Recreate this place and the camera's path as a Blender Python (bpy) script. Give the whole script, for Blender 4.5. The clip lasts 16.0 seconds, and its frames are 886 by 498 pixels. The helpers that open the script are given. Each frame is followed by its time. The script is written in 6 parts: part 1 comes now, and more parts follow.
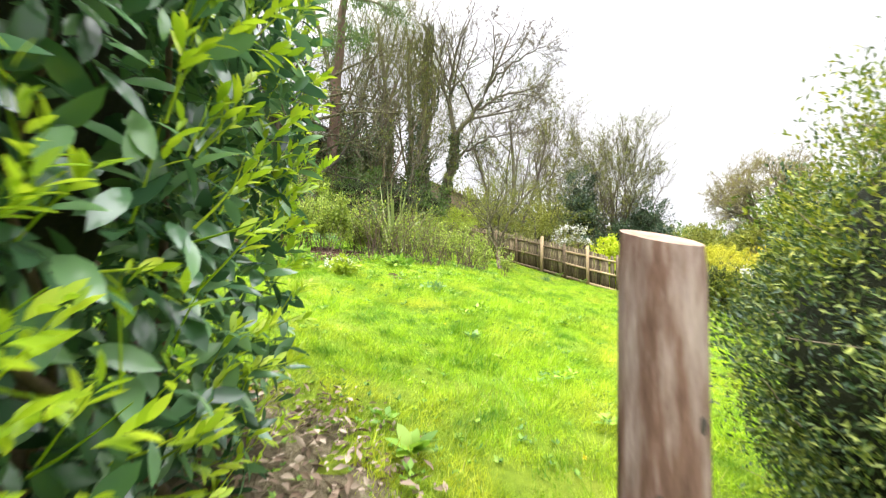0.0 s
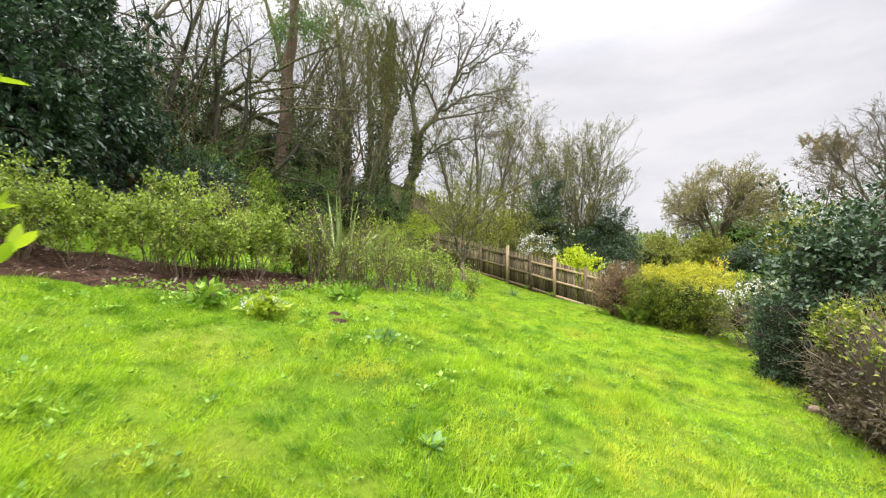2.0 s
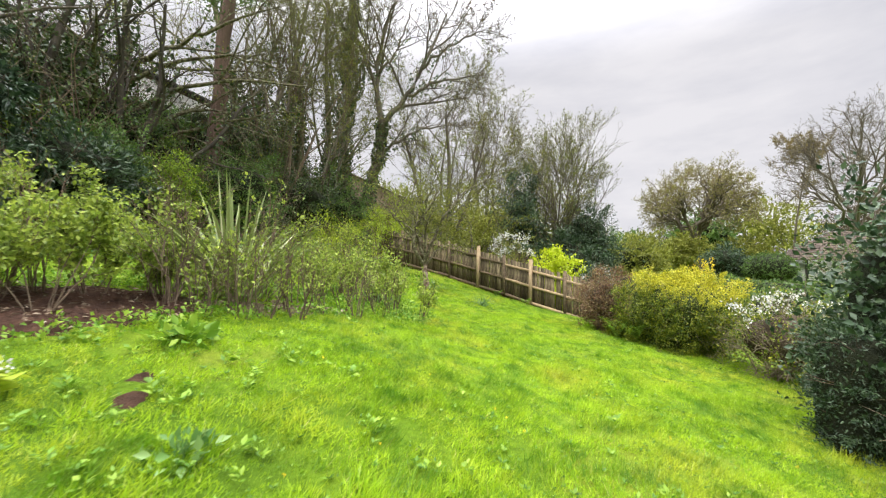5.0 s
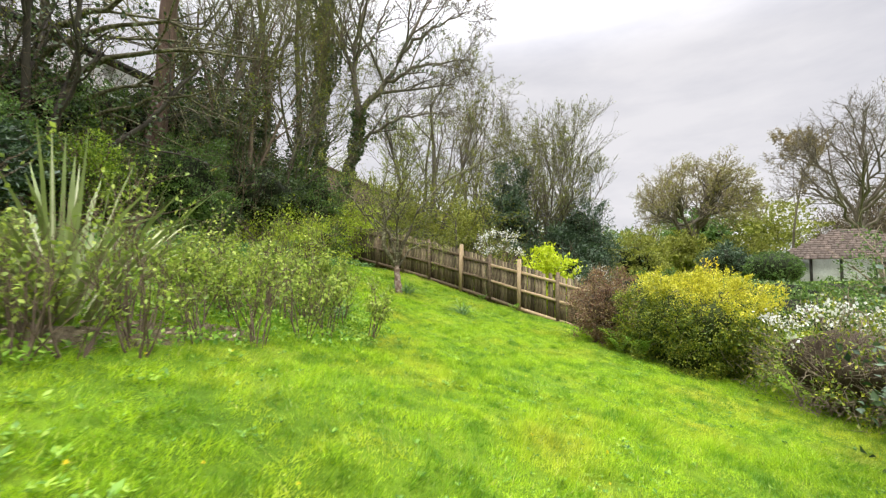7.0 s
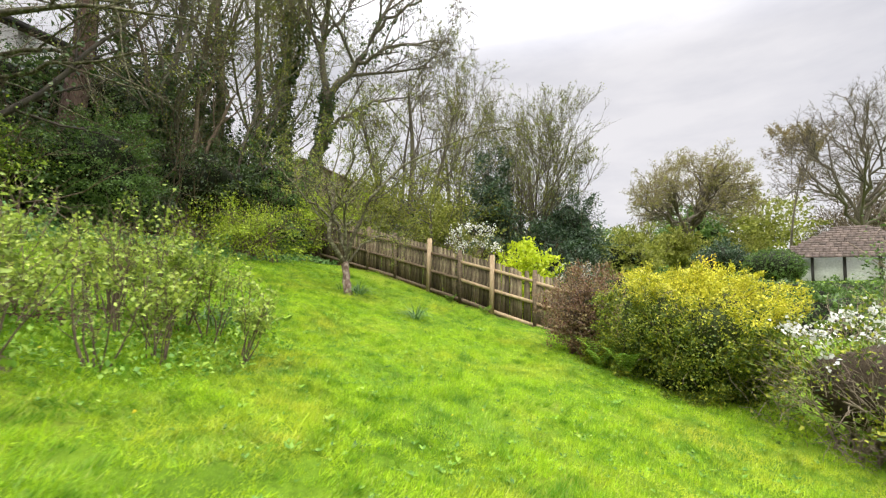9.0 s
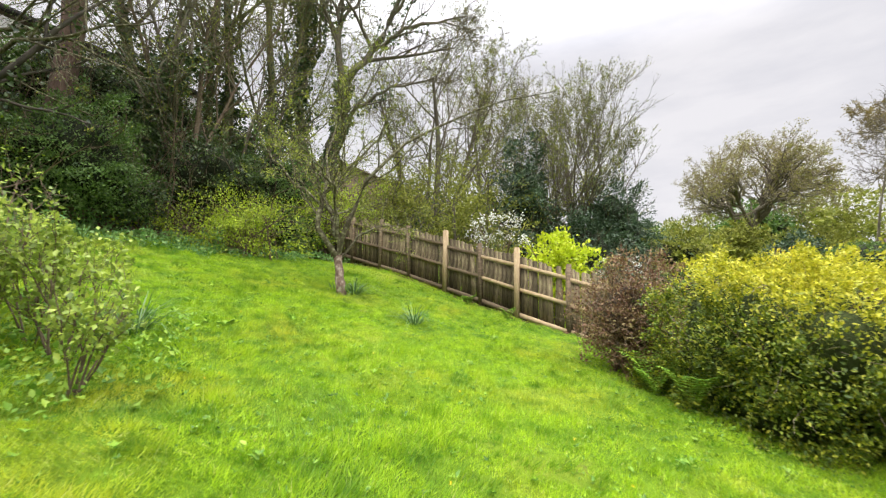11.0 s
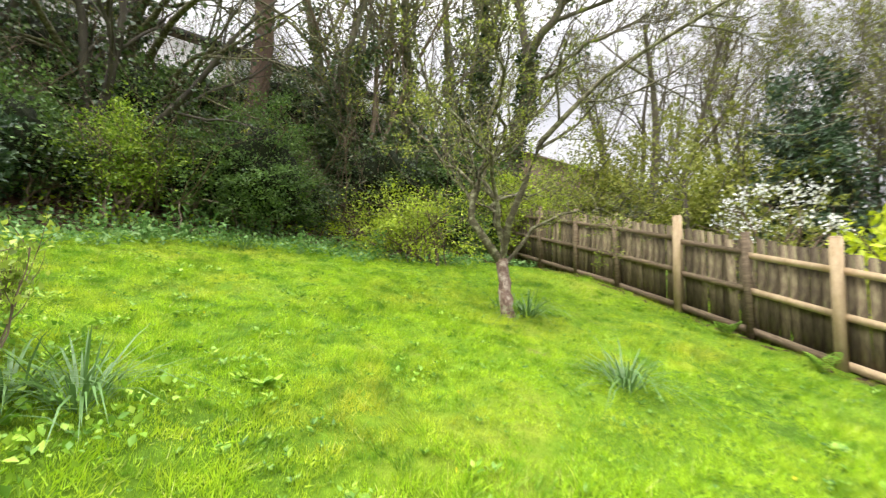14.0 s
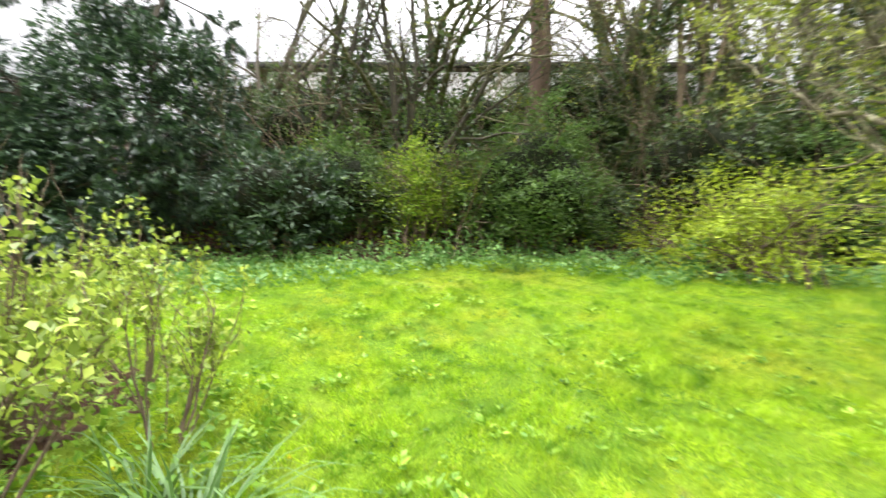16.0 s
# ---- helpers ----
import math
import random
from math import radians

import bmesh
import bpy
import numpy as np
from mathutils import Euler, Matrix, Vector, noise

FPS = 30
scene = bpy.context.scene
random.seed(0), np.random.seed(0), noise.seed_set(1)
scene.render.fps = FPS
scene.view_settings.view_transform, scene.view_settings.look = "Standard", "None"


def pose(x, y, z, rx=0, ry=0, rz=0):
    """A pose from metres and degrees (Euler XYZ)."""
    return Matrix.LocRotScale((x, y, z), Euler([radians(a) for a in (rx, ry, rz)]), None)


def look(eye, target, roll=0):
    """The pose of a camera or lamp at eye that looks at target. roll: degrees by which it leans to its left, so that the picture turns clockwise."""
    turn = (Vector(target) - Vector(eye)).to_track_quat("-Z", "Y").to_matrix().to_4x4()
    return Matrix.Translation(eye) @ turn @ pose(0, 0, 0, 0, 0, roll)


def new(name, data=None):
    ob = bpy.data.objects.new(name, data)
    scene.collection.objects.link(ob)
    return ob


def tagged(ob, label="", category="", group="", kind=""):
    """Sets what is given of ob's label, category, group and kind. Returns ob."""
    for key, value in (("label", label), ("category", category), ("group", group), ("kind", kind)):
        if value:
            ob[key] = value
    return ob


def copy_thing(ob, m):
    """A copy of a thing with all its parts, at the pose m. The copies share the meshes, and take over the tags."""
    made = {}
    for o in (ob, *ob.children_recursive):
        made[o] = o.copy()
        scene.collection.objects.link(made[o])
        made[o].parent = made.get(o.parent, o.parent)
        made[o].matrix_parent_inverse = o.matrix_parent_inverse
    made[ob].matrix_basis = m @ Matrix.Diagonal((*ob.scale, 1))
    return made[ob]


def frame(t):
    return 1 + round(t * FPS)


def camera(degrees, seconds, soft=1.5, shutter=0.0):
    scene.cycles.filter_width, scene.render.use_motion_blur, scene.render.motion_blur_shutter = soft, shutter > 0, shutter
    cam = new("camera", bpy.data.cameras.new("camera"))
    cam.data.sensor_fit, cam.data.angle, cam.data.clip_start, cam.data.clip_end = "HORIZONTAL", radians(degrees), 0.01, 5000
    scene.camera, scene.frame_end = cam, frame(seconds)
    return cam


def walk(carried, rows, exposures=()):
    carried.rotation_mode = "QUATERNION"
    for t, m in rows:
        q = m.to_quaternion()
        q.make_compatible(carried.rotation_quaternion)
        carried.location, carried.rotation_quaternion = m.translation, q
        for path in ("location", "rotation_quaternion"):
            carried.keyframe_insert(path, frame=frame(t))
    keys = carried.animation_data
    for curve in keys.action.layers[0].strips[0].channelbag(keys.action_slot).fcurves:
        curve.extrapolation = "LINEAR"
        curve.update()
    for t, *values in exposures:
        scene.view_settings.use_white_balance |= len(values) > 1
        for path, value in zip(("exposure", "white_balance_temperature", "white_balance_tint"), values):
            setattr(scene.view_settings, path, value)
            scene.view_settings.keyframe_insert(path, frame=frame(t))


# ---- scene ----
cam = camera(93.3, 16.0, soft=1.2, shutter=0.4)
PATH = [
    (0, (0.009, 0.103, 1.548), (0.005, 2.098, 1.679), 0.3),
    (0.5, (-0.032, 0.443, 1.673), (0.003, 2.438, 1.805), 0.4),
    (1, (-0.051, 0.681, 1.824), (0.025, 2.674, 1.96), 0.4),
    (1.5, (0.023, 0.944, 1.934), (0.152, 2.935, 2.07), 0.4),
    (2, (0.085, 1.222, 2.004), (0.26, 3.21, 2.137), 0.5),
    (2.5, (0.151, 1.464, 2.108), (0.364, 3.449, 2.239), 0.5),
    (3, (0.253, 1.752, 2.166), (0.49, 3.734, 2.294), 0.4),
    (3.5, (0.314, 2.129, 2.197), (0.568, 4.108, 2.322), 0.4),
    (4, (0.472, 2.481, 2.21), (0.741, 4.459, 2.334), 0.5),
    (6.5, (1.282, 4.396, 2.311), (1.587, 6.368, 2.434), 0.4),
    (7, (1.512, 4.809, 2.323), (1.829, 6.78, 2.445), 0.4),
    (7.5, (1.744, 5.215, 2.302), (2.074, 7.184, 2.423), 0.4),
    (8, (2.051, 5.525, 2.301), (2.391, 7.492, 2.421), 0.4),
    (8.5, (2.362, 5.866, 2.303), (2.706, 7.832, 2.422), 0.5),
    (11, (3.522, 7.776, 2.147), (3.661, 9.767, 2.28), 0.1),
    (11.5, (3.649, 8.253, 2.142), (3.704, 10.248, 2.275), 0.2),
    (12, (3.758, 8.744, 2.125), (3.708, 10.739, 2.26), 0.2),
    (12.5, (3.757, 9.241, 2.148), (3.567, 11.228, 2.283), 0.2),
    (13, (3.746, 9.714, 2.159), (3.387, 11.677, 2.299), 0.2),
    (13.5, (3.669, 10.19, 2.219), (3.099, 12.102, 2.357), 0.2),
    (14, (3.558, 10.638, 2.297), (2.756, 12.464, 2.437), 0.2),
    (14.5, (3.45, 11.081, 2.356), (2.407, 12.782, 2.497), 0.1),
    (15, (3.256, 11.437, 2.426), (1.974, 12.965, 2.579), 0.1),
    (15.5, (3.001, 11.779, 2.466), (1.479, 13.067, 2.628), 0.4),
    (16, (2.748, 12.056, 2.588), (0.951, 12.917, 2.763), 0.2),
]
walk(cam, [(t, look(eye, target, roll)) for t, eye, target, roll in PATH],
     [(0, 0.58), (0.5, 0.4), (1, 0.28), (1.5, 0.18), (2.5, 0.05), (4, 0.0), (7, 0.0), (11, 0.05), (12.5, 0.1), (14, 0.35), (15, 0.55), (16, 0.75)])

# ---- sky and light: an overcast spring day ----
world = bpy.data.worlds.new("overcast_sky")
scene.world = world
world.use_nodes = True
wn, wl = world.node_tree.nodes, world.node_tree.links
wn.clear()


def wnode(kind, **props):
    n = wn.new(kind)
    for k, v in props.items():
        n.inputs[k].default_value = v
    return n


w_out = wnode("ShaderNodeOutputWorld")
w_bg = wnode("ShaderNodeBackground")
w_sky = wn.new("ShaderNodeTexSky")
w_sky.sky_type, w_sky.sun_disc = "NISHITA", False
w_sky.sun_elevation, w_sky.sun_rotation = radians(48), radians(140)
w_scale = wn.new("ShaderNodeVectorMath")
w_scale.operation = "SCALE"
w_scale.inputs["Scale"].default_value = 0.1
wl.new(w_sky.outputs["Color"], w_scale.inputs[0])
w_co = wn.new("ShaderNodeTexCoord")
w_sep = wn.new("ShaderNodeSeparateXYZ")
wl.new(w_co.outputs["Generated"], w_sep.inputs[0])
w_map = wn.new("ShaderNodeMapping")
w_map.inputs["Scale"].default_value = (1.2, 1.2, 4.2)
wl.new(w_co.outputs["Generated"], w_map.inputs["Vector"])
w_noise = wnode("ShaderNodeTexNoise", Scale=2.6, Detail=7.0, Roughness=0.55)
wl.new(w_map.outputs[0], w_noise.inputs["Vector"])
w_ramp = wn.new("ShaderNodeValToRGB")
w_ramp.color_ramp.elements[0].position, w_ramp.color_ramp.elements[1].position = 0.34, 0.62
w_ramp.color_ramp.elements[0].color = (0.82, 0.815, 0.88, 1)
w_ramp.color_ramp.elements[1].color = (1.0, 0.98, 1.02, 1)
wl.new(w_noise.outputs["Fac"], w_ramp.inputs[0])
# a real overcast dome triples overhead; this lifts it ninefold, as added fill light
w_lift = wn.new("ShaderNodeMapRange")
w_lift.interpolation_type = "SMOOTHSTEP"
for k, v in (("From Min", 0.42), ("From Max", 1.0), ("To Min", 0.86), ("To Max", 8.0)):
    w_lift.inputs[k].default_value = v
wl.new(w_sep.outputs["Z"], w_lift.inputs["Value"])
w_cloud = wn.new("ShaderNodeVectorMath")
w_cloud.operation = "SCALE"
wl.new(w_ramp.outputs["Color"], w_cloud.inputs[0])
wl.new(w_lift.outputs[0], w_cloud.inputs["Scale"])
w_mix = wn.new("ShaderNodeMix")
w_mix.data_type = "RGBA"
w_mix.inputs["Factor"].default_value = 0.97
wl.new(w_scale.outputs[0], w_mix.inputs["A"])
wl.new(w_cloud.outputs[0], w_mix.inputs["B"])
wl.new(w_mix.outputs["Result"], w_bg.inputs["Color"])
wl.new(w_bg.outputs[0], w_out.inputs["Surface"])

sun_data = bpy.data.lights.new("sun", "SUN")
sun_data.energy, sun_data.angle, sun_data.color = 1.5, radians(25), (1.0, 0.96, 0.9)
sun = new("sun", sun_data)
sun.matrix_world = look((0, 0, 60), (22, 30, 8))


# ---- materials ----
def material(name):
    m = bpy.data.materials.new(name)
    m.use_nodes = True
    nt = m.node_tree
    nt.nodes.clear()
    out = nt.nodes.new("ShaderNodeOutputMaterial")
    return m, nt, out


def ramp(nt, stops, src):
    r = nt.nodes.new("ShaderNodeValToRGB")
    els = r.color_ramp.elements
    while len(els) < len(stops):
        els.new(0.5)
    for e, (p, c) in zip(els, stops):
        e.position, e.color = p, (*c, 1)
    nt.links.new(src, r.inputs[0])
    return r.outputs["Color"]


def noise_tex(nt, scale, detail=4.0, rough=0.6, stretch=None):
    co = nt.nodes.new("ShaderNodeTexCoord")
    n = nt.nodes.new("ShaderNodeTexNoise")
    n.inputs["Scale"].default_value, n.inputs["Detail"].default_value, n.inputs["Roughness"].default_value = scale, detail, rough
    src = co.outputs["Object"]
    if stretch:
        mp = nt.nodes.new("ShaderNodeMapping")
        mp.inputs["Scale"].default_value = stretch
        nt.links.new(src, mp.inputs["Vector"])
        src = mp.outputs[0]
    nt.links.new(src, n.inputs["Vector"])
    return n.outputs["Fac"]


def mixed(nt, a, b, fac, mode="MIX"):
    m = nt.nodes.new("ShaderNodeMix")
    m.data_type, m.blend_type = "RGBA", mode
    for socket, v in (("Factor", fac), ("A", a), ("B", b)):
        if isinstance(v, bpy.types.NodeSocket):
            nt.links.new(v, m.inputs[socket])
        elif socket == "Factor":
            m.inputs[socket].default_value = v
        else:
            m.inputs[socket].default_value = (*v, 1)
    return m.outputs["Result"]


def bumped(nt, bsdf, height, strength, distance):
    b = nt.nodes.new("ShaderNodeBump")
    b.inputs["Strength"].default_value, b.inputs["Distance"].default_value = strength, distance
    nt.links.new(height, b.inputs["Height"])
    nt.links.new(b.outputs[0], bsdf.inputs["Normal"])


def leaf_material(name, dark, mid, light, rough=0.45, glow=0.3, spec=0.4, warm=1.2):
    """Leaves: colour varies leaf by leaf, with a slow drift, and light passes through."""
    m, nt, out = material(name)
    geo = nt.nodes.new("ShaderNodeNewGeometry")
    if warm:
        dark, mid, light = [(r * warm * 1.12, g * warm, v * warm * 0.8) for r, g, v in (dark, mid, light)]
    col = ramp(nt, [(0.0, dark), (0.5, mid), (1.0, light)], geo.outputs["Random Per Island"])
    drift = ramp(nt, [(0.35, (0.72, 0.74, 0.70)), (0.65, (1.0, 1.0, 1.0))], noise_tex(nt, 1.3, 3))
    col = mixed(nt, col, drift, 1.0, "MULTIPLY")
    p = nt.nodes.new("ShaderNodeBsdfPrincipled")
    p.inputs["Roughness"].default_value = rough
    p.inputs["Specular IOR Level"].default_value = spec
    nt.links.new(col, p.inputs["Base Color"])
    tr = nt.nodes.new("ShaderNodeBsdfTranslucent")
    nt.links.new(col, tr.inputs["Color"])
    mx = nt.nodes.new("ShaderNodeMixShader")
    mx.inputs[0].default_value = glow
    nt.links.new(p.outputs[0], mx.inputs[1])
    nt.links.new(tr.outputs[0], mx.inputs[2])
    nt.links.new(mx.outputs[0], out.inputs["Surface"])
    return m


def rough_material(name, stops, scale, rough=0.9, bump=0.5, depth=0.02, stretch=None, fine=None, spec=0.2, random_by=0.0):
    """Bark, soil, timber, plaster: a ramp over noise, a finer grain over it, and relief."""
    m, nt, out = material(name)
    fac = noise_tex(nt, scale, 6, 0.65, stretch)
    col = ramp(nt, stops, fac)
    grain = noise_tex(nt, (fine or scale * 6), 5, 0.7, stretch)
    col = mixed(nt, col, ramp(nt, [(0.3, (0.6, 0.6, 0.6)), (0.7, (1.12, 1.12, 1.12))], grain), 0.7, "MULTIPLY")
    if random_by:
        info = nt.nodes.new("ShaderNodeObjectInfo")
        lo, hi = 1 - random_by, 1 + random_by * 0.4
        col = mixed(nt, col, ramp(nt, [(0, (lo, lo, lo)), (1, (hi, hi, hi))], info.outputs["Random"]), 1.0, "MULTIPLY")
    p = nt.nodes.new("ShaderNodeBsdfPrincipled")
    p.inputs["Roughness"].default_value = rough
    p.inputs["Specular IOR Level"].default_value = spec
    nt.links.new(col, p.inputs["Base Color"])
    bumped(nt, p, grain, bump, depth)
    nt.links.new(p.outputs[0], out.inputs["Surface"])
    return m


M = {}
M["laurel"] = leaf_material("laurel_leaf", (0.018, 0.05, 0.03), (0.045, 0.11, 0.06), (0.11, 0.21, 0.115), 0.2, 0.25, 0.8, warm=2.0)
M["shoot"] = leaf_material("young_shoot_leaf", (0.20, 0.36, 0.02), (0.32, 0.50, 0.025), (0.44, 0.60, 0.04), 0.4, 0.45)
M["rose"] = leaf_material("shrub_leaf", (0.085, 0.14, 0.025), (0.19, 0.29, 0.05), (0.34, 0.45, 0.09), 0.5, 0.4, warm=1.35)
M["lime"] = leaf_material("lime_leaf", (0.28, 0.40, 0.02), (0.42, 0.56, 0.02), (0.52, 0.64, 0.05), 0.5, 0.4)
M["spray"] = leaf_material("spring_leaf", (0.16, 0.26, 0.02), (0.29, 0.42, 0.03), (0.42, 0.55, 0.06), 0.5, 0.4)
M["sapling"] = leaf_material("sapling_leaf", (0.08, 0.16, 0.015), (0.17, 0.29, 0.025), (0.30, 0.43, 0.05), 0.5, 0.4)
M["fruit_leaf"] = leaf_material("fruit_tree_leaf", (0.10, 0.14, 0.02), (0.19, 0.25, 0.04), (0.32, 0.38, 0.09), 0.5, 0.4)
M["mid"] = leaf_material("mid_green_leaf", (0.03, 0.07, 0.018), (0.06, 0.12, 0.03), (0.11, 0.19, 0.05), 0.5, 0.3, warm=1.6)
M["dark"] = leaf_material("evergreen_leaf", (0.012, 0.030, 0.016), (0.025, 0.055, 0.028), (0.06, 0.10, 0.06), 0.42, 0.15, 0.4, warm=1.7)
M["evergreen"] = leaf_material("glossy_evergreen_leaf", (0.012, 0.03, 0.020), (0.028, 0.06, 0.038), (0.065, 0.115, 0.075), 0.33, 0.15, 0.6, warm=1.7)
M["ivy"] = leaf_material("ivy_leaf", (0.016, 0.036, 0.013), (0.036, 0.07, 0.024), (0.09, 0.14, 0.05), 0.4, 0.2, 0.45, warm=1.4)
M["moss"] = leaf_material("budding_leaf", (0.10, 0.13, 0.02), (0.18, 0.22, 0.04), (0.28, 0.32, 0.07), 0.6, 0.35)
M["bud"] = leaf_material("bud_leaf", (0.11, 0.085, 0.045), (0.18, 0.15, 0.06), (0.25, 0.23, 0.09), 0.6, 0.35)
M["oak_bud"] = leaf_material("oak_bud_leaf", (0.14, 0.135, 0.05), (0.23, 0.24, 0.075), (0.31, 0.33, 0.11), 0.6, 0.4)
M["conifer"] = leaf_material("conifer_spray", (0.015, 0.04, 0.022), (0.045, 0.09, 0.028), (0.20, 0.26, 0.06), 0.55, 0.2, warm=1.35)
M["gold"] = leaf_material("golden_leaf", (0.20, 0.25, 0.02), (0.40, 0.44, 0.03), (0.55, 0.56, 0.06), 0.5, 0.35)
M["goldgreen"] = leaf_material("green_gold_leaf", (0.035, 0.07, 0.012), (0.10, 0.16, 0.018), (0.28, 0.32, 0.03), 0.5, 0.3, warm=1.4)
M["red"] = leaf_material("russet_leaf", (0.13, 0.065, 0.04), (0.25, 0.135, 0.075), (0.33, 0.27, 0.10), 0.6, 0.3, warm=0)
M["brown"] = leaf_material("brown_hedge_leaf", (0.06, 0.04, 0.028), (0.12, 0.085, 0.055), (0.17, 0.14, 0.06), 0.7, 0.2, warm=0)
M["petal"] = leaf_material("white_petal", (0.70, 0.69, 0.62), (0.80, 0.80, 0.75), (0.85, 0.85, 0.82), 0.6, 0.3, warm=0)
M["yellow"] = leaf_material("yellow_petal", (0.75, 0.55, 0.02), (0.85, 0.68, 0.03), (0.9, 0.78, 0.05), 0.6, 0.3, warm=0)
M["weed"] = leaf_material("weed_leaf", (0.08, 0.20, 0.02), (0.16, 0.33, 0.03), (0.30, 0.47, 0.07), 0.5, 0.35)
M["clover"] = leaf_material("clover_leaf", (0.04, 0.12, 0.012), (0.10, 0.24, 0.02), (0.24, 0.42, 0.05), 0.5, 0.35)
M["nettle"] = leaf_material("nettle_leaf", (0.07, 0.18, 0.05), (0.13, 0.28, 0.09), (0.22, 0.37, 0.15), 0.55, 0.3)
M["daffodil"] = leaf_material("daffodil_leaf", (0.03, 0.085, 0.028), (0.07, 0.16, 0.05), (0.16, 0.27, 0.10), 0.45, 0.25)
M["sword"] = leaf_material("sword_leaf", (0.08, 0.14, 0.045), (0.15, 0.22, 0.08), (0.28, 0.34, 0.15), 0.45, 0.2)
M["sword_pale"] = leaf_material("pale_leaf_stripe", (0.40, 0.42, 0.22), (0.52, 0.54, 0.30), (0.62, 0.62, 0.40), 0.45, 0.2, warm=0)
M["litter"] = leaf_material("dead_leaf", (0.10, 0.06, 0.035), (0.24, 0.17, 0.11), (0.42, 0.34, 0.25), 0.8, 0.1, warm=0)
# next two: twig tones with the shade deep inside foliage painted in
M["core"] = rough_material("shade_painted_twigs", [(0.3, (0.012, 0.016, 0.008)), (0.7, (0.035, 0.04, 0.02))], 9, 1.0, 0.8, 0.05)
M["core_green"] = rough_material("shade_painted_green_twigs", [(0.3, (0.03, 0.045, 0.012)), (0.7, (0.08, 0.10, 0.03))], 9, 1.0, 0.8, 0.05)
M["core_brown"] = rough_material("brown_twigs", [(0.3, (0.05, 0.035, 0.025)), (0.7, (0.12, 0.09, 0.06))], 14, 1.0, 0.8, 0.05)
M["bark"] = rough_material("bark", [(0.3, (0.08, 0.066, 0.052)), (0.55, (0.16, 0.135, 0.10)), (0.75, (0.23, 0.22, 0.16))], 3, 0.95, 0.8, 0.03, (1, 1, 0.25))
M["bark_dark"] = rough_material("dark_bark", [(0.3, (0.038, 0.032, 0.026)), (0.7, (0.115, 0.098, 0.076))], 4, 0.95, 0.7, 0.02, (1, 1, 0.3))
M["bark_mossy"] = rough_material("mossy_bark", [(0.3, (0.10, 0.085, 0.06)), (0.55, (0.18, 0.17, 0.09)), (0.75, (0.26, 0.26, 0.13))], 5, 0.95, 0.8, 0.02, (1, 1, 0.4))
M["bark_limb"] = rough_material("lichened_limb_bark", [(0.3, (0.05, 0.042, 0.028)), (0.5, (0.12, 0.105, 0.062)), (0.66, (0.32, 0.31, 0.19))], 12, 0.95, 0.8, 0.015)
M["bark_red"] = rough_material("red_bark", [(0.3, (0.085, 0.055, 0.042)), (0.7, (0.20, 0.13, 0.10))], 4, 0.9, 0.9, 0.04, (1, 1, 0.12))
M["bark_fruit"] = rough_material("fruit_tree_bark", [(0.3, (0.07, 0.045, 0.035)), (0.5, (0.20, 0.13, 0.10)), (0.66, (0.48, 0.40, 0.33))], 14, 0.9, 0.7, 0.015, (1, 1, 0.7))
M["stem"] = rough_material("woody_stem", [(0.3, (0.09, 0.065, 0.045)), (0.7, (0.23, 0.17, 0.115))], 9, 0.9, 0.4, 0.01)
M["stem_pale"] = rough_material("pale_twig", [(0.3, (0.17, 0.13, 0.09)), (0.7, (0.34, 0.28, 0.20))], 9, 0.9, 0.4, 0.01)
M["soil"] = rough_material("bark_mulch", [(0.3, (0.045, 0.024, 0.016)), (0.55, (0.10, 0.052, 0.033)), (0.75, (0.19, 0.11, 0.07))], 9, 1.0, 1.0, 0.06, None, 45)
M["dry_soil"] = rough_material("dry_straw_soil", [(0.3, (0.11, 0.085, 0.05)), (0.55, (0.23, 0.19, 0.11)), (0.75, (0.38, 0.34, 0.19))], 11, 1.0, 1.0, 0.05, None, 50)
M["plank"] = rough_material("weathered_fence_board", [(0.32, (0.07, 0.05, 0.035)), (0.5, (0.20, 0.155, 0.095)), (0.66, (0.36, 0.33, 0.17))], 5, 0.95, 0.6, 0.006, (6, 6, 0.7), 14, 0.15, 0.6)
M["rail_old"] = rough_material("old_fence_rail", [(0.3, (0.10, 0.072, 0.046)), (0.7, (0.24, 0.18, 0.115))], 3, 0.9, 0.4, 0.004, (1, 1, 4), 12, 0.15, 0.2)
M["rail_new"] = rough_material("new_fence_timber", [(0.3, (0.38, 0.27, 0.15)), (0.7, (0.55, 0.42, 0.26))], 3, 0.85, 0.3, 0.004, (3, 3, 1), 14, 0.2, 0.12)
M["post"] = rough_material("round_post_timber", [(0.36, (0.08, 0.042, 0.03)), (0.48, (0.18, 0.105, 0.078)), (0.62, (0.37, 0.28, 0.25))], 6, 0.85, 0.8, 0.006, (3.0, 3.0, 0.45), 30)
M["post_end"] = rough_material("cut_timber_end", [(0.3, (0.22, 0.14, 0.09)), (0.7, (0.45, 0.34, 0.25))], 25, 0.9, 0.4, 0.004)
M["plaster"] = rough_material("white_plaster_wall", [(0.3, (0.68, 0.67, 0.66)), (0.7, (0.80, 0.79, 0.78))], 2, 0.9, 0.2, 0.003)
M["beam"] = rough_material("dark_timber", [(0.3, (0.02, 0.018, 0.016)), (0.7, (0.05, 0.045, 0.04))], 6, 0.8, 0.3, 0.004)
M["tile"] = rough_material("clay_roof_tile", [(0.3, (0.075, 0.058, 0.046)), (0.7, (0.135, 0.102, 0.08))], 8, 0.9, 0.5, 0.01, None, 40, 0.2, 0.4)
M["roof"] = rough_material("brown_roofing", [(0.3, (0.09, 0.065, 0.05)), (0.7, (0.16, 0.12, 0.09))], 3, 0.95, 0.4, 0.02)
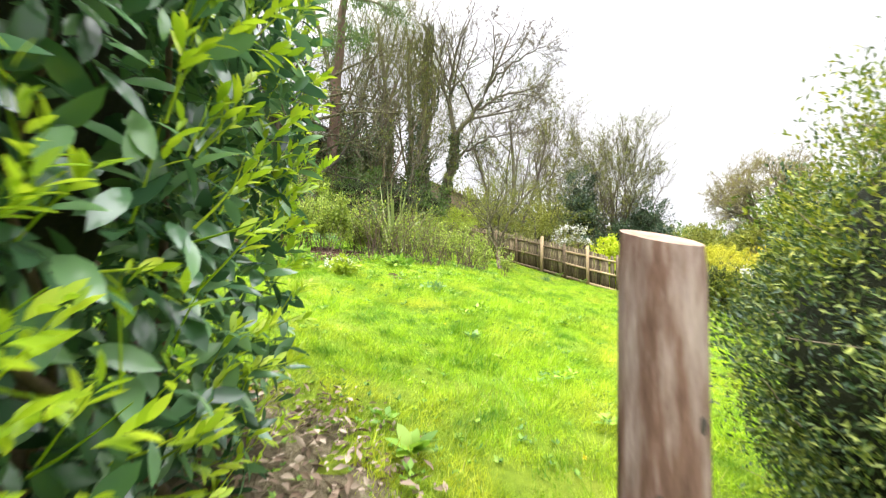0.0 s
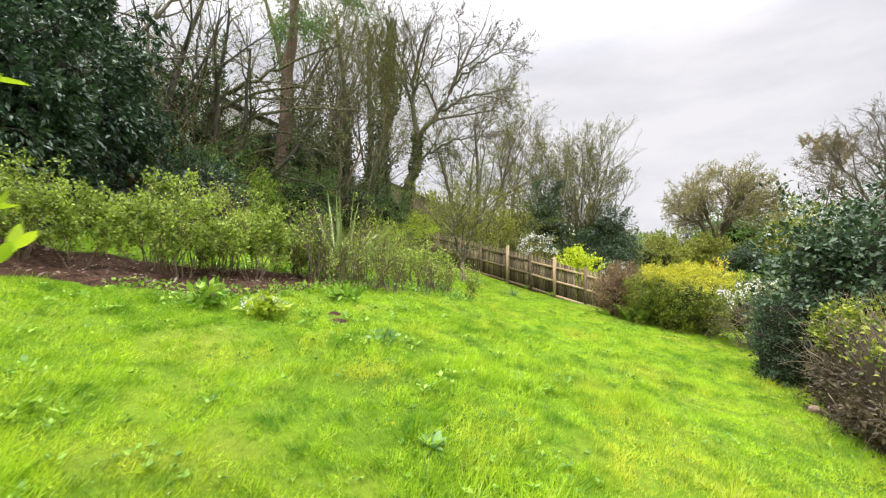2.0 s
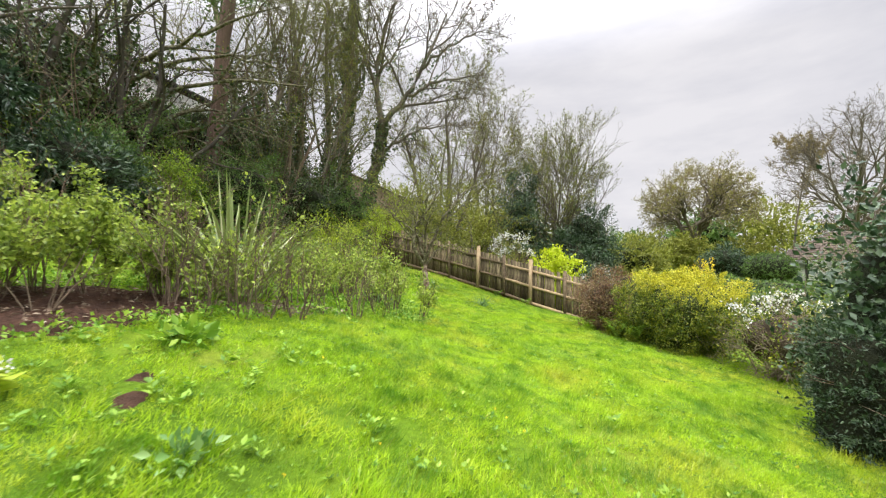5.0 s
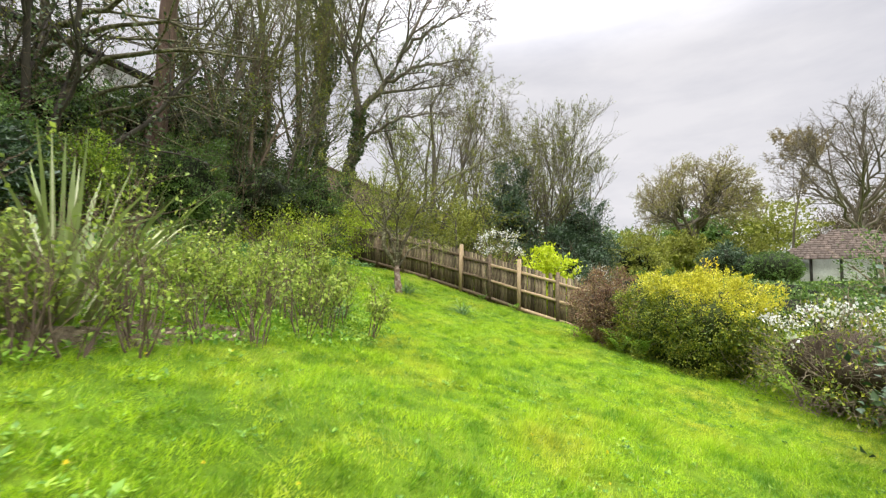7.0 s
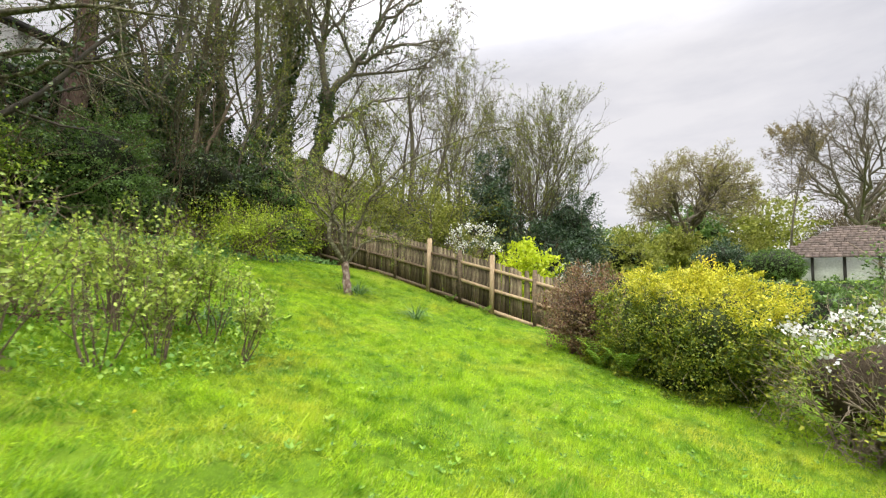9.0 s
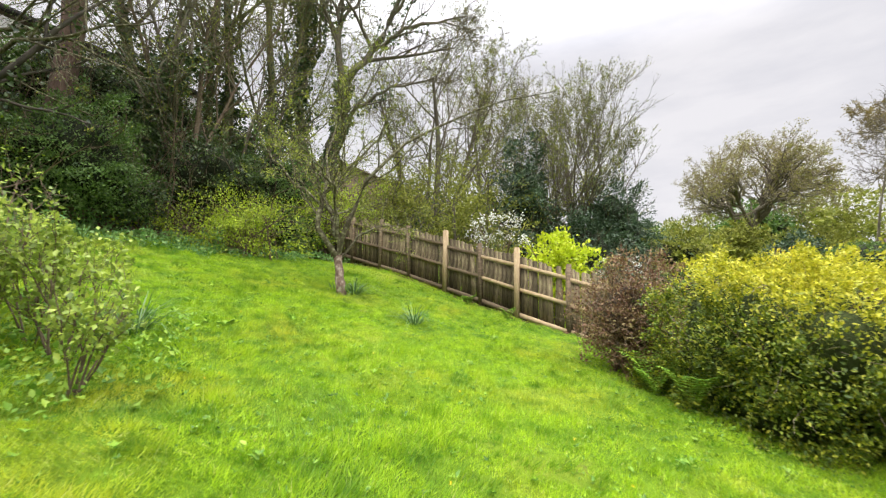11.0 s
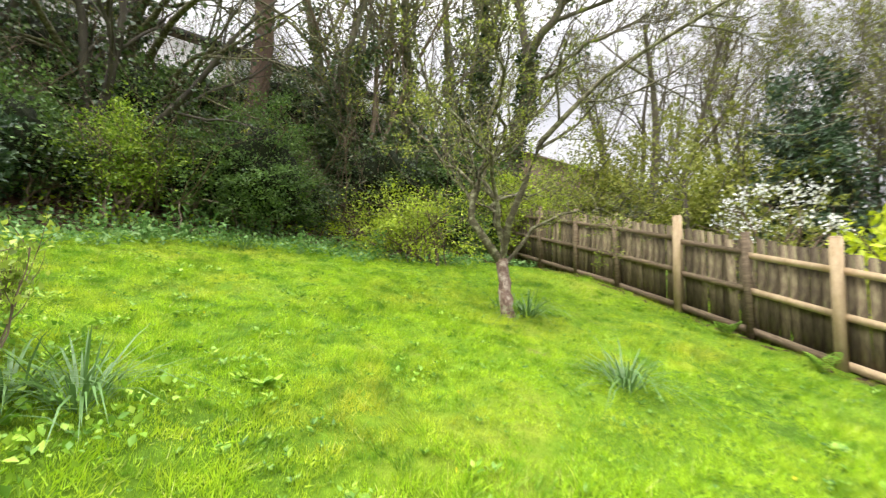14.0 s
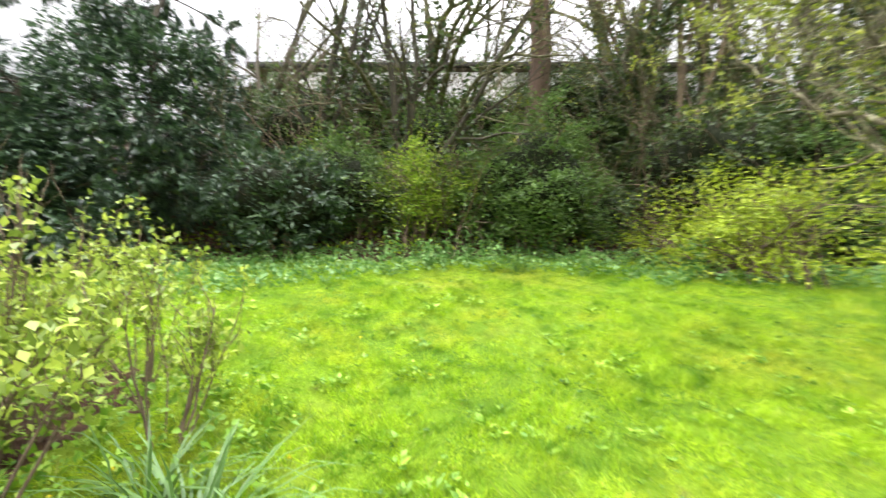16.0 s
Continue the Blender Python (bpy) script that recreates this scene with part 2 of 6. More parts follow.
M["brick"] = rough_material("buff_brick_wall", [(0.3, (0.20, 0.14, 0.11)), (0.7, (0.30, 0.22, 0.17))], 7, 0.95, 0.3, 0.005)
M["pane"] = rough_material("dark_window_pane", [(0.3, (0.02, 0.022, 0.025)), (0.7, (0.04, 0.045, 0.05))], 2, 0.1, 0.0, 0.001, spec=0.6)


def blade_material(name, low, high, gold, straw):
    """Grass blades: fresh green, with gold-green and deep green patches over the lawn."""
    m, nt, out = material(name)
    geo = nt.nodes.new("ShaderNodeNewGeometry")
    fresh = ramp(nt, [(0.0, low), (0.94, high), (1.0, straw)], geo.outputs["Random Per Island"])
    yellow = ramp(nt, [(0.0, [v * 0.75 for v in gold]), (0.9, gold), (1.0, straw)], geo.outputs["Random Per Island"])
    patch = ramp(nt, [(0.48, (0, 0, 0)), (0.68, (1, 1, 1))], noise_tex(nt, 0.8, 5, 0.65))
    deep = ramp(nt, [(0.38, (0.32, 0.48, 0.45)), (0.54, (1, 1, 1))], noise_tex(nt, 3.0, 6, 0.75))
    col = mixed(nt, mixed(nt, fresh, yellow, patch), deep, 1.0, "MULTIPLY")
    p = nt.nodes.new("ShaderNodeBsdfPrincipled")
    p.inputs["Roughness"].default_value, p.inputs["Specular IOR Level"].default_value = 0.5, 0.3
    nt.links.new(col, p.inputs["Base Color"])
    tr = nt.nodes.new("ShaderNodeBsdfTranslucent")
    nt.links.new(col, tr.inputs["Color"])
    mx = nt.nodes.new("ShaderNodeMixShader")
    mx.inputs[0].default_value = 0.38
    nt.links.new(p.outputs[0], mx.inputs[1])
    nt.links.new(tr.outputs[0], mx.inputs[2])
    nt.links.new(mx.outputs[0], out.inputs["Surface"])
    return m


M["blade"] = blade_material("grass_blade", (0.27, 0.46, 0.018), (0.48, 0.65, 0.03), (0.57, 0.61, 0.05), (0.58, 0.58, 0.18))
M["tuft"] = blade_material("tuft_blade", (0.15, 0.30, 0.015), (0.32, 0.50, 0.028), (0.43, 0.53, 0.05), (0.5, 0.52, 0.14))


def grass_material():
    m, nt, out = material("lawn_turf")
    big = ramp(nt, [(0.34, (0.08, 0.16, 0.008)), (0.52, (0.15, 0.26, 0.012)), (0.70, (0.24, 0.29, 0.03))], noise_tex(nt, 0.55, 5, 0.6))
    fine = ramp(nt, [(0.3, (0.50, 0.55, 0.4)), (0.55, (1.0, 1.0, 0.9)), (0.8, (1.2, 1.12, 1.1))], noise_tex(nt, 14, 6, 0.75))
    col = mixed(nt, big, fine, 0.9, "MULTIPLY")
    bare = ramp(nt, [(0.66, (0, 0, 0)), (0.76, (1, 1, 1))], noise_tex(nt, 2.2, 5, 0.7))
    col = mixed(nt, col, (0.17, 0.16, 0.05), bare)
    p = nt.nodes.new("ShaderNodeBsdfPrincipled")
    p.inputs["Roughness"].default_value, p.inputs["Specular IOR Level"].default_value = 0.9, 0.15
    nt.links.new(col, p.inputs["Base Color"])
    bumped(nt, p, noise_tex(nt, 40, 5, 0.8), 0.9, 0.04)
    nt.links.new(p.outputs[0], out.inputs["Surface"])
    return m


M["lawn"] = grass_material()

# ---- the lie of the land ----
FOOT = [(-9.0, -4.0), (-7.6, 4.0), (-6.4, 9.0), (-5.3, 12.3), (-4.3, 15.2), (-3.5, 17.2), (-1.9, 19.0), (-0.2, 21.0), (0.9, 22.6), (3.0, 27.0), (6.0, 36.0)]
BED = [(-5.4, 6.6), (-2.6, 7.1), (-1.1, 8.9), (0.35, 10.9)]


def to_line(x, y, line):
    """Distance to a broken line, positive on its left."""
    x, y = np.asarray(x, float), np.asarray(y, float)
    best = np.full(x.shape, 1e9)
    side = np.ones(x.shape)
    for (ax, ay), (bx, by) in zip(line, line[1:]):
        dx, dy = bx - ax, by - ay
        s = np.clip(((x - ax) * dx + (y - ay) * dy) / (dx * dx + dy * dy), 0, 1)
        d = np.hypot(x - ax - s * dx, y - ay - s * dy)
        near = d < best
        side = np.where(near, np.sign(dx * (y - ay) - dy * (x - ax)), side)
        best = np.minimum(best, d)
    return best * side


def smooth(v):
    v = np.clip(v, 0, 1)
    return v * v * (3 - 2 * v)


def height(x, y):
    x, y = np.asarray(x, float), np.asarray(y, float)
    u, v = np.clip(x, -6, 9), np.clip(y, -1.5, 25)
    z = 0.566 - 0.1343 * u + 0.1156 * v + 0.00406 * u * u - 0.00479 * u * v - 0.00077 * v * v
    for ax, ay, s, k in ((0, 0, 0.9, -0.334), (0, 7.5, 2.2, 0.278), (3.2, 11.2, 2.0, -0.133), (3.2, 20.2, 2.0, 0.35)):
        z = z + k * np.exp(-((u - ax) ** 2 + (v - ay) ** 2) / (2 * s * s))
    d = to_line(x, y, FOOT)
    steep = 4.3 - 2.6 * smooth((y - 18) / 5)
    z = z + np.where(d > 0, steep * smooth(d / 6.5) + 0.04 * np.maximum(d - 5, 0), 0)
    east = np.maximum(x - 9, 0)
    z = z + np.minimum(0.055 * east, 2 + 0.03 * east) * np.where(d > 0, 0, 1)
    return z


def ground_z(x, y):
    return float(height(x, y))


# ---- mesh building ----
def raw_mesh(name, verts, groups, smooth_shade=True):
    """A mesh out of an array of vertices and arrays of faces (each array with one number of corners)."""
    me = bpy.data.meshes.new(name)
    verts = np.asarray(verts, np.float32).reshape(-1, 3)
    groups = [np.asarray(g, np.int32) for g in groups if len(g)]
    me.vertices.add(len(verts))
    me.vertices.foreach_set("co", verts.ravel())
    loops = np.concatenate([g.ravel() for g in groups])
    sizes = np.concatenate([np.full(len(g), g.shape[1], np.int32) for g in groups])
    starts = np.concatenate([[0], np.cumsum(sizes)[:-1]]).astype(np.int32)
    me.loops.add(len(loops))
    me.loops.foreach_set("vertex_index", loops)
    me.polygons.add(len(sizes))
    me.polygons.foreach_set("loop_start", starts)
    if smooth_shade:
        me.polygons.foreach_set("use_smooth", np.ones(len(sizes), bool))
    me.update(calc_edges=True)
    return me


def unit(v):
    return v / np.maximum(np.linalg.norm(v, axis=-1, keepdims=True), 1e-9)


class Geo:
    """Gathers pieces of geometry for one part."""

    def __init__(self):
        self.v, self.tri, self.quad, self.n = [], [], [], 0

    def add(self, verts, tri=None, quad=None):
        verts = np.asarray(verts, float).reshape(-1, 3)
        if tri is not None and len(tri):
            self.tri.append(np.asarray(tri).reshape(-1, 3) + self.n)
        if quad is not None and len(quad):
            self.quad.append(np.asarray(quad).reshape(-1, 4) + self.n)
        self.v.append(verts)
        self.n += len(verts)
        return self

    def tubes(self, paths, radii, sides=5):
        """paths (B, n, 3), radii (B, n)."""
        paths, radii = np.asarray(paths, float), np.asarray(radii, float)
        nb, n, _ = paths.shape
        if nb == 0:
            return self
        tan = unit(np.gradient(paths, axis=1))
        ref = np.where(np.abs(tan[..., 2:3]) > 0.9, np.array([1.0, 0, 0]), np.array([0, 0, 1.0]))
        a = unit(np.cross(tan, ref))
        b = np.cross(tan, a)
        ang = np.arange(sides) * 2 * np.pi / sides
        ring = a[:, :, None] * np.cos(ang)[None, None, :, None] + b[:, :, None] * np.sin(ang)[None, None, :, None]
        v = paths[:, :, None] + ring * radii[:, :, None, None]
        idx = np.arange(nb * n * sides).reshape(nb, n, sides)
        nxt = np.roll(idx, -1, axis=2)
        q = np.stack([idx[:, :-1], nxt[:, :-1], nxt[:, 1:], idx[:, 1:]], -1)
        return self.add(v, quad=q)

    def leaves(self, base, way, up, length, width, fold=0.25):
        """Two-triangle leaves folded along the rib."""
        base, way = np.asarray(base, float), unit(np.asarray(way, float))
        n = len(base)
        if n == 0:
            return self
        side = unit(np.cross(way, up))
        nor = np.cross(side, way)
        length = np.broadcast_to(length, n)[:, None]
        width = np.broadcast_to(width, n)[:, None]
        mid = base + way * length * 0.45 + nor * width * fold
        v = np.stack([base, mid - side * width * 0.5, base + way * length, mid + side * width * 0.5], 1)
        i = np.arange(n)[:, None] * 4
        return self.add(v, tri=np.concatenate([i + [0, 1, 2], i + [0, 2, 3]]))

    def big_leaves(self, base, way, up, length, width, droop=0.2, fold=0.15):
        """Leaves with a bent rib: eight triangles and quads each."""
        base, way = np.asarray(base, float), unit(np.asarray(way, float))
        n = len(base)
        if n == 0:
            return self
        side = unit(np.cross(way, up))
        nor = np.cross(side, way)
        length = np.broadcast_to(length, n)[:, None]
        width = np.broadcast_to(width, n)[:, None]
        rows = []
        for s, w in ((0.0, 0.05), (0.22, 0.72), (0.5, 1.0), (0.78, 0.72), (1.0, 0.04)):
            c = base + way * length * s - nor * length * droop * s * s
            rows += [c - side * width * 0.5 * w + nor * width * fold * w, c, c + side * width * 0.5 * w + nor * width * fold * w]
        v = np.stack(rows, 1)
        i = np.arange(n)[:, None] * 15
        q = []
        for r in range(4):
            for k in range(2):
                a = r * 3 + k
                q.append(i + [a, a + 1, a + 4, a + 3])
        return self.add(v, quad=np.concatenate(q))

    def blades(self, base, way, length, width, bend, rng):
        """Narrow blades of three segments that arch over."""
        base, way = np.asarray(base, float), unit(np.asarray(way, float))
        n = len(base)
        out_dir = way.copy()
        out_dir[:, 2] = 0
        out_dir = unit(out_dir + rng.normal(0, 1e-3, (n, 3)) * [1, 1, 0])
        side = unit(np.cross(out_dir, np.array([0, 0, 1.0])))
        length = np.broadcast_to(length, n)[:, None]
        width = np.broadcast_to(width, n)[:, None]
        bend = np.broadcast_to(bend, n)[:, None]
        rows = []
        for s, w in ((0, 0.8), (0.4, 1.0), (0.75, 0.7), (1.0, 0.08)):
            c = base + way * length * s + out_dir * length * bend * s * s - np.array([0, 0, 1.0]) * length * bend * 0.9 * s ** 3
            rows += [c - side * width * w * 0.5, c + side * width * w * 0.5]
        v = np.stack(rows, 1)
        i = np.arange(n)[:, None] * 8
        return self.add(v, quad=np.concatenate([i + [0, 1, 3, 2], i + [2, 3, 5, 4], i + [4, 5, 7, 6]]))

    def box(self, size, centre=(0, 0, 0), turn=None, taper=0.0):
        sx, sy, sz = [s / 2 for s in size]
        v = np.array([(x * sx, y * sy, z * sz) for z in (-1, 1) for y in (-1, 1) for x in (-1, 1)], float)
        v[4:, :2] *= 1 - taper
        if turn is not None:
            v = v @ np.array(turn).T
        v = v + np.array(centre)
        return self.add(v, quad=[(0, 2, 3, 1), (4, 5, 7, 6), (0, 1, 5, 4), (2, 6, 7, 3), (0, 4, 6, 2), (1, 3, 7, 5)])

    def mesh(self, name, smooth_shade=True):
        tri = np.concatenate(self.tri) if self.tri else np.zeros((0, 3), np.int32)
        quad = np.concatenate(self.quad) if self.quad else np.zeros((0, 4), np.int32)
        return raw_mesh(name, np.concatenate(self.v), [tri, quad], smooth_shade)


JOINED = {"foliage", "twig_mass", "stem_clump", "dark_inner_hull", "branchwork", "ivy", "blossom", "crown", "top_growth", "shoot_growth"}


def part(name, geo, mat, parent=None, label="", smooth_shade=True, at=None):
    me = geo if isinstance(geo, bpy.types.Mesh) else geo.mesh(name, smooth_shade)
    if not me.materials:
        me.materials.append(M[mat] if isinstance(mat, str) else mat)
    ob = new(name, me)
    if parent is not None:
        ob.parent = parent
    if at is not None:
        ob.matrix_basis = at
    if label:
        ob["label"] = label
    if name in JOINED:
        ob["kind"] = "stuff"
    return ob


def thing(name, x, y, z, label, category, group="", kind="", turn=0):
    ob = new(name)
    ob.empty_display_size = 0.2
    ob.matrix_basis = pose(x, y, z, 0, 0, turn)
    return tagged(ob, label, category, group, kind)


def rnd_dirs(rng, n, up=0.0):
    d = rng.normal(0, 1, (n, 3))
    d[:, 2] += up
    return unit(d)


# ---- growing things ----
def grow(rng, starts, ways, lengths, radii, n=6, wander=0.15, rise=0.05, taper=0.35):
    """One generation of branches. Returns paths (B, n, 3) and radii (B, n)."""
    nb = len(starts)
    p, d = np.array(starts, float), unit(np.array(ways, float))
    step = (np.asarray(lengths, float) / (n - 1))[:, None]
    pts = [p.copy()]
    for _ in range(n - 1):
        d = unit(d + rng.normal(0, wander, (nb, 3)) + np.array([0, 0, rise]))
        p = p + d * step
        pts.append(p.copy())
    prof = np.linspace(1, taper, n)[None]
    return np.stack(pts, 1), np.asarray(radii, float)[:, None] * prof


def sprout(rng, paths, radii, per, lo, hi, angle, len_of, shrink):
    """Where the next generation starts: per shoots on each branch, between lo and hi of its length."""
    nb, n, _ = paths.shape
    s = rng.uniform(lo, hi, (nb, per))
    s[:, 0] = hi
    f = s * (n - 1)
    i = np.minimum(f.astype(int), n - 2)
    w = (f - i)[..., None]
    rows = np.arange(nb)[:, None]
    p = paths[rows, i] * (1 - w) + paths[rows, i + 1] * w
    t = unit(paths[rows, i + 1] - paths[rows, i])
    r = radii[rows, i] * shrink
    off = unit(np.cross(t, rng.normal(0, 1, (nb, per, 3))))
    a = np.radians(angle) * rng.uniform(0.6, 1.25, (nb, per, 1))
    d = t * np.cos(a) + off * np.sin(a)
    total = np.linalg.norm(np.diff(paths, axis=1), axis=2).sum(1)
    lens = total[:, None] * len_of * rng.uniform(0.6, 1.2, (nb, per)) * (1.25 - 0.5 * s)
    return p.reshape(-1, 3), d.reshape(-1, 3), lens.ravel(), r.ravel()


def along(rng, paths, n):
    """n random places on branches, with the tangents."""
    b = rng.integers(0, len(paths), n)
    f = rng.uniform(0.05, 1, n) * (paths.shape[1] - 1)
    i = np.minimum(f.astype(int), paths.shape[1] - 2)
    w = (f - i)[:, None]
    return paths[b, i] * (1 - w) + paths[b, i + 1] * w, unit(paths[b, i + 1] - paths[b, i]), b


def tree(name, label, x, y, seed, trunk, generations, bark, leaf=None, leaf_n=0, leaf_size=0.08, ivy=0, ivy_high=0.6, ivy_wide=0.25, ivy_leaf=0.09, group="", turn=0, category="tree", z=None, twig_r=0.006):
    """trunk: list of stems (way, length, radius, wander). generations: (per, lo, hi, angle, length share, radius share, wander, rise)."""
    rng = np.random.default_rng(seed)
    root = thing(name, x, y, ground_z(x, y) - 0.12 if z is None else z, label, category, group, turn=turn)
    g0 = Geo()
    stems, srad = [], []
    for way, length, radius, wander in trunk:
        p, r = grow(rng, [(rng.normal(0, 0.05), rng.normal(0, 0.05), 0)], [way], [length], [radius], 9, wander, 0.04, 0.3)
        r[:, 0] *= 1.35
        stems.append(p)
        srad.append(r)
    paths, radii = np.concatenate(stems), np.concatenate(srad)
    g0.tubes(paths, radii, 9)
    part("trunk", g0, bark, root)
    limbs, twigs = Geo(), Geo()
    levels = [paths]
    for k, (per, lo, hi, angle, share, shrink, wander, rise) in enumerate(generations):
        st, wy, ln, rd = sprout(rng, paths, radii, per, lo, hi, angle, share, shrink)
        rd = np.maximum(rd, twig_r)
        last = k >= 2
        paths, radii = grow(rng, st, wy, ln, rd, 6 if k < 2 else 4, wander, rise, 0.35)
        if k == 0:
            for one, rad in zip(paths, radii):
                part("limb", Geo().tubes([one], [rad], 6), bark, root)
        else:
            (twigs if last else limbs).tubes(paths, radii, 4 if k == 1 else 3)
        levels.append(paths)
    if limbs.n:
        part("branchwork", limbs, bark, root)
    if twigs.n:
        part("twig_mass", twigs, bark, root)
    if leaf and leaf_n:
        c = Geo()
        p, t, _ = along(rng, levels[-1], leaf_n)
        d = rnd_dirs(rng, leaf_n, 0.2)
        ls = leaf_size * rng.uniform(0.6, 1.3, leaf_n)
        c.leaves(p + rng.normal(0, leaf_size * 0.5, p.shape), d, rnd_dirs(rng, leaf_n, 1.2), ls, ls * 0.6)
        part("crown", c, leaf, root)
    if ivy:
        c = Geo()
        p, t, b = along(rng, levels[0], ivy)
        pl, tl, _ = along(rng, levels[1], ivy // 3)
        top = p[:, 2].max() * ivy_high
        p, t = np.concatenate([p, pl]), np.concatenate([t, tl])
        keep = p[:, 2] < top * rng.uniform(0.45, 1.0, len(p))
        p, t = p[keep], t[keep]
        off = unit(np.cross(t, rng.normal(0, 1, p.shape)))
        lump = 0.5 + 1.3 * np.array([noise.noise(Vector(q) * 0.8 + off_q * 0.5) for q, off_q in zip(p, (Vector(v) for v in off))])[:, None]
        p = p + off * (0.06 + rng.uniform(0, 1, (len(p), 1)) ** 0.6 * ivy_wide * np.clip(lump, 0.08, 1.7)) + rng.normal(0, 0.05, p.shape)
        ls = ivy_leaf * rng.uniform(0.6, 1.3, len(p))
        c.leaves(p, unit(off + rng.normal(0, 0.5, p.shape) - [0, 0, 0.5]), unit(off + rng.normal(0, 0.4, p.shape)), ls, ls * 0.9)
        part("ivy", c, "ivy", root, "dark glossy climbing ivy leaves")
    return root


def lumpy(rng, n, freq, amount, pts):
    return 1 + amount * np.array([noise.noise(Vector(q) * freq) for q in pts])


def shrub(name, label, x, y, size, seed, leaf, stem="stem", leaf_n=6000, leaf_size=0.06, slim=0.55, shell=0.35, stems=14, core=0.0, core_mat="core", lump=0.35, freq=1.6,
          droop=0.0, flower=None, flower_n=0, flower_size=0.06, top_leaf=None, twigs=0, category="shrub", group="", turn=0, sink=0.1, box=False, z=None, lift=0.5, outward=0.6, clumps=110, knob=0.11, spray=True, top_from=0.72):
    """A leafy mass on stems. size: half widths and full height."""
    rng = np.random.default_rng(seed)
    a, b, h = size
    root = thing(name, x, y, (ground_z(x, y) if z is None else z) - sink, label, category, group, turn=turn)
    rot = math.radians(turn)

    def place(n, inner):
        d = rnd_dirs(rng, n)
        if box:
            m = np.max(np.abs(d), axis=1, keepdims=True)
            d2 = d / m
            d2 = d2 * 0.85 + d * 0.25
        else:
            d2 = d
        k = (1 - inner * rng.uniform(0, 1, (n, 1)) ** 1.5) * lumpy(rng, n, freq, lump, d2 * np.array([a, b, h / 2]) + seed)[:, None]
        p = d2 * np.array([a, b, h / 2]) * k + np.array([0, 0, h / 2])
        if n > 900:
            # most leaves sit in uneven clumps, so that the outline has knobs and gaps
            kk = clumps
            own = rng.integers(0, kk, n)
            cen = p[:kk] * rng.uniform(0.86, 1.10, (kk, 1)) + np.array([0, 0, h / 2]) * 0.0
            spread_of = rng.uniform(0.6, 1.3, (kk, 1)) * knob * (a + b + h / 2) / 3
            free = rng.uniform(0, 1, n) < 0.3
            if box and spray != "up" or not spray:
                q = cen[own] + rng.normal(0, 1, (n, 3)) * spread_of[own] * [1, 1, 0.75]
            else:
                # leaves string along flat sprays that reach out of the mass
                lie = 0.45 if spray == "up" else 1.0
                axis = unit(unit(cen - np.array([0, 0, h / 2])) * lie + np.array([0, 0, 1 - lie]) * 1.6 + rng.normal(0, 0.45, (kk, 3)) + np.array([0, 0, 0.15 - droop * 0.7]))
                t = rng.normal(0, 1, (n, 1))
                q = cen[own] + axis[own] * t * spread_of[own] * 1.5 + rng.normal(0, 1, (n, 3)) * spread_of[own] * [0.62, 0.62, 0.3] - np.array([0, 0, 0.22]) * t * t * spread_of[own]
            p = np.where(free[:, None], p, q)
        return p, unit((p - np.array([0, 0, h / 2])) / np.array([a, b, h / 2]) ** 2)

    gs = Geo()
    tips, _ = place(stems, 0.5)
    tips[:, 2] = np.maximum(tips[:, 2], h * 0.35)
    foot = rng.normal(0, 1, (stems, 3)) * [a * 0.22, b * 0.22, 0]
    foot[:, 2] = -0.05
    s = np.linspace(0, 1, 6)[None, :, None]
    bow = (tips - foot) * [0.35, 0.35, 0]
    pth = foot[:, None] * (1 - s) + tips[:, None] * s - bow[:, None] * np.sin(s * np.pi) * 0.6 + rng.normal(0, 0.02, (stems, 6, 3)) * h
    pth[:, 0] = foot
    rad = np.linspace(1, 0.3, 6)[None] * (0.008 + 0.010 * h) * rng.uniform(0.6, 1.3, (stems, 1))
    gs.tubes(pth, rad, 5)
    st, wy, ln, rd = sprout(rng, pth, rad, 5, 0.35, 0.95, 45, 0.4, 0.6)
    p2, r2 = grow(rng, st, wy, ln, np.maximum(rd, 0.003), 5, 0.2, 0.1)
    gs.tubes(p2, r2, 3)
    part("stem_clump", gs, stem, root)
    if twigs:
        gt = Geo()
        p, o = place(twigs, 0.3)
        d = unit(o + rng.normal(0, 0.6, p.shape) + [0, 0, 0.4])
        pt, rt = grow(rng, p - d * 0.2, d, rng.uniform(0.15, 0.5, twigs), np.full(twigs, 0.004), 4, 0.25, 0.1)
        gt.tubes(pt, rt, 3)
        part("twig_mass", gt, "stem_pale", root)
    gc = Geo()
    p, o = place(leaf_n, shell)
    keep = p[:, 2] > h * 0.02
    p, o = p[keep], o[keep]
    d = unit(o * outward + rng.normal(0, 0.7, p.shape) + np.array([0, 0, 0.3 - droop]))
    ls = leaf_size * rng.uniform(0.6, 1.35, len(p))
    up = unit(o * 0.6 + rng.normal(0, 0.5, p.shape) + [0, 0, lift])
    if top_leaf:
        hi = (p[:, 2] > h * top_from + rng.normal(0, 0.06, len(p)) * h)
        gtop = Geo().leaves(p[hi], d[hi], up[hi], ls[hi], ls[hi] * slim)
        part("top_growth", gtop, top_leaf, root)
        p, d, up, ls = p[~hi], d[~hi], up[~hi], ls[~hi]
    gc.leaves(p, d, up, ls, ls * slim)
    part("crown", gc, leaf, root)
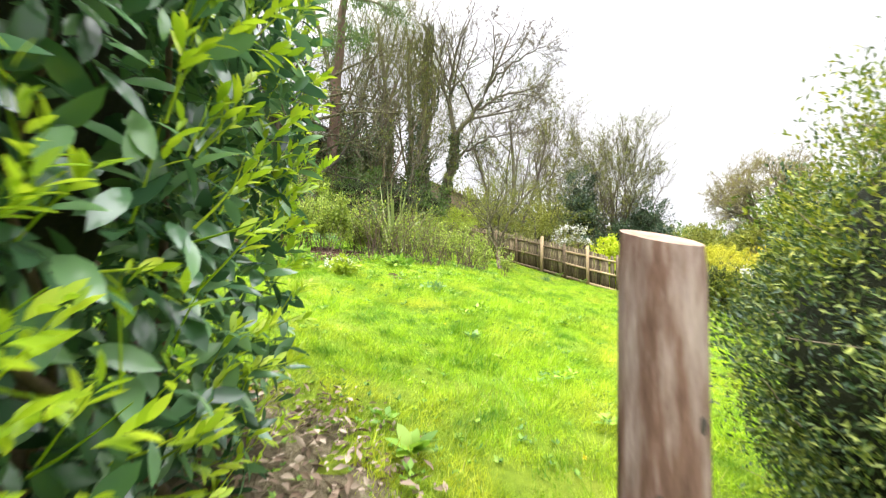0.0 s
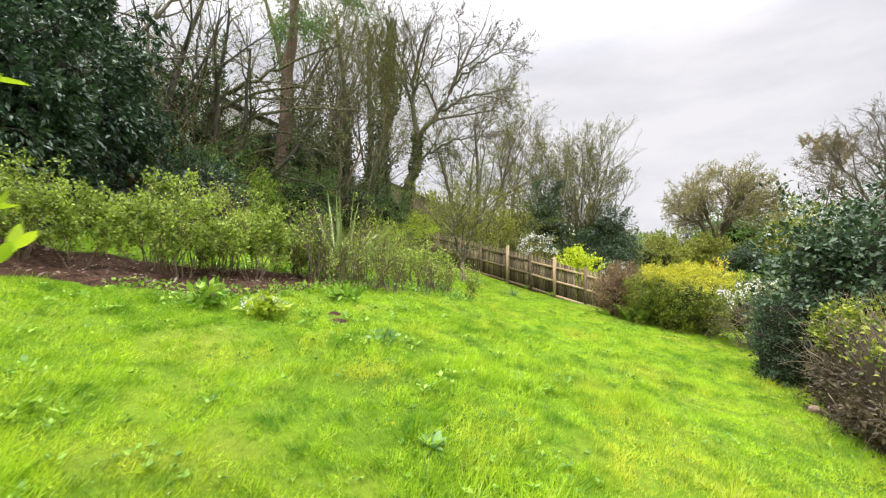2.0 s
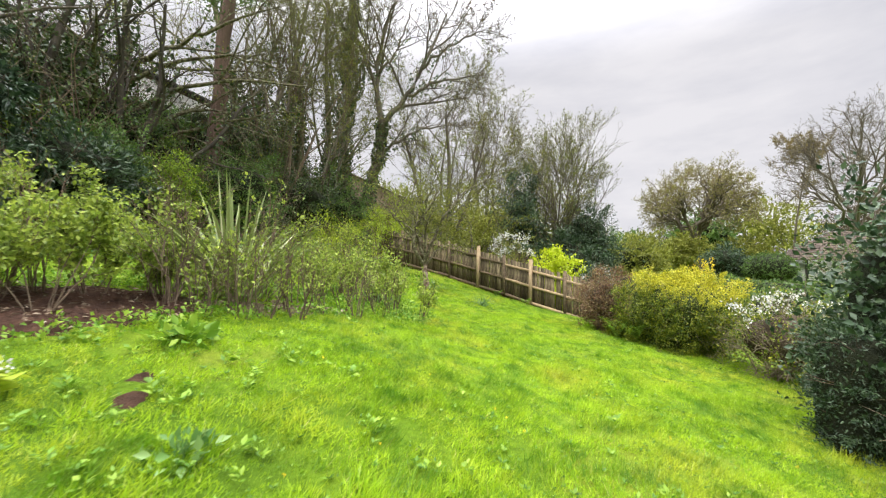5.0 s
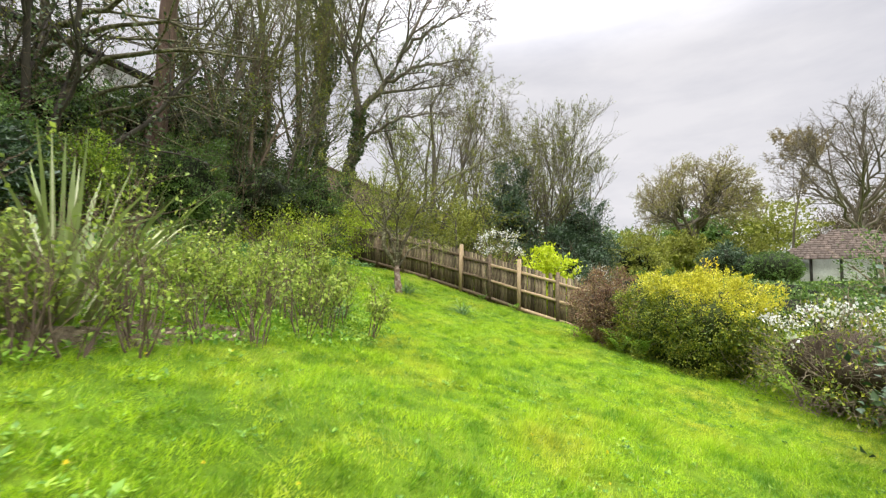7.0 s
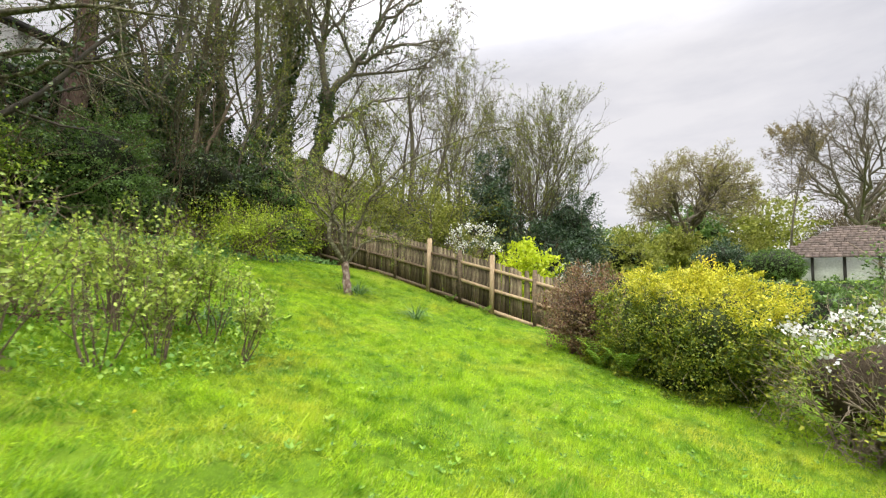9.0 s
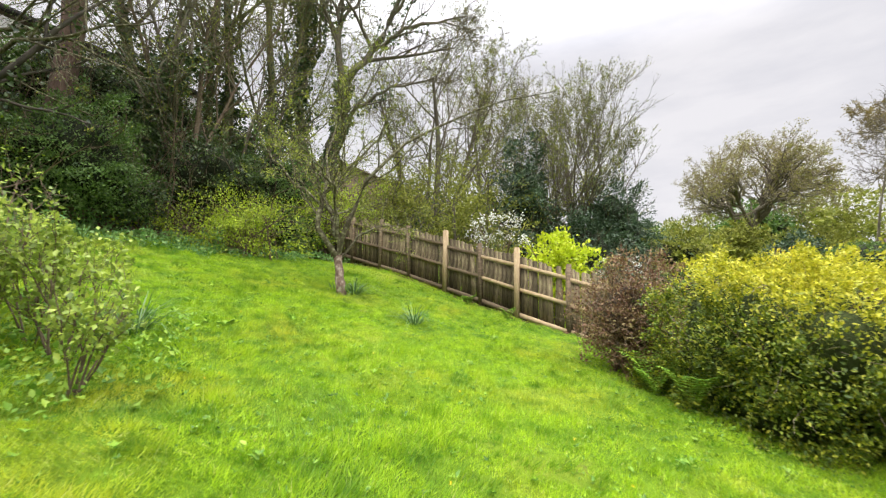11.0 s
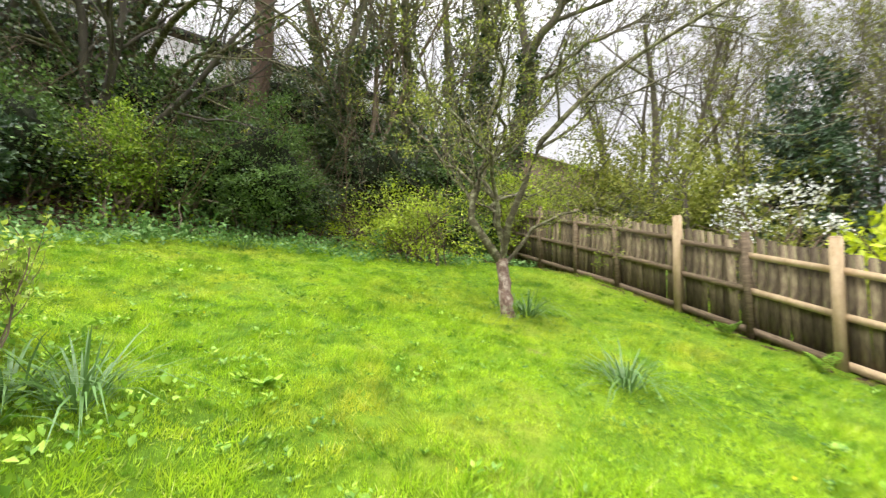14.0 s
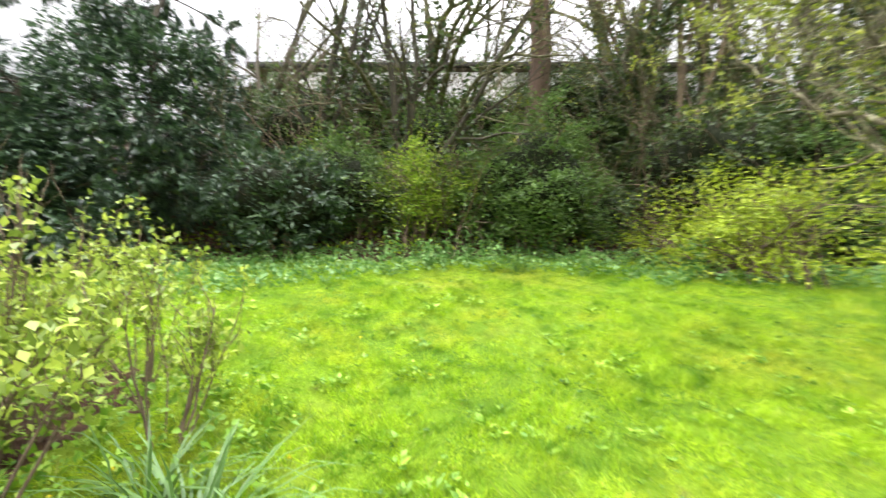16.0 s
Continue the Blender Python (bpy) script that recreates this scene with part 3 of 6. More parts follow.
    if flower:
        gf = Geo()
        heads, ho = place(flower_n, 0.08)
        up_ok = (ho[:, 2] > 0.05) & (heads[:, 2] > h * 0.66)
        heads, ho = heads[up_ok], ho[up_ok]
        k = 14
        hp = np.repeat(heads, k, 0) + rng.normal(0, flower_size * 0.7, (len(heads) * k, 3))
        hd = unit(np.repeat(ho, k, 0) + rng.normal(0, 0.8, hp.shape))
        gf.leaves(hp, hd, rnd_dirs(rng, len(hp), 1), flower_size * 0.6, flower_size * 0.5)
        part("blossom", gf, flower, root)
    # closed hull blocks the view through; dark core tones stand for interior shade
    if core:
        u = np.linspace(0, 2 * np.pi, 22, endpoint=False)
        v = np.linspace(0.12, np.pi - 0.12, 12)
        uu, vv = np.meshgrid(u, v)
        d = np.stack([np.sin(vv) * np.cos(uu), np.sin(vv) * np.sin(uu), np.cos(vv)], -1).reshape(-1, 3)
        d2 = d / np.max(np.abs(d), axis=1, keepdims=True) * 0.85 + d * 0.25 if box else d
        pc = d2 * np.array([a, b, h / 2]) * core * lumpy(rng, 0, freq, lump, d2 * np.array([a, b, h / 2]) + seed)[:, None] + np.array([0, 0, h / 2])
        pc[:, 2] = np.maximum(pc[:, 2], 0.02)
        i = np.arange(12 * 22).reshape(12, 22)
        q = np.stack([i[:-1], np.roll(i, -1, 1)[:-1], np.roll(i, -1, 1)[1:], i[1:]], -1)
        part("dark_inner_hull", Geo().add(pc, quad=q), core_mat, root)
    return root


# ---- ground ----
def spread(lo, hi, step, far, ratio=1.25):
    core = list(np.arange(lo, hi + step / 2, step))
    d, a, b = step, [lo], [core[-1]]
    while a[-1] > -far:
        d *= ratio
        a.append(a[-1] - d)
        b.append(b[-1] + d)
    return np.array(a[:0:-1] + core + b[1:])


gx, gy = spread(-11, 13, 0.2, 900), spread(-5, 30, 0.2, 900)
GX, GY = np.meshgrid(gx, gy)
GZ = height(GX, GY)
fine_bump = np.array([noise.noise((x * 1.7, y * 1.7, 3.1)) + 0.5 * noise.noise((x * 5, y * 5, 7.7)) for x, y in zip(GX.ravel(), GY.ravel())]).reshape(GX.shape)
GZ = GZ + 0.05 * fine_bump
gi = np.arange(GX.size).reshape(GX.shape)
ground = part("ground", raw_mesh("ground", np.stack([GX, GY, GZ], -1), [np.stack([gi[:-1, :-1], gi[:-1, 1:], gi[1:, 1:], gi[1:, :-1]], -1).reshape(-1, 4)]), "lawn")
tagged(ground, "sloping unmown garden lawn of bright spring grass", "ground", kind="structure")


def surface(x, y):
    """Ground height with its small bumps."""
    return height(x, y) + 0.05 * np.array([noise.noise((a * 1.7, b * 1.7, 3.1)) + 0.5 * noise.noise((a * 5, b * 5, 7.7)) for a, b in zip(np.ravel(x), np.ravel(y))]).reshape(np.shape(x))


def draped(name, label, mat, inside, lo, hi, step, lift, category, rough=0.03):
    """A sheet laid over the ground wherever inside(x, y) is positive; its edge dips under the turf."""
    X, Y = np.meshgrid(np.arange(lo[0], hi[0], step), np.arange(lo[1], hi[1], step))
    k = inside(X, Y)
    ruf = np.array([noise.noise((x * 6, y * 6, 1.0)) + 0.6 * noise.noise((x * 17, y * 17, 5.0)) for x, y in zip(X.ravel(), Y.ravel())]).reshape(X.shape)
    Z = surface(X, Y) + lift * smooth(k / 0.25) - 0.03 * smooth(-k / 0.1) + rough * ruf * smooth(k / 0.1) - 0.004
    i = np.arange(X.size).reshape(X.shape)
    q = np.stack([i[:-1, :-1], i[:-1, 1:], i[1:, 1:], i[1:, :-1]], -1).reshape(-1, 4)
    q = q[(k.ravel()[q] > -0.12).all(1)]
    used, inv = np.unique(q, return_inverse=True)
    ob = part(name, raw_mesh(name, np.stack([X, Y, Z], -1).reshape(-1, 3)[used], [inv.reshape(-1, 4)]), mat)
    return tagged(ob, label, category, kind="structure")


def wob(x, y, f=1.6, k=0.25):
    return k * np.array([noise.noise((a * f, b * f, 9.0)) for a, b in zip(np.ravel(x), np.ravel(y))]).reshape(np.shape(x))


def in_bed(x, y):
    return 0.95 - np.abs(to_line(x, y, BED)) + wob(x, y)


def in_mulch(x, y):
    return 0.95 - np.abs(to_line(x, y, [(-5.6, 6.6), (-2.6, 7.0), (-2.0, 7.6)])) + wob(x, y)


def in_stems(x, y):
    return 0.42 - np.abs(to_line(x, y, [(-1.6, 8.1), (-0.75, 8.35), (0.0, 9.3)])) + wob(x, y, 2.2, 0.3)


draped("flower_bed", "reddish brown bark mulch bed under the shrubs", "soil", in_mulch, (-7, 4.5), (2.2, 13), 0.07, 0.05, "flower bed")
draped("soil_patch", "bare brown soil under the shrubs at the end of the bed", "soil", lambda x, y: 0.62 - np.hypot(x + 0.45, y - 11.0) + wob(x, y, 2.5, 0.3), (-1.6, 9.8), (0.8, 12.2), 0.06, 0.02, "soil")
draped("soil_patch", "dry straw-strewn soil under the bare stems of the bed", "dry_soil", in_stems, (-3, 6.6), (1.6, 10.8), 0.06, 0.015, "soil")
draped("fence_soil", "narrow strip of bare soil along the fence foot", "soil", lambda x, y: 0.16 - np.abs(to_line(x, y, [(8.4, 14.62), (0.0, 22.67)]) - 0.1) + wob(x, y, 3, 0.1), (-0.5, 14.2), (8.6, 23), 0.07, 0.012, "soil")
draped("bare_soil", "bare brown soil under the woodland bank shrubs", "soil", lambda x, y: 0.1 + to_line(x, y, FOOT) + wob(x, y, 0.8, 0.8), (-12, -3), (4, 30), 0.2, 0.02, "soil")
draped("soil_patch", "bare soil and dead leaves below the laurel", "dry_soil", lambda x, y: 0.75 - np.hypot((x + 0.75) / 0.8, (y - 1.3) / 1.2) + wob(x, y, 3, 0.2), (-2, -0.5), (0.4, 3.2), 0.06, 0.02, "soil")
draped("soil_scar", "small bare earth scar in the lawn", "soil", lambda x, y: 0.13 - np.hypot((x + 0.68 + 0.3 * (y - 5.95)) / 0.8, (y - 5.95) / 2.2) + wob(x, y, 5, 0.07), (-1.5, 5), (0.2, 7), 0.04, 0.01, "soil")

# ---- boundary fence ----
FENCE_A, FENCE_DIR = np.array((8.9, 14.2)), np.array((-0.722, 0.692))


def fence():
    root = thing("fence", 6.74, 16.27, ground_z(6.74, 16.27), "weathered close-board wooden garden fence with pale repaired posts and rails", "fence")
    base = np.array((6.74, 16.27, ground_z(6.74, 16.27)))
    turn = math.degrees(math.atan2(FENCE_DIR[1], FENCE_DIR[0]))
    rng = np.random.default_rng(5)

    def foot(s):
        p = np.array((6.74, 16.27)) + FENCE_DIR * s
        return np.array((p[0], p[1], fence_z(s)))

    def fence_z(s):
        p = np.array((6.74, 16.27)) + FENCE_DIR * s
        return 0.90 + 0.255 * s if s < 4.6 else 2.07 + 0.22 * (s - 4.6)

    posts = [-2.4, -1.2, 0.0, 1.2, 2.2, 3.3, 4.6, 5.8, 7.1, 8.4, 9.8, 11.2]
    new_post = {1.2: 1, 3.3: 1, 4.6: 0, 9.8: 0}
    old_m = Geo().box((0.085, 0.085, 1.62), (0, 0, 0.70), taper=0.03).mesh("post", False)
    new_m = Geo().box((0.10, 0.10, 1.75), (0, 0, 0.72)).box((0.104, 0.104, 0.02), (0, 0, 1.60), taper=0.25).mesh("post_new", False)
    front = -0.075
    nrm = np.array((FENCE_DIR[1], -FENCE_DIR[0]))
    if nrm @ np.array((3.5 - 6.0, 10.0 - 16.5)) < 0:
        nrm = -nrm
    for s in posts:
        f = foot(s) - base
        fresh = new_post.get(s, 0)
        off = nrm * (0.055 if fresh else 0.03)
        part("post", new_m if fresh else old_m, "rail_new" if fresh else "rail_old", root, "pale new timber post" if fresh else "", False, pose(f[0] + off[0], f[1] + off[1], f[2], rng.normal(0, 0.8), rng.normal(0, 0.8), turn))
    for a, b in zip(posts, posts[1:]):
        fa, fb = foot(a), foot(b)
        for zz, new_rail in ((0.12, a < 1.2), (0.68, a < 3.3), (1.20, a < 1.8)):
            pa, pb = fa + [0, 0, zz + rng.normal(0, 0.012)], fb + [0, 0, zz + rng.normal(0, 0.012)]
            L = np.linalg.norm(pb - pa)
            x = (pb - pa) / L
            y3 = np.array((*nrm, 0.0))
            z3 = np.cross(x, y3)
            if z3[2] < 0:
                z3 = -z3
            c = (pa + pb) / 2 - base + y3 * 0.022
            g = Geo().box((L - 0.004, 0.038, 0.085 if zz > 0.2 else 0.10), (0, 0, 0))
            m = Matrix(((x[0], y3[0], z3[0], c[0]), (x[1], y3[1], z3[1], c[1]), (x[2], y3[2], z3[2], c[2]), (0, 0, 0, 1)))
            part("rail", g, "rail_new" if new_rail and zz != 0.68 or (new_rail and a < 2.2) else "rail_old", root, "", False, m)
    widths = (0.095, 0.11, 0.125)
    boards = []
    for w in widths:
        g = Geo()
        h = 1.42
        v = [(-w / 2, -0.008, 0), (w / 2, -0.008, 0), (w / 2, 0.008, 0), (-w / 2, 0.008, 0),
             (-w / 2, -0.008, h), (w / 2 * 0.6, -0.008, h + 0.02), (w / 2, -0.008, h - 0.015), (w / 2, 0.008, h - 0.015), (w / 2 * 0.6, 0.008, h + 0.02), (-w / 2, 0.008, h)]
        g.add(v, quad=[(0, 3, 2, 1), (3, 0, 4, 9), (1, 2, 7, 6), (4, 5, 8, 9), (5, 6, 7, 8)], tri=[(0, 1, 5), (0, 5, 4), (1, 6, 5), (2, 3, 8), (3, 9, 8), (2, 8, 7)])
        boards.append(g.mesh("board", False))
    s = -2.5
    while s < 11.2:
        k = int(rng.integers(0, 3))
        w = widths[k]
        f = foot(s + w / 2) - base
        off = -nrm * (0.012 + rng.uniform(0, 0.02))
        part("board", boards[k], "plank", root, "", False, pose(f[0] + off[0], f[1] + off[1], f[2] - 0.02 + rng.normal(0, 0.018), rng.normal(0, 0.7), rng.normal(0, 0.9), turn))
        s += w + rng.choice((0.004, 0.012, 0.03), p=(0.75, 0.2, 0.05))


fence()


# ---- round gate post by the start ----
def round_post(x, y, radius, top):
    z0 = ground_z(x, y) - 0.1
    root = thing("gate_post", x, y, z0, "round peeled timber gate post, worn pale and brown", "post")
    rng = np.random.default_rng(3)
    n, rows = 28, 26
    u = np.linspace(0, 2 * np.pi, n, endpoint=False)
    v = []
    for k in range(rows):
        s = k / (rows - 1)
        r = radius * (1.06 - 0.08 * s) * (1 + 0.035 * np.array([noise.noise((math.cos(a) * 1.6, math.sin(a) * 1.6, s * 2.2)) for a in u]))
        r = r - 0.006 * np.exp(-((u - 4.35) / 0.05) ** 2) - 0.005 * np.exp(-((u - 3.6) / 0.05) ** 2)
        zz = s * (top - z0) + (0.016 * np.sin(u) - 0.007 * np.cos(u)) * (s > 0.97)
        if k == rows - 1:
            r = r * 0.95
        v.append(np.stack([r * np.cos(u) + 0.03 * (s - 0.5), r * np.sin(u), zz], -1))
    v = np.array(v)
    i = np.arange(rows * n).reshape(rows, n)
    q = np.stack([i[:-1], np.roll(i, -1, 1)[:-1], np.roll(i, -1, 1)[1:], i[1:]], -1)
    part("shaft", Geo().add(v, quad=q), "post", root)
    ring = v[-1]
    cv = np.concatenate([ring, [ring.mean(0) + [0, 0, 0.004]]])
    part("cut_top", Geo().add(cv, tri=[(k, (k + 1) % n, n) for k in range(n)]), "post_end", root, "sawn top with dark rim")
    for a, zk in ((4.3, 0.72), (4.9, 0.50), (5.35, 0.80), (4.55, 0.30)):
        c = np.array((radius * math.cos(a) * 0.99, radius * math.sin(a) * 0.99, zk * (top - z0)))
        e = np.linspace(0, 2 * np.pi, 10, endpoint=False)
        t, up = np.array((-math.sin(a), math.cos(a), 0)), np.array((0, 0, 1.0))
        o = np.array((math.cos(a), math.sin(a), 0))
        kv = np.concatenate([[c + o * 0.004 + t * 0.010 * math.cos(b) + up * 0.016 * math.sin(b) for b in e], [c + o * 0.009]])
        part("knot", Geo().add(kv, tri=[(j, (j + 1) % 10, 10) for j in range(10)]), "bark_dark", root)



round_post(0.328, 0.745, 0.062, 1.61)


# ---- laurel hedge at the start ----
def laurel(name, label, x, y, size, seed, n, shoots, big=True, leaf_len=0.11):
    rng = np.random.default_rng(seed)
    a, b, h = size
    root = thing(name, x, y, ground_z(x, y) - 0.1, label, "hedge")

    def shell(n, inner):
        d = rnd_dirs(rng, n)
        p = d / np.max(np.abs(d), axis=1, keepdims=True) * 0.62 + d * 0.42
        k = (1 - inner * rng.uniform(0, 1, (n, 1)) ** 1.6) * lumpy(rng, n, 2.3, 0.22, p * np.array([a, b, h / 2]) + seed)[:, None]
        return p * np.array([a, b, h / 2]) * k + [0, 0, h / 2], unit(d)

    gs = Geo()
    tips, _ = shell(26, 0.4)
    foot = rng.normal(0, 1, (26, 3)) * [a * 0.3, b * 0.5, 0]
    s = np.linspace(0, 1, 6)[None, :, None]
    pth = foot[:, None] * (1 - s) + tips[:, None] * s + rng.normal(0, 0.03, (26, 6, 3))
    gs.tubes(pth, np.linspace(0.022, 0.006, 6)[None] * np.ones((26, 1)), 6)
    part("stem_clump", gs, "stem", root)
    p, o = shell(n, 0.4)
    keep = p[:, 2] > 0.05
    p, o = p[keep], o[keep]
    way = unit(o * 0.5 + rng.normal(0, 0.6, p.shape) + [0, 0, -0.1])
    up = unit(o * 0.5 + [0, 0, 0.8] + rng.normal(0, 0.35, p.shape))
    ls = leaf_len * rng.uniform(0.65, 1.35, len(p))
    g = Geo()
    g.big_leaves(p, way, up, ls, ls * rng.uniform(0.34, 0.46, len(p)), 0.22, 0.12)
    part("foliage", g, "laurel", root)
    if shoots:
        gsh, gst = Geo(), Geo()
        p, o = shell(shoots, 0.02)
        keep = p[:, 2] > 0.1
        p, o = p[keep], o[keep]
        d = unit(o * 0.55 + [0, 0, 0.7] + rng.normal(0, 0.25, p.shape))
        L = rng.uniform(0.07, 0.17, len(p))
        pt, rt = grow(rng, p - d * 0.04, d, L + 0.04, np.full(len(p), 0.003), 4, 0.06, 0.05)
        gst.tubes(pt, rt, 4)
        for k in range(6):
            f = 0.3 + 0.7 * (k + 1) / 6
            q = p + d * (L * f)[:, None]
            off = unit(np.cross(d, rng.normal(0, 1, d.shape)))
            wy = unit(d * (0.75 + 0.5 * f) + off * 0.8)
            sz = rng.uniform(0.038, 0.07, len(p)) * (1.25 - 0.5 * f)
            gsh.big_leaves(q, wy, unit(off * -0.5 + [0, 0, 0.6]), sz, sz * 0.34, 0.1, 0.15)
        part("shoot_growth", gsh, "shoot", root, "bright lime young shoots")
        part("shoot_growth", gst, "shoot", root)
    # solid hull behind the laurel leaves, its near-black colour painted as shade
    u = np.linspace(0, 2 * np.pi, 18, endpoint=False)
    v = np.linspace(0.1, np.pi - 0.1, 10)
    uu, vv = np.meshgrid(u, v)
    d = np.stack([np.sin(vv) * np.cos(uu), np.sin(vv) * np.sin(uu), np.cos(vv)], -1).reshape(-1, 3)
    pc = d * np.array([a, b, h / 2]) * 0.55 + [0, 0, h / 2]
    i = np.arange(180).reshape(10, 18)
    part("dark_inner_hull", Geo().add(pc, quad=np.stack([i[:-1], np.roll(i, -1, 1)[:-1], np.roll(i, -1, 1)[1:], i[1:]], -1)), "core", root)


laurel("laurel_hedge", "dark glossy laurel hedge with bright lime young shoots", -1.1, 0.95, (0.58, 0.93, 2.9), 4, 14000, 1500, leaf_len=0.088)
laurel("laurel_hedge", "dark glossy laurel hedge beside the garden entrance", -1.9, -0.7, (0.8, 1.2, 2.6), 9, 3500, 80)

# ---- golden conifer beside the gate post ----
shrub("conifer_bush", "bushy golden-green conifer beside the gate post", 1.6, 1.3, (0.63, 0.64, 1.72), 21, "conifer", leaf_n=95000, leaf_size=0.025, slim=0.36, shell=0.4, core=0.78, lump=0.2, clumps=300, knob=0.075, spray=False, top_leaf="goldgreen", twigs=60, stems=5, droop=-0.1, category="conifer")

# ---- hedge and shrubs down the slope ----
shrub("brown_hedge", "clipped hedge, brown twiggy sides and olive top", 4.85, 4.75, (0.6, 1.3, 1.3), 31, "brown", "stem_pale", leaf_n=22000, leaf_size=0.045, shell=0.3, core=0.82, core_mat="core_brown", lump=0.14, box=True, top_leaf="goldgreen", twigs=1500, category="hedge", turn=-35, clumps=200, knob=0.06)
shrub("yew_hedge", "dark clipped yew hedge block", 5.62, 6.8, (0.42, 0.4, 1.3), 32, "dark", leaf_n=14000, leaf_size=0.045, slim=0.3, shell=0.2, core=0.85, lump=0.12, box=True, category="hedge", turn=-30)
shrub("holly_tree", "dark glossy holly bush behind the hedge", 6.75, 6.9, (1.3, 1.1, 3.1), 33, "dark", leaf_n=12000, leaf_size=0.085, slim=0.6, shell=0.45, core=0.6, lump=0.4, category="bush")
shrub("flowering_shrub", "twiggy shrub with white blossom heads on top", 7.95, 9.7, (1.15, 1.35, 1.6), 34, "goldgreen", "stem_pale", leaf_n=6000, leaf_size=0.05, shell=0.5, core=0.55, core_mat="core_brown", lump=0.25, twigs=1100, stems=40, flower="petal", flower_n=150, flower_size=0.08)
shrub("twiggy_shrub", "low twiggy shrub with small olive leaves", 7.6, 7.9, (0.9, 0.9, 1.2), 35, "goldgreen", "stem_pale", leaf_n=3500, leaf_size=0.05, shell=0.6, core=0.5, core_mat="core_brown", twigs=700, stems=34)
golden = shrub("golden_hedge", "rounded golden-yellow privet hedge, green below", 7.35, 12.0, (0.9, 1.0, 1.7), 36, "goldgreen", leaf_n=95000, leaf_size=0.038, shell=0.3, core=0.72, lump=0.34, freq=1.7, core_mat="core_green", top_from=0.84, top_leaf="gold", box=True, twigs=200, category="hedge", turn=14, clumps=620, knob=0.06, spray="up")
golden.matrix_basis = pose(7.35, 12.0, ground_z(7.35, 12.0) - 0.12, 10, 0, 14)
shrub("russet_shrub", "twiggy shrub with russet young leaves by the fence", 6.6, 13.45, (0.8, 0.75, 1.7), 37, "red", "stem", leaf_n=14000, leaf_size=0.045, shell=0.6, core=0.5, core_mat="core_brown", lump=0.3, twigs=350, stems=34)

# ---- shrubs on the far side of the fence ----
shrub("lime_bush", "bright lime-green leafy bush behind the fence", 7.15, 18.15, (1.05, 0.75, 2.25), 41, "lime", leaf_n=5200, leaf_size=0.12, slim=0.6, shell=0.5, lump=0.45, freq=2.4, stems=24)
shrub("blossom_shrub", "airy shrub with white blossom behind the fence", 5.9, 19.5, (1.1, 0.9, 2.6), 42, "moss", leaf_n=1600, leaf_size=0.07, shell=0.8, stems=22, flower="petal", flower_n=150, flower_size=0.10, twigs=160)
shrub("variegated_shrub", "small pale variegated shrub behind the fence", 8.6, 17.6, (0.8, 0.7, 1.9), 43, "dark", leaf_n=3500, leaf_size=0.07, shell=0.5, core=0.6, flower="petal", flower_n=90, flower_size=0.06)


# ---- mixed shrubs in the mulch bed ----
def rose_bush(x, y, h, w, seed, leaf_n, leaf_size=0.05, label="leafy shrub, brown stems and fresh lime-green leaves"):
    rng = np.random.default_rng(seed)
    root = thing("bed_shrub", x, y, ground_z(x, y), label, "shrub", "shrubs in the mulch bed")
    n = int(rng.integers(6, 10))
    ang = rng.uniform(0, 2 * np.pi, n)
    ways = np.stack([np.cos(ang) * w * 0.9, np.sin(ang) * w * 0.9, np.full(n, h)], -1)
    st = np.stack([np.cos(ang) * 0.05, np.sin(ang) * 0.05, np.full(n, -0.05)], -1)
    p, r = grow(rng, st, ways, h * rng.uniform(0.7, 1.1, n), rng.uniform(0.005, 0.0095, n), 7, 0.13, 0.12)
    for one, rad in zip(p, r):
        part("stem", Geo().tubes([one], [rad], 6), "stem", root)
    g = Geo()
    a, d, ln, rd = sprout(rng, p, r, 7, 0.42, 0.97, 42, 0.36, 0.6)
    p2, r2 = grow(rng, a, d, ln, np.maximum(rd, 0.003), 5, 0.15, 0.18)
    g.tubes(p2, r2, 4)
    part("stem_clump", g, "stem", root)
    c = Geo()
    q, t, _ = along(rng, p2, leaf_n // 4)
    q = np.repeat(q, 4, 0) + rng.normal(0, leaf_size * 0.7, (len(q) * 4, 3))
    dd = rnd_dirs(rng, len(q), 0.5)
    ls = leaf_size * rng.uniform(0.6, 1.3, len(q))
    c.leaves(q, dd, rnd_dirs(rng, len(q), 1.5), ls, ls * 0.62)
    part("foliage", c, "rose", root)
    return root


rng_bed = np.random.default_rng(77)
bed_spots = []
for k in range(900):
    bx, by = rng_bed.uniform(-6.2, 1.5), rng_bed.uniform(5.4, 12.2)
    k_in = float(in_bed(np.array([bx]), np.array([by]))[0])
    gap = 0.5 if bx < -1.4 else 0.58
    if k_in > 0.28 and all((bx - a) ** 2 + (by - b) ** 2 > gap * gap for a, b in bed_spots) and len(bed_spots) < 52:
        bed_spots.append((bx, by))
for k, (bx, by) in enumerate(bed_spots):
    west = bx < -1.2
    near_flax = math.hypot(bx + 1.05, by - 8.75)
    if near_flax < 0.42:
        continue
    rose_bush(bx, by, (0.72 if near_flax < 1.1 else 1.08 if west else 0.9) * rng_bed.uniform(0.75, 1.12), 0.42, 300 + k, 2000 if west else 620 if near_flax < 1.25 else 1200, 0.05)
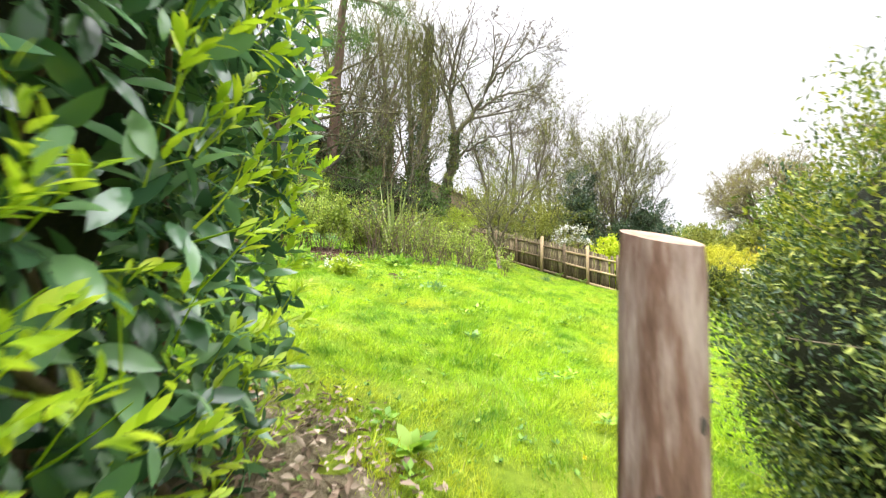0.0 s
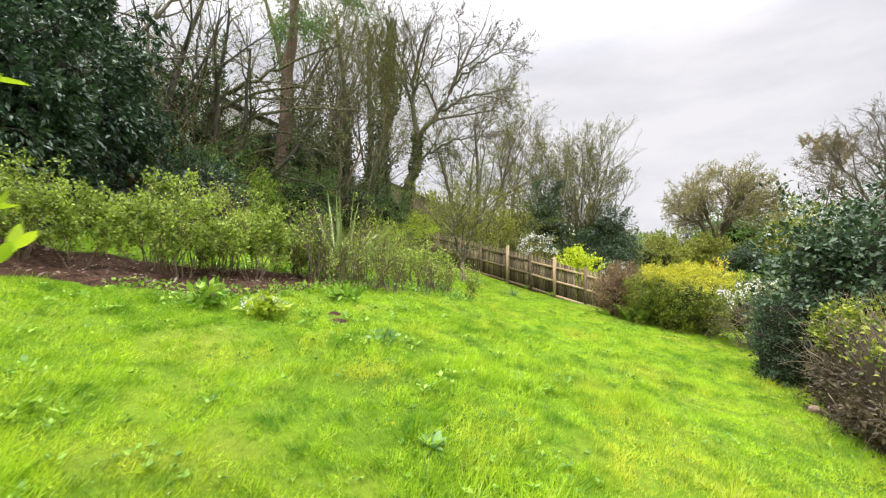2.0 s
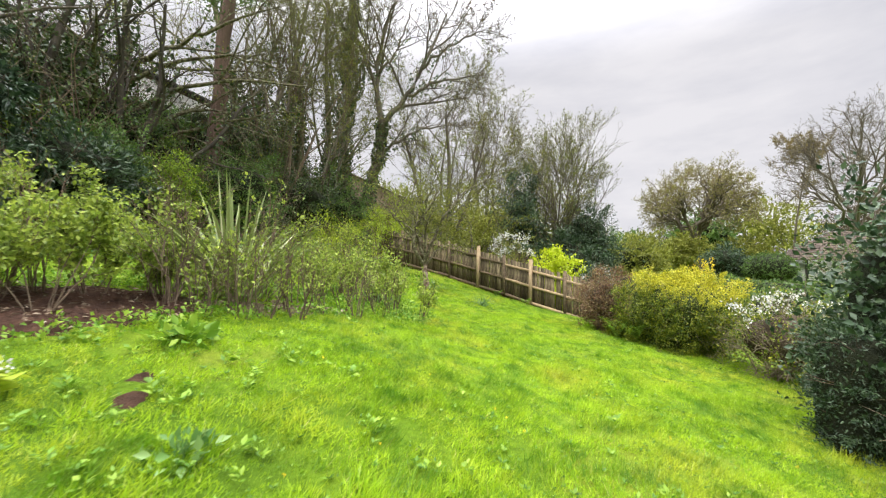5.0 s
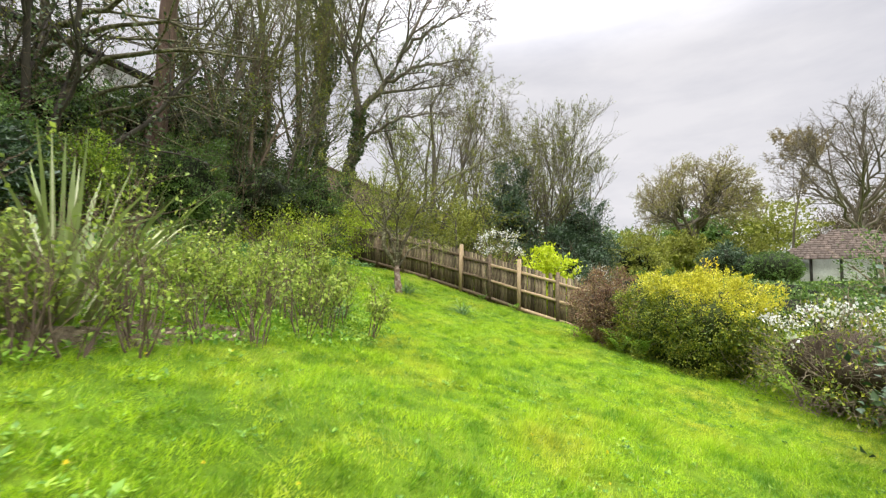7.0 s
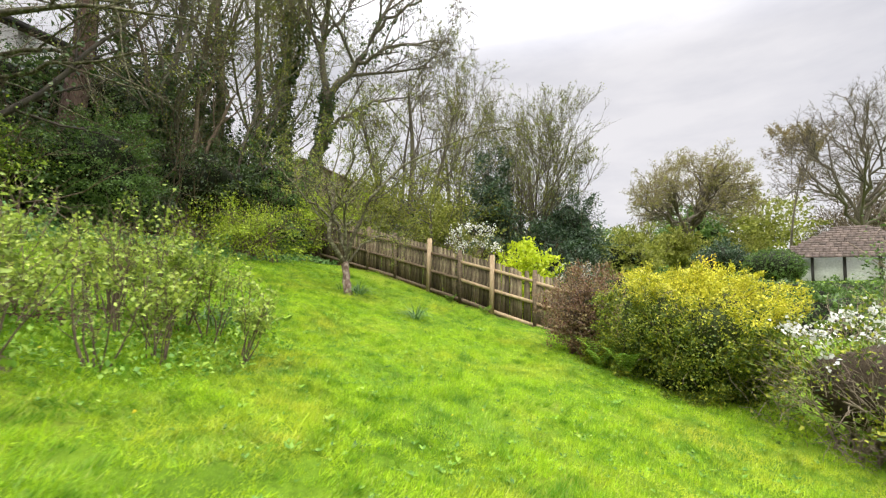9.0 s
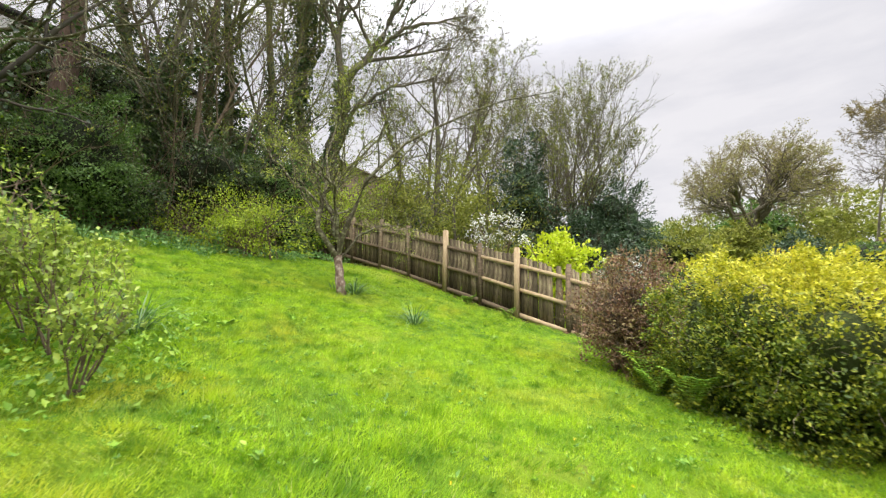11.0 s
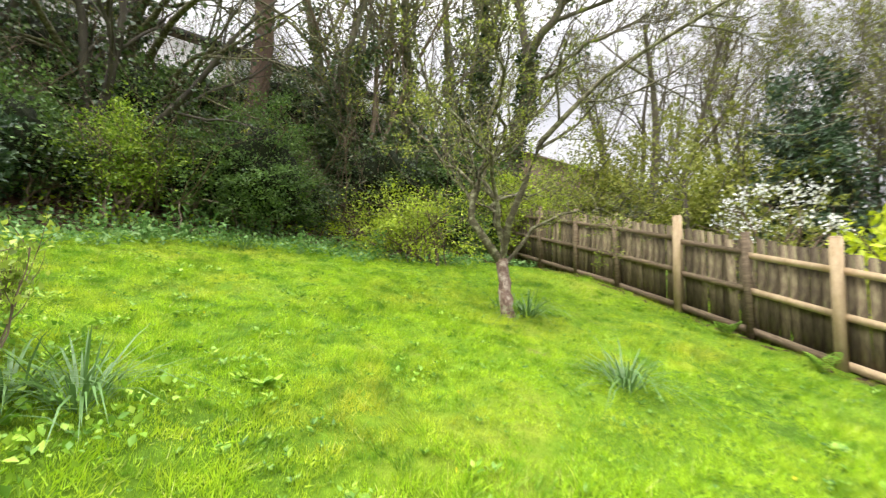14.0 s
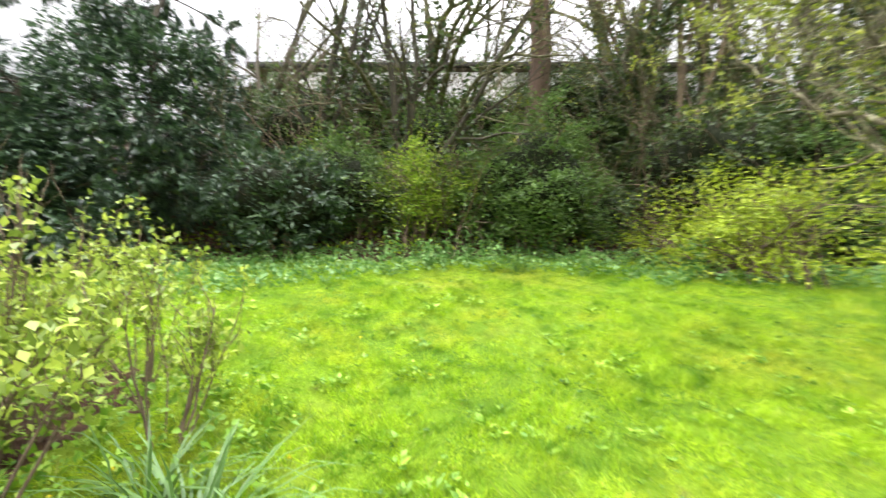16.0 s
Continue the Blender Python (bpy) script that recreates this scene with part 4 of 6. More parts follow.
for bx, by, bh in ((1.42, 10.5, 0.75), (0.95, 10.0, 0.8), (1.0, 11.0, 0.85), (0.25, 9.3, 0.9), (0.2, 11.75, 0.8), (-0.55, 11.5, 0.95), (-1.1, 11.1, 1.05)):
    rose_bush(bx, by, bh, 0.3, 400 + int(bx * 100 + 300), 600, 0.05, "small shrub with bare dark stems and a few lime leaves")


for bx, by, bh in ((-1.35, 7.75, 0.85), (-1.1, 7.9, 0.95), (-0.95, 7.6, 0.7), (-0.6, 7.7, 0.85), (-0.3, 8.4, 0.95), (0.1, 8.6, 0.8), (-0.15, 8.15, 0.8), (-0.45, 7.95, 0.7), (0.45, 8.95, 0.8), (0.75, 9.6, 0.75), (-0.75, 8.0, 0.9)):
    rose_bush(bx, by, bh, 0.36, 450 + int(bx * 100 + 300), 140, 0.045, "leaning shrub of bare dark stems at the bed edge")


for k in range(12):
    s = rng_bed.uniform(0.25, 1.0)
    bx = np.interp(s, np.linspace(0, 1, len(BED)), [q[0] for q in BED]) + rng_bed.uniform(-0.5, 0.6)
    by = np.interp(s, np.linspace(0, 1, len(BED)), [q[1] for q in BED]) + rng_bed.uniform(-0.4, 0.7)
    rose_bush(float(bx), float(by), rng_bed.uniform(1.15, 1.45), 0.1, 480 + k, 200, 0.05, "tall thin weed with pale leafy tips in the bed")


def sword_plant(x, y, seed):
    rng = np.random.default_rng(seed)
    root = thing("flax_plant", x, y, ground_z(x, y), "tall clump of striped sword-shaped leaves in the bed", "plant")
    for k in range(92):
        erect = k < 10
        a = rng.uniform(0, 2 * np.pi)
        lean = rng.uniform(0.02, 0.3) if erect else rng.uniform(0.2, 0.8)
        long = rng.uniform(1.5, 1.9) if erect else rng.uniform(1.15, 1.75)
        r = rng.uniform(0.03, 0.3)
        foot, way = [(r * math.cos(a), r * math.sin(a), -0.02)], [(lean * math.cos(a), lean * math.sin(a), 1)]
        wide, bow, state = rng.uniform(0.035, 0.055), rng.uniform(0.0, 0.1) if erect else rng.uniform(0.08, 0.5), int(rng.integers(1, 9999))
        leaf = part("sword_leaf", Geo().blades(foot, way, long, wide, bow, np.random.default_rng(state)), "sword", root)
        if k % 2 == 0:
            part("stripe", Geo().blades(np.array(foot) + [0, 0, 0.006], way, long * 0.98, wide * 0.4, bow, np.random.default_rng(state)), "sword_pale", leaf, "pale cream stripe")


sword_plant(-1.05, 8.75, 8)


# ---- clumps in the grass ----
def daffodil(x, y, seed, n=70, h=0.42, flowers=0):
    rng = np.random.default_rng(seed)
    root = thing("daffodil_clump", x, y, ground_z(x, y) - 0.02, "clump of arching blue-green daffodil leaves in the grass", "plant", "daffodil clumps")
    for _ in range(n):
        a, lean, r = rng.uniform(0, 2 * np.pi), rng.uniform(0.05, 1.1), 0.10 * rng.uniform(0, 1.2)
        g = Geo().blades([(r * math.cos(a), r * math.sin(a), 0)], [(lean * math.cos(a), lean * math.sin(a), 1)], h * rng.uniform(0.6, 1.2), rng.uniform(0.011, 0.017), rng.uniform(0.1, 1.0), rng)
        part("leaf", g, "daffodil", root)



daffodil(3.53, 14.5, 1, 80, 0.52)
daffodil(0.92, 11.93, 2, 70, 0.52)
daffodil(0.62, 11.75, 3, 45, 0.48)
daffodil(2.35, 16.15, 4, 90, 0.50)
daffodil(2.0, 16.2, 5, 35, 0.34)
daffodil(-2.6, 15.9, 6, 50, 0.5)
daffodil(0.85, 11.55, 7, 30, 0.4)


def rosette(name, x, y, seed, n, size, mat, label, rise=0.5, width=0.4):
    rng = np.random.default_rng(seed)
    root = thing(name, x, y, ground_z(x, y), label, "plant")
    a = rng.uniform(0, 2 * np.pi, n)
    ls = size * rng.uniform(0.6, 1.2, n)
    g = Geo().big_leaves(np.stack([0.02 * np.cos(a), 0.02 * np.sin(a), np.zeros(n) + 0.01], -1), np.stack([np.cos(a), np.sin(a), rng.uniform(0.1, 1.3, n) * rise], -1), np.array([0, 0, 1.0]) + rng.normal(0, 0.15, (n, 3)), ls, ls * width, 0.35, 0.1)
    part("foliage", g, mat, root)
    return root


def leafy_clump(name, label, x, y, size, seed, leaf, n, leaf_size, slim=0.42, flowers=0):
    shrub(name, label, x, y, size, seed, leaf, leaf, leaf_n=n, leaf_size=leaf_size, slim=slim, shell=0.9, stems=8, lump=0.3, category="plant", sink=0.04, outward=0.9, flower="petal" if flowers else None, flower_n=flowers, flower_size=0.035)


leafy_clump("foxglove", "leafy foxglove clump at the edge of the bed", -1.95, 5.75, (0.17, 0.17, 0.30), 801, "weed", 110, 0.13)
leafy_clump("primrose", "pale green primrose clump with white flowers", -1.37, 5.72, (0.2, 0.2, 0.22), 802, "spray", 190, 0.09, 0.55, 60)
leafy_clump("primrose", "dark green leafy clump beside the bed", -0.75, 6.75, (0.22, 0.18, 0.2), 803, "weed", 160, 0.10, 0.5)
leafy_clump("primrose", "small pale weed clump in the lawn", -0.15, 5.4, (0.14, 0.14, 0.12), 804, "nettle", 90, 0.07, 0.55)
for k, (fx, fy, fn) in enumerate(((6.3, 12.5, 11), (6.45, 12.05, 10), (4.80, 17.52, 7), (5.55, 16.70, 6))):
    froot = thing("fern", fx, fy, ground_z(fx, fy), "green fern with arching fronds at the hedge foot", "plant", "ferns")
    frng = np.random.default_rng(820 + k)
    for _ in range(fn):
        fa, fl = frng.uniform(0, 2 * np.pi), frng.uniform(0.4, 0.68) * (1 if k < 2 else 0.5)
        s = np.linspace(0, 1, 14)
        rib = np.stack([np.cos(fa) * fl * s * 0.6, np.sin(fa) * fl * s * 0.6, fl * (1.45 * s - 0.75 * s * s)], -1)
        g = Geo().tubes([rib], [np.full(14, 0.003)], 3)
        for sg in (-1, 1):
            w = 0.11 * np.sin(np.pi * np.clip(s * 0.9 + 0.1, 0, 1)) + 0.01
            g.leaves(rib, np.tile(np.array([-np.sin(fa) * sg, np.cos(fa) * sg, -0.15]), (14, 1)) + np.gradient(rib, axis=0) * 8, np.tile(np.array([0, 0, 1.0]), (14, 1)), w, 0.026)
        part("frond", g, "weed", froot)
su, sw = np.meshgrid(np.linspace(0, 2 * np.pi, 10, endpoint=False), np.linspace(0.15, np.pi - 0.15, 7))
sp = np.stack([np.sin(sw) * np.cos(su) * 0.09, np.sin(sw) * np.sin(su) * 0.07, np.cos(sw) * 0.06], -1).reshape(-1, 3)
sp = sp * (1 + 0.25 * np.array([noise.noise(Vector(q) * 14) for q in sp]))[:, None]
si = np.arange(70).reshape(7, 10)
stone = part("stone", Geo().add(sp, quad=np.stack([si[:-1], np.roll(si, -1, 1)[:-1], np.roll(si, -1, 1)[1:], si[1:]], -1)), "post_end", at=pose(4.55, 5.5, ground_z(4.55, 5.5) + 0.03, 10, 25, 40))
tagged(stone, "pale rounded stone at the hedge foot", "stone")
rosette("dock", 1.44, 12.68, 4, 22, 0.11, "weed", "dock rosette in the lawn", 1.6, 0.5)
rosette("dock", -0.12, 1.95, 5, 22, 0.11, "weed", "broad-leaved weed in the lawn", 1.6, 0.5)
rosette("dock", 0.25, 3.7, 6, 18, 0.09, "nettle", "pale broad-leaved weed in the lawn", 1.6, 0.5)


# ---- fruit tree on the lawn ----
def fruit_tree(x, y):
    rng = np.random.default_rng(12)
    root = thing("fruit_tree", x, y, ground_z(x, y) - 0.1, "gnarled fruit tree with mossy branches and first small leaves", "tree")
    s = np.linspace(0, 1, 9)[:, None]
    trunk = np.array([0, 0, 0]) * (1 - s) + np.array([-0.10, 0.05, 0.85]) * s + rng.normal(0, 0.006, (9, 3))
    part("trunk", Geo().tubes([trunk], [np.linspace(0.10, 0.08, 9) * (1 + 0.08 * rng.normal(0, 1, 9))], 12), "bark_fruit", root)
    fork = trunk[-1]
    shapes = [[(0, 0, 0), (0.2, -0.18, 0.85), (0.55, -0.15, 1.65), (1.25, 0.35, 2.45), (2.4, 0.45, 3.1), (3.6, 0.45, 3.45), (4.6, 0.45, 3.7)]]
    # across, along and up from the fork
    for line in ([(0, 0, 0), (-0.31, 0, 0.5), (-0.34, 0.05, 0.93), (-0.22, 0.05, 1.18), (0.15, 0.1, 1.8), (0.65, 0.2, 2.36), (1.15, 0.3, 2.95)],
                 [(0, 0, 0), (-0.03, -0.05, 0.5), (-0.15, -0.15, 0.87), (-0.28, -0.25, 1.3), (-0.6, -0.4, 1.55), (-0.95, -0.5, 1.85)],
                 [(0, 0, 0), (0.05, 0.15, 0.6), (-0.05, 0.3, 1.2), (0.05, 0.4, 1.8), (0.28, 0.55, 2.6), (0.35, 0.6, 3.4)],
                 [(0, 0, -0.05), (0.34, 0.0, 0.43), (0.71, -0.05, 0.68), (1.2, -0.05, 0.74), (1.65, -0.1, 0.66)],
                 [(-0.1, 0.05, 0.75), (0.35, 0.3, 1.02), (0.8, 0.45, 1.15), (1.3, 0.6, 1.25)],
                 [(-0.25, 0.05, 1.0), (-0.5, 0.5, 1.5), (-0.75, 0.8, 2.1), (-0.9, 1.0, 2.8)],
                 [(0.1, 0.1, 1.7), (-0.2, -0.3, 2.2), (-0.35, -0.6, 2.8), (-0.4, -0.8, 3.3)]):
        shapes.append([(0.766 * a * 1.2 - 0.643 * b * 1.5, 0.643 * a * 1.2 + 0.766 * b * 1.5, c) for a, b, c in line])
    p, r = [], []
    for shape, r0 in zip(shapes, (0.05, 0.062, 0.045, 0.05, 0.03, 0.026, 0.03, 0.028)):
        q = np.array(shape, float)
        s0, s1 = np.linspace(0, 1, len(q)), np.linspace(0, 1, 11)
        line = np.stack([np.interp(s1, s0, q[:, k]) for k in range(3)], -1)
        line[1:-1] = (line[:-2] + 2 * line[1:-1] + line[2:]) / 4
        line[1:] += rng.normal(0, 0.035, (10, 3))
        p.append(line + fork - [0, 0, 0.05])
        r.append(r0 * np.linspace(1, 0.18, 11))
    p, r = np.array(p), np.array(r)
    for one, rad in zip(p, r):
        part("limb", Geo().tubes([one], [rad], 8), "bark_limb", root)
    a, d, ln, rd = sprout(rng, p, r, 14, 0.25, 0.98, 58, 0.38, 0.5)
    p2, r2 = grow(rng, a, d, ln, np.maximum(rd, 0.006), 7, 0.2, 0.06)
    a, d, ln, rd = sprout(rng, p2, r2, 10, 0.12, 0.98, 50, 0.42, 0.6)
    p3, r3 = grow(rng, a, d, ln, np.maximum(rd, 0.003), 5, 0.22, 0.05)
    part("branchwork", Geo().tubes(p2, r2, 5), "bark_limb", root)
    part("twig_mass", Geo().tubes(p3, r3, 3), "bark_limb", root)
    q, t, _ = along(rng, p3, 3400)
    q = np.repeat(q, 3, 0) + rng.normal(0, 0.022, (10200, 3))
    ls = 0.042 * rng.uniform(0.5, 1.3, 10200)
    part("foliage", Geo().leaves(q, rnd_dirs(rng, 10200, 0.5), rnd_dirs(rng, 10200, 1.2), ls, ls * 0.6), "fruit_leaf", root)


fruit_tree(2.15, 15.95)

# ---- woodland bank ----
UP = ((7, 0.3, 0.97, 30, 0.55, 0.4, 0.09, 0.1), (8, 0.25, 0.97, 32, 0.5, 0.55, 0.11, 0.09), (8, 0.25, 0.97, 32, 0.5, 0.6, 0.13, 0.07))



def guided_tree(name, label, x, y, z, seed, trunk, limbs, bark, per=(7, 6, 5, 4), twig_r=0.007, ivy=0, ivy_wide=0.3, leaf=None, leaf_n=0, leaf_size=0.08, rising=True):
    """A tree whose trunk and main limbs follow given lines of (offset, radius); finer wood grows from them."""
    rng = np.random.default_rng(seed)
    root = thing(name, x, y, z, label, "tree")

    def line_of(pts, n):
        q = np.array(pts, float)
        s0, s1 = np.linspace(0, 1, len(q)), np.linspace(0, 1, n)
        line = np.stack([np.interp(s1, s0, q[:, k]) for k in range(4)], -1)
        for _ in range(2):
            line[1:-1] = (line[:-2] + 2 * line[1:-1] + line[2:]) / 4
        line[1:-1, :3] += rng.normal(0, 0.05, (n - 2, 3))
        return line[:, :3], line[:, 3] * 0.8

    tp, tr = line_of(trunk, 14)
    part("trunk", Geo().tubes([tp], [tr], 12), bark, root)
    paths, radii = [], []
    for one in limbs:
        p, r = line_of(one, 12)
        part("limb", Geo().tubes([p], [r], 8), bark, root)
        paths.append(p)
        radii.append(r)
    paths, radii = np.array(paths), np.array(radii)
    wood, twigs = Geo(), Geo()
    clad, p, r = paths, paths, radii
    for k, (many, share, ang, rise) in enumerate(zip(per, (0.5, 0.55, 0.5, 0.5), (46, 42, 40, 38), (0.06, 0.05, 0.04, 0.03) if rising else (-0.02, -0.04, -0.03, -0.02))):
        a, w, ln, rd = sprout(rng, p, r, many, 0.18, 0.98, ang, share, 0.55)
        p, r = grow(rng, a, w, ln, np.maximum(rd, twig_r), 6 if k < 2 else 4, 0.13, rise, 0.4)
        (wood if k < 2 else twigs).tubes(p, r, 5 if k == 0 else 3)
    part("branchwork", wood, bark, root)
    part("twig_mass", twigs, bark, root)
    if leaf:
        q, _, _ = along(rng, p, leaf_n)
        ls = leaf_size * rng.uniform(0.5, 1.3, leaf_n)
        part("crown", Geo().leaves(q + rng.normal(0, 0.04, q.shape), rnd_dirs(rng, leaf_n), rnd_dirs(rng, leaf_n, 1), ls, ls * 0.6), leaf, root)
    if ivy:
        q1, t1, _ = along(rng, tp[None], ivy)
        q2, t2, _ = along(rng, clad[:, :8], ivy // 2)
        q, t = np.concatenate([q1, q2]), np.concatenate([t1, t2])
        off = unit(np.cross(t, rng.normal(0, 1, q.shape)))
        k = np.clip(0.5 + 1.2 * np.array([noise.noise(Vector(v) * 0.9) for v in q])[:, None], 0.05, 1.5)
        q = q + off * (0.16 + ivy_wide * k * rng.uniform(0, 1, (len(q), 1)) ** 0.6)
        ls = 0.12 * rng.uniform(0.6, 1.3, len(q))
        part("ivy", Geo().leaves(q, unit(off + rng.normal(0, 0.5, q.shape) - [0, 0, 0.5]), unit(off + rng.normal(0, 0.4, q.shape)), ls, ls * 0.9), "ivy", root, "dark glossy climbing ivy leaves")
    return root


guided_tree("ash_tree", "tall bare ash with forked dark limbs, ivy round its trunk", -0.25, 24.5, ground_z(-0.25, 24.5) - 0.2, 108,
            [(0, 0, 0, 0.46), (0.1, 0, 2.2, 0.36), (0.45, 0, 4.2, 0.32), (0.88, 0, 5.2, 0.3), (0.85, 0, 6.9, 0.27)],
            [[(0.85, 0, 6.7, 0.2), (0.6, 0.2, 8.2, 0.17), (0.5, 0.4, 9.8, 0.14), (0.9, 0.6, 11.6, 0.1), (1.3, 0.9, 13.8, 0.04)],
             [(0.85, 0, 6.6, 0.21), (1.5, -0.1, 7.5, 0.18), (2.3, -0.2, 8.4, 0.16), (2.9, -0.1, 9.9, 0.12), (3.6, 0.2, 11.6, 0.09), (4.3, 0.4, 13.4, 0.04)],
             [(0.9, 0, 5.3, 0.12), (1.9, -0.3, 6.0, 0.09), (2.9, -0.6, 6.5, 0.07), (4.4, -0.8, 6.7, 0.03)],
             [(2.2, -0.2, 8.3, 0.12), (3.2, -0.5, 8.8, 0.1), (4.4, -0.7, 9.1, 0.07), (5.8, -0.6, 9.5, 0.03)],
             [(0.55, 0.3, 9.0, 0.11), (-0.2, 0.1, 10.4, 0.09), (-0.7, 0.2, 12.0, 0.06), (-0.9, 0.3, 13.8, 0.03)],
             [(2.9, -0.1, 9.8, 0.1), (3.9, -0.3, 10.8, 0.08), (5.0, -0.2, 11.6, 0.05), (6.0, -0.1, 12.2, 0.03)],
             [(0.7, 0.3, 9.6, 0.09), (1.4, 0.5, 10.6, 0.08), (2.0, 0.7, 12.2, 0.05), (2.4, 0.9, 14.0, 0.03)]],
            "bark", (8, 6, 5, 3), 0.011, 2200, 0.25, "bud", 3000, 0.07)
guided_tree("ash_tree", "bare mossy ash stem beside the forked ash", -1.2, 25.4, ground_z(-1.2, 25.4) - 0.2, 118,
            [(0, 0, 0, 0.34), (0.0, 0, 3.0, 0.28), (-0.2, 0, 6.0, 0.24), (0.1, 0, 9.5, 0.18), (0.2, 0, 13.5, 0.08)],
            [[(-0.1, 0, 5.5, 0.1), (-0.7, 0.1, 7.2, 0.08), (-1.0, 0.2, 9.5, 0.06), (-1.2, 0.2, 12.0, 0.03)],
             [(-0.1, 0, 6.8, 0.1), (0.5, 0.2, 8.2, 0.08), (0.8, 0.3, 10.2, 0.06), (1.2, 0.4, 12.6, 0.03)],
             [(0.05, 0, 9.0, 0.09), (-0.5, -0.2, 10.4, 0.07), (-0.9, -0.3, 12.0, 0.05), (-1.3, -0.4, 13.8, 0.03)]],
            "bark_mossy", (8, 6, 5, 4), 0.008, 5200, 0.45, "moss", 3500, 0.07)
FINE = ((8, 0.25, 0.97, 34, 0.5, 0.4, 0.12, 0.07), (7, 0.25, 0.97, 38, 0.5, 0.55, 0.14, 0.06), (6, 0.25, 0.97, 38, 0.5, 0.6, 0.16, 0.05), (3, 0.2, 1.0, 36, 0.55, 0.7, 0.18, 0.03))
tree("ivy_tree", "slender woodland tree wrapped in ivy", -3.3, 22.6, 102, [((0.02, 0, 1), 12, 0.22, 0.06), ((-0.15, 0, 1), 11, 0.16, 0.07)], FINE, "bark_mossy", "moss", 9000, 0.06, ivy=6500, ivy_high=0.7, ivy_wide=0.42, ivy_leaf=0.12)
tree("ivy_tree", "slender woodland tree wrapped in ivy", -2.2, 24.0, 109, [((0.05, 0, 1), 11, 0.2, 0.06), ((0.16, 0, 1), 9, 0.12, 0.07)], FINE, "bark_mossy", "moss", 7000, 0.06, ivy=5500, ivy_high=0.65, ivy_wide=0.42, ivy_leaf=0.12)
tree("ivy_tree", "slender woodland tree wrapped in ivy", -5.3, 21.2, 103, [((0.05, 0, 1), 11, 0.2, 0.06), ((0.2, 0.1, 1), 9, 0.13, 0.07)], FINE, "bark_mossy", "moss", 9000, 0.06, ivy=6500, ivy_high=0.7, ivy_wide=0.5, ivy_leaf=0.12)
tree("thicket_tree", "bare brown-twigged tree leaning over the bank", -3.2, 20.4, 104, [((0.12, -0.05, 1), 8, 0.1, 0.09), ((-0.25, -0.1, 1), 7.5, 0.09, 0.1), ((0.3, 0.1, 1), 7, 0.08, 0.1)], FINE, "stem", "moss", 6000, 0.05, twig_r=0.005)
tree("multi_stem_tree", "bare many-stemmed tree with budding twigs", 3.9, 27.5, 105, [((0.0, 0, 1), 10, 0.22, 0.06), ((-0.3, 0, 1), 9, 0.16, 0.07), ((0.28, 0.1, 1), 9, 0.16, 0.07), ((0.1, 0.3, 1), 9, 0.14, 0.06)], FINE, "bark", "moss", 14000, 0.08, ivy=5000, ivy_high=0.45, ivy_wide=0.7, ivy_leaf=0.13, twig_r=0.008)
tree("budding_tree", "rounded tree of upright bare twigs, leafing below", 10.4, 25.3, 106, [((0.0, 0, 1), 6.6, 0.2, 0.05), ((0.3, 0, 1), 6.0, 0.13, 0.06), ((-0.3, 0.1, 1), 6.0, 0.13, 0.06)], ((12, 0.12, 0.97, 46, 0.72, 0.4, 0.08, 0.14), (9, 0.2, 0.97, 34, 0.5, 0.6, 0.1, 0.12), (8, 0.25, 0.97, 32, 0.5, 0.6, 0.12, 0.1), (3, 0.3, 1.0, 30, 0.6, 0.8, 0.12, 0.1)), "bark", "moss", 16000, 0.08, twig_r=0.007)
tree("bare_tree", "thin bare tree behind the garden", 7.2, 31.5, 107, [((0.0, 0, 1), 10, 0.18, 0.05), ((0.2, 0, 1), 9, 0.12, 0.05)], FINE, "bark", "bud", 5000, 0.08, twig_r=0.008)


def red_trunk_tree(x, y):
    rng = np.random.default_rng(14)
    root = thing("red_trunk_tree", x, y, ground_z(x, y) - 0.1, "tall straight tree with bare reddish bark on the bank", "tree")
    s = np.linspace(0, 1, 14)[:, None]
    tr = np.array([0, 0, 0]) + np.array([0.55, 0.55, 13.0]) * s + rng.normal(0, 0.03, (14, 3))
    part("trunk", Geo().tubes([tr], [np.linspace(0.29, 0.13, 14) * (1 + 0.05 * rng.normal(0, 1, 14))], 12), "bark_red", root)
    p, r = grow(rng, tr[[8, 9, 10, 11, 12, 13, 12, 11]], rnd_dirs(rng, 8, 0.1), np.full(8, 2.6), np.full(8, 0.06), 6, 0.15, 0.02)
    a, d, ln, rd = sprout(rng, p, r, 8, 0.2, 1, 45, 0.4, 0.6)
    p2, r2 = grow(rng, a, d, ln, np.maximum(rd, 0.01), 4, 0.2, 0)
    for one, rad in zip(p, r):
        part("limb", Geo().tubes([one], [rad], 6), "bark", root)
    part("branchwork", Geo().tubes(p2, r2, 4), "bark", root)
    q, t, _ = along(rng, p2, 7000)
    part("crown", Geo().leaves(q + rng.normal(0, 0.15, q.shape), rnd_dirs(rng, 7000, -0.3), rnd_dirs(rng, 7000, 1), 0.13, 0.05), "mid", root)


red_trunk_tree(-5.05, 18.05)


def stem_tree(name, label, x, y, seed, stems, bark="bark", ivy=0, leaf=None, leaf_n=0, limbs=5):
    return tree(name, label, x, y, seed, stems, ((limbs, 0.3, 0.97, 35, 0.5, 0.55, 0.16, 0.05), (5, 0.3, 0.97, 30, 0.45, 0.6, 0.18, 0.05), (4, 0.3, 1, 40, 0.5, 0.6, 0.2, 0.04)), bark, leaf, leaf_n, 0.07, ivy=ivy, ivy_high=0.75, ivy_wide=0.3, ivy_leaf=0.10)


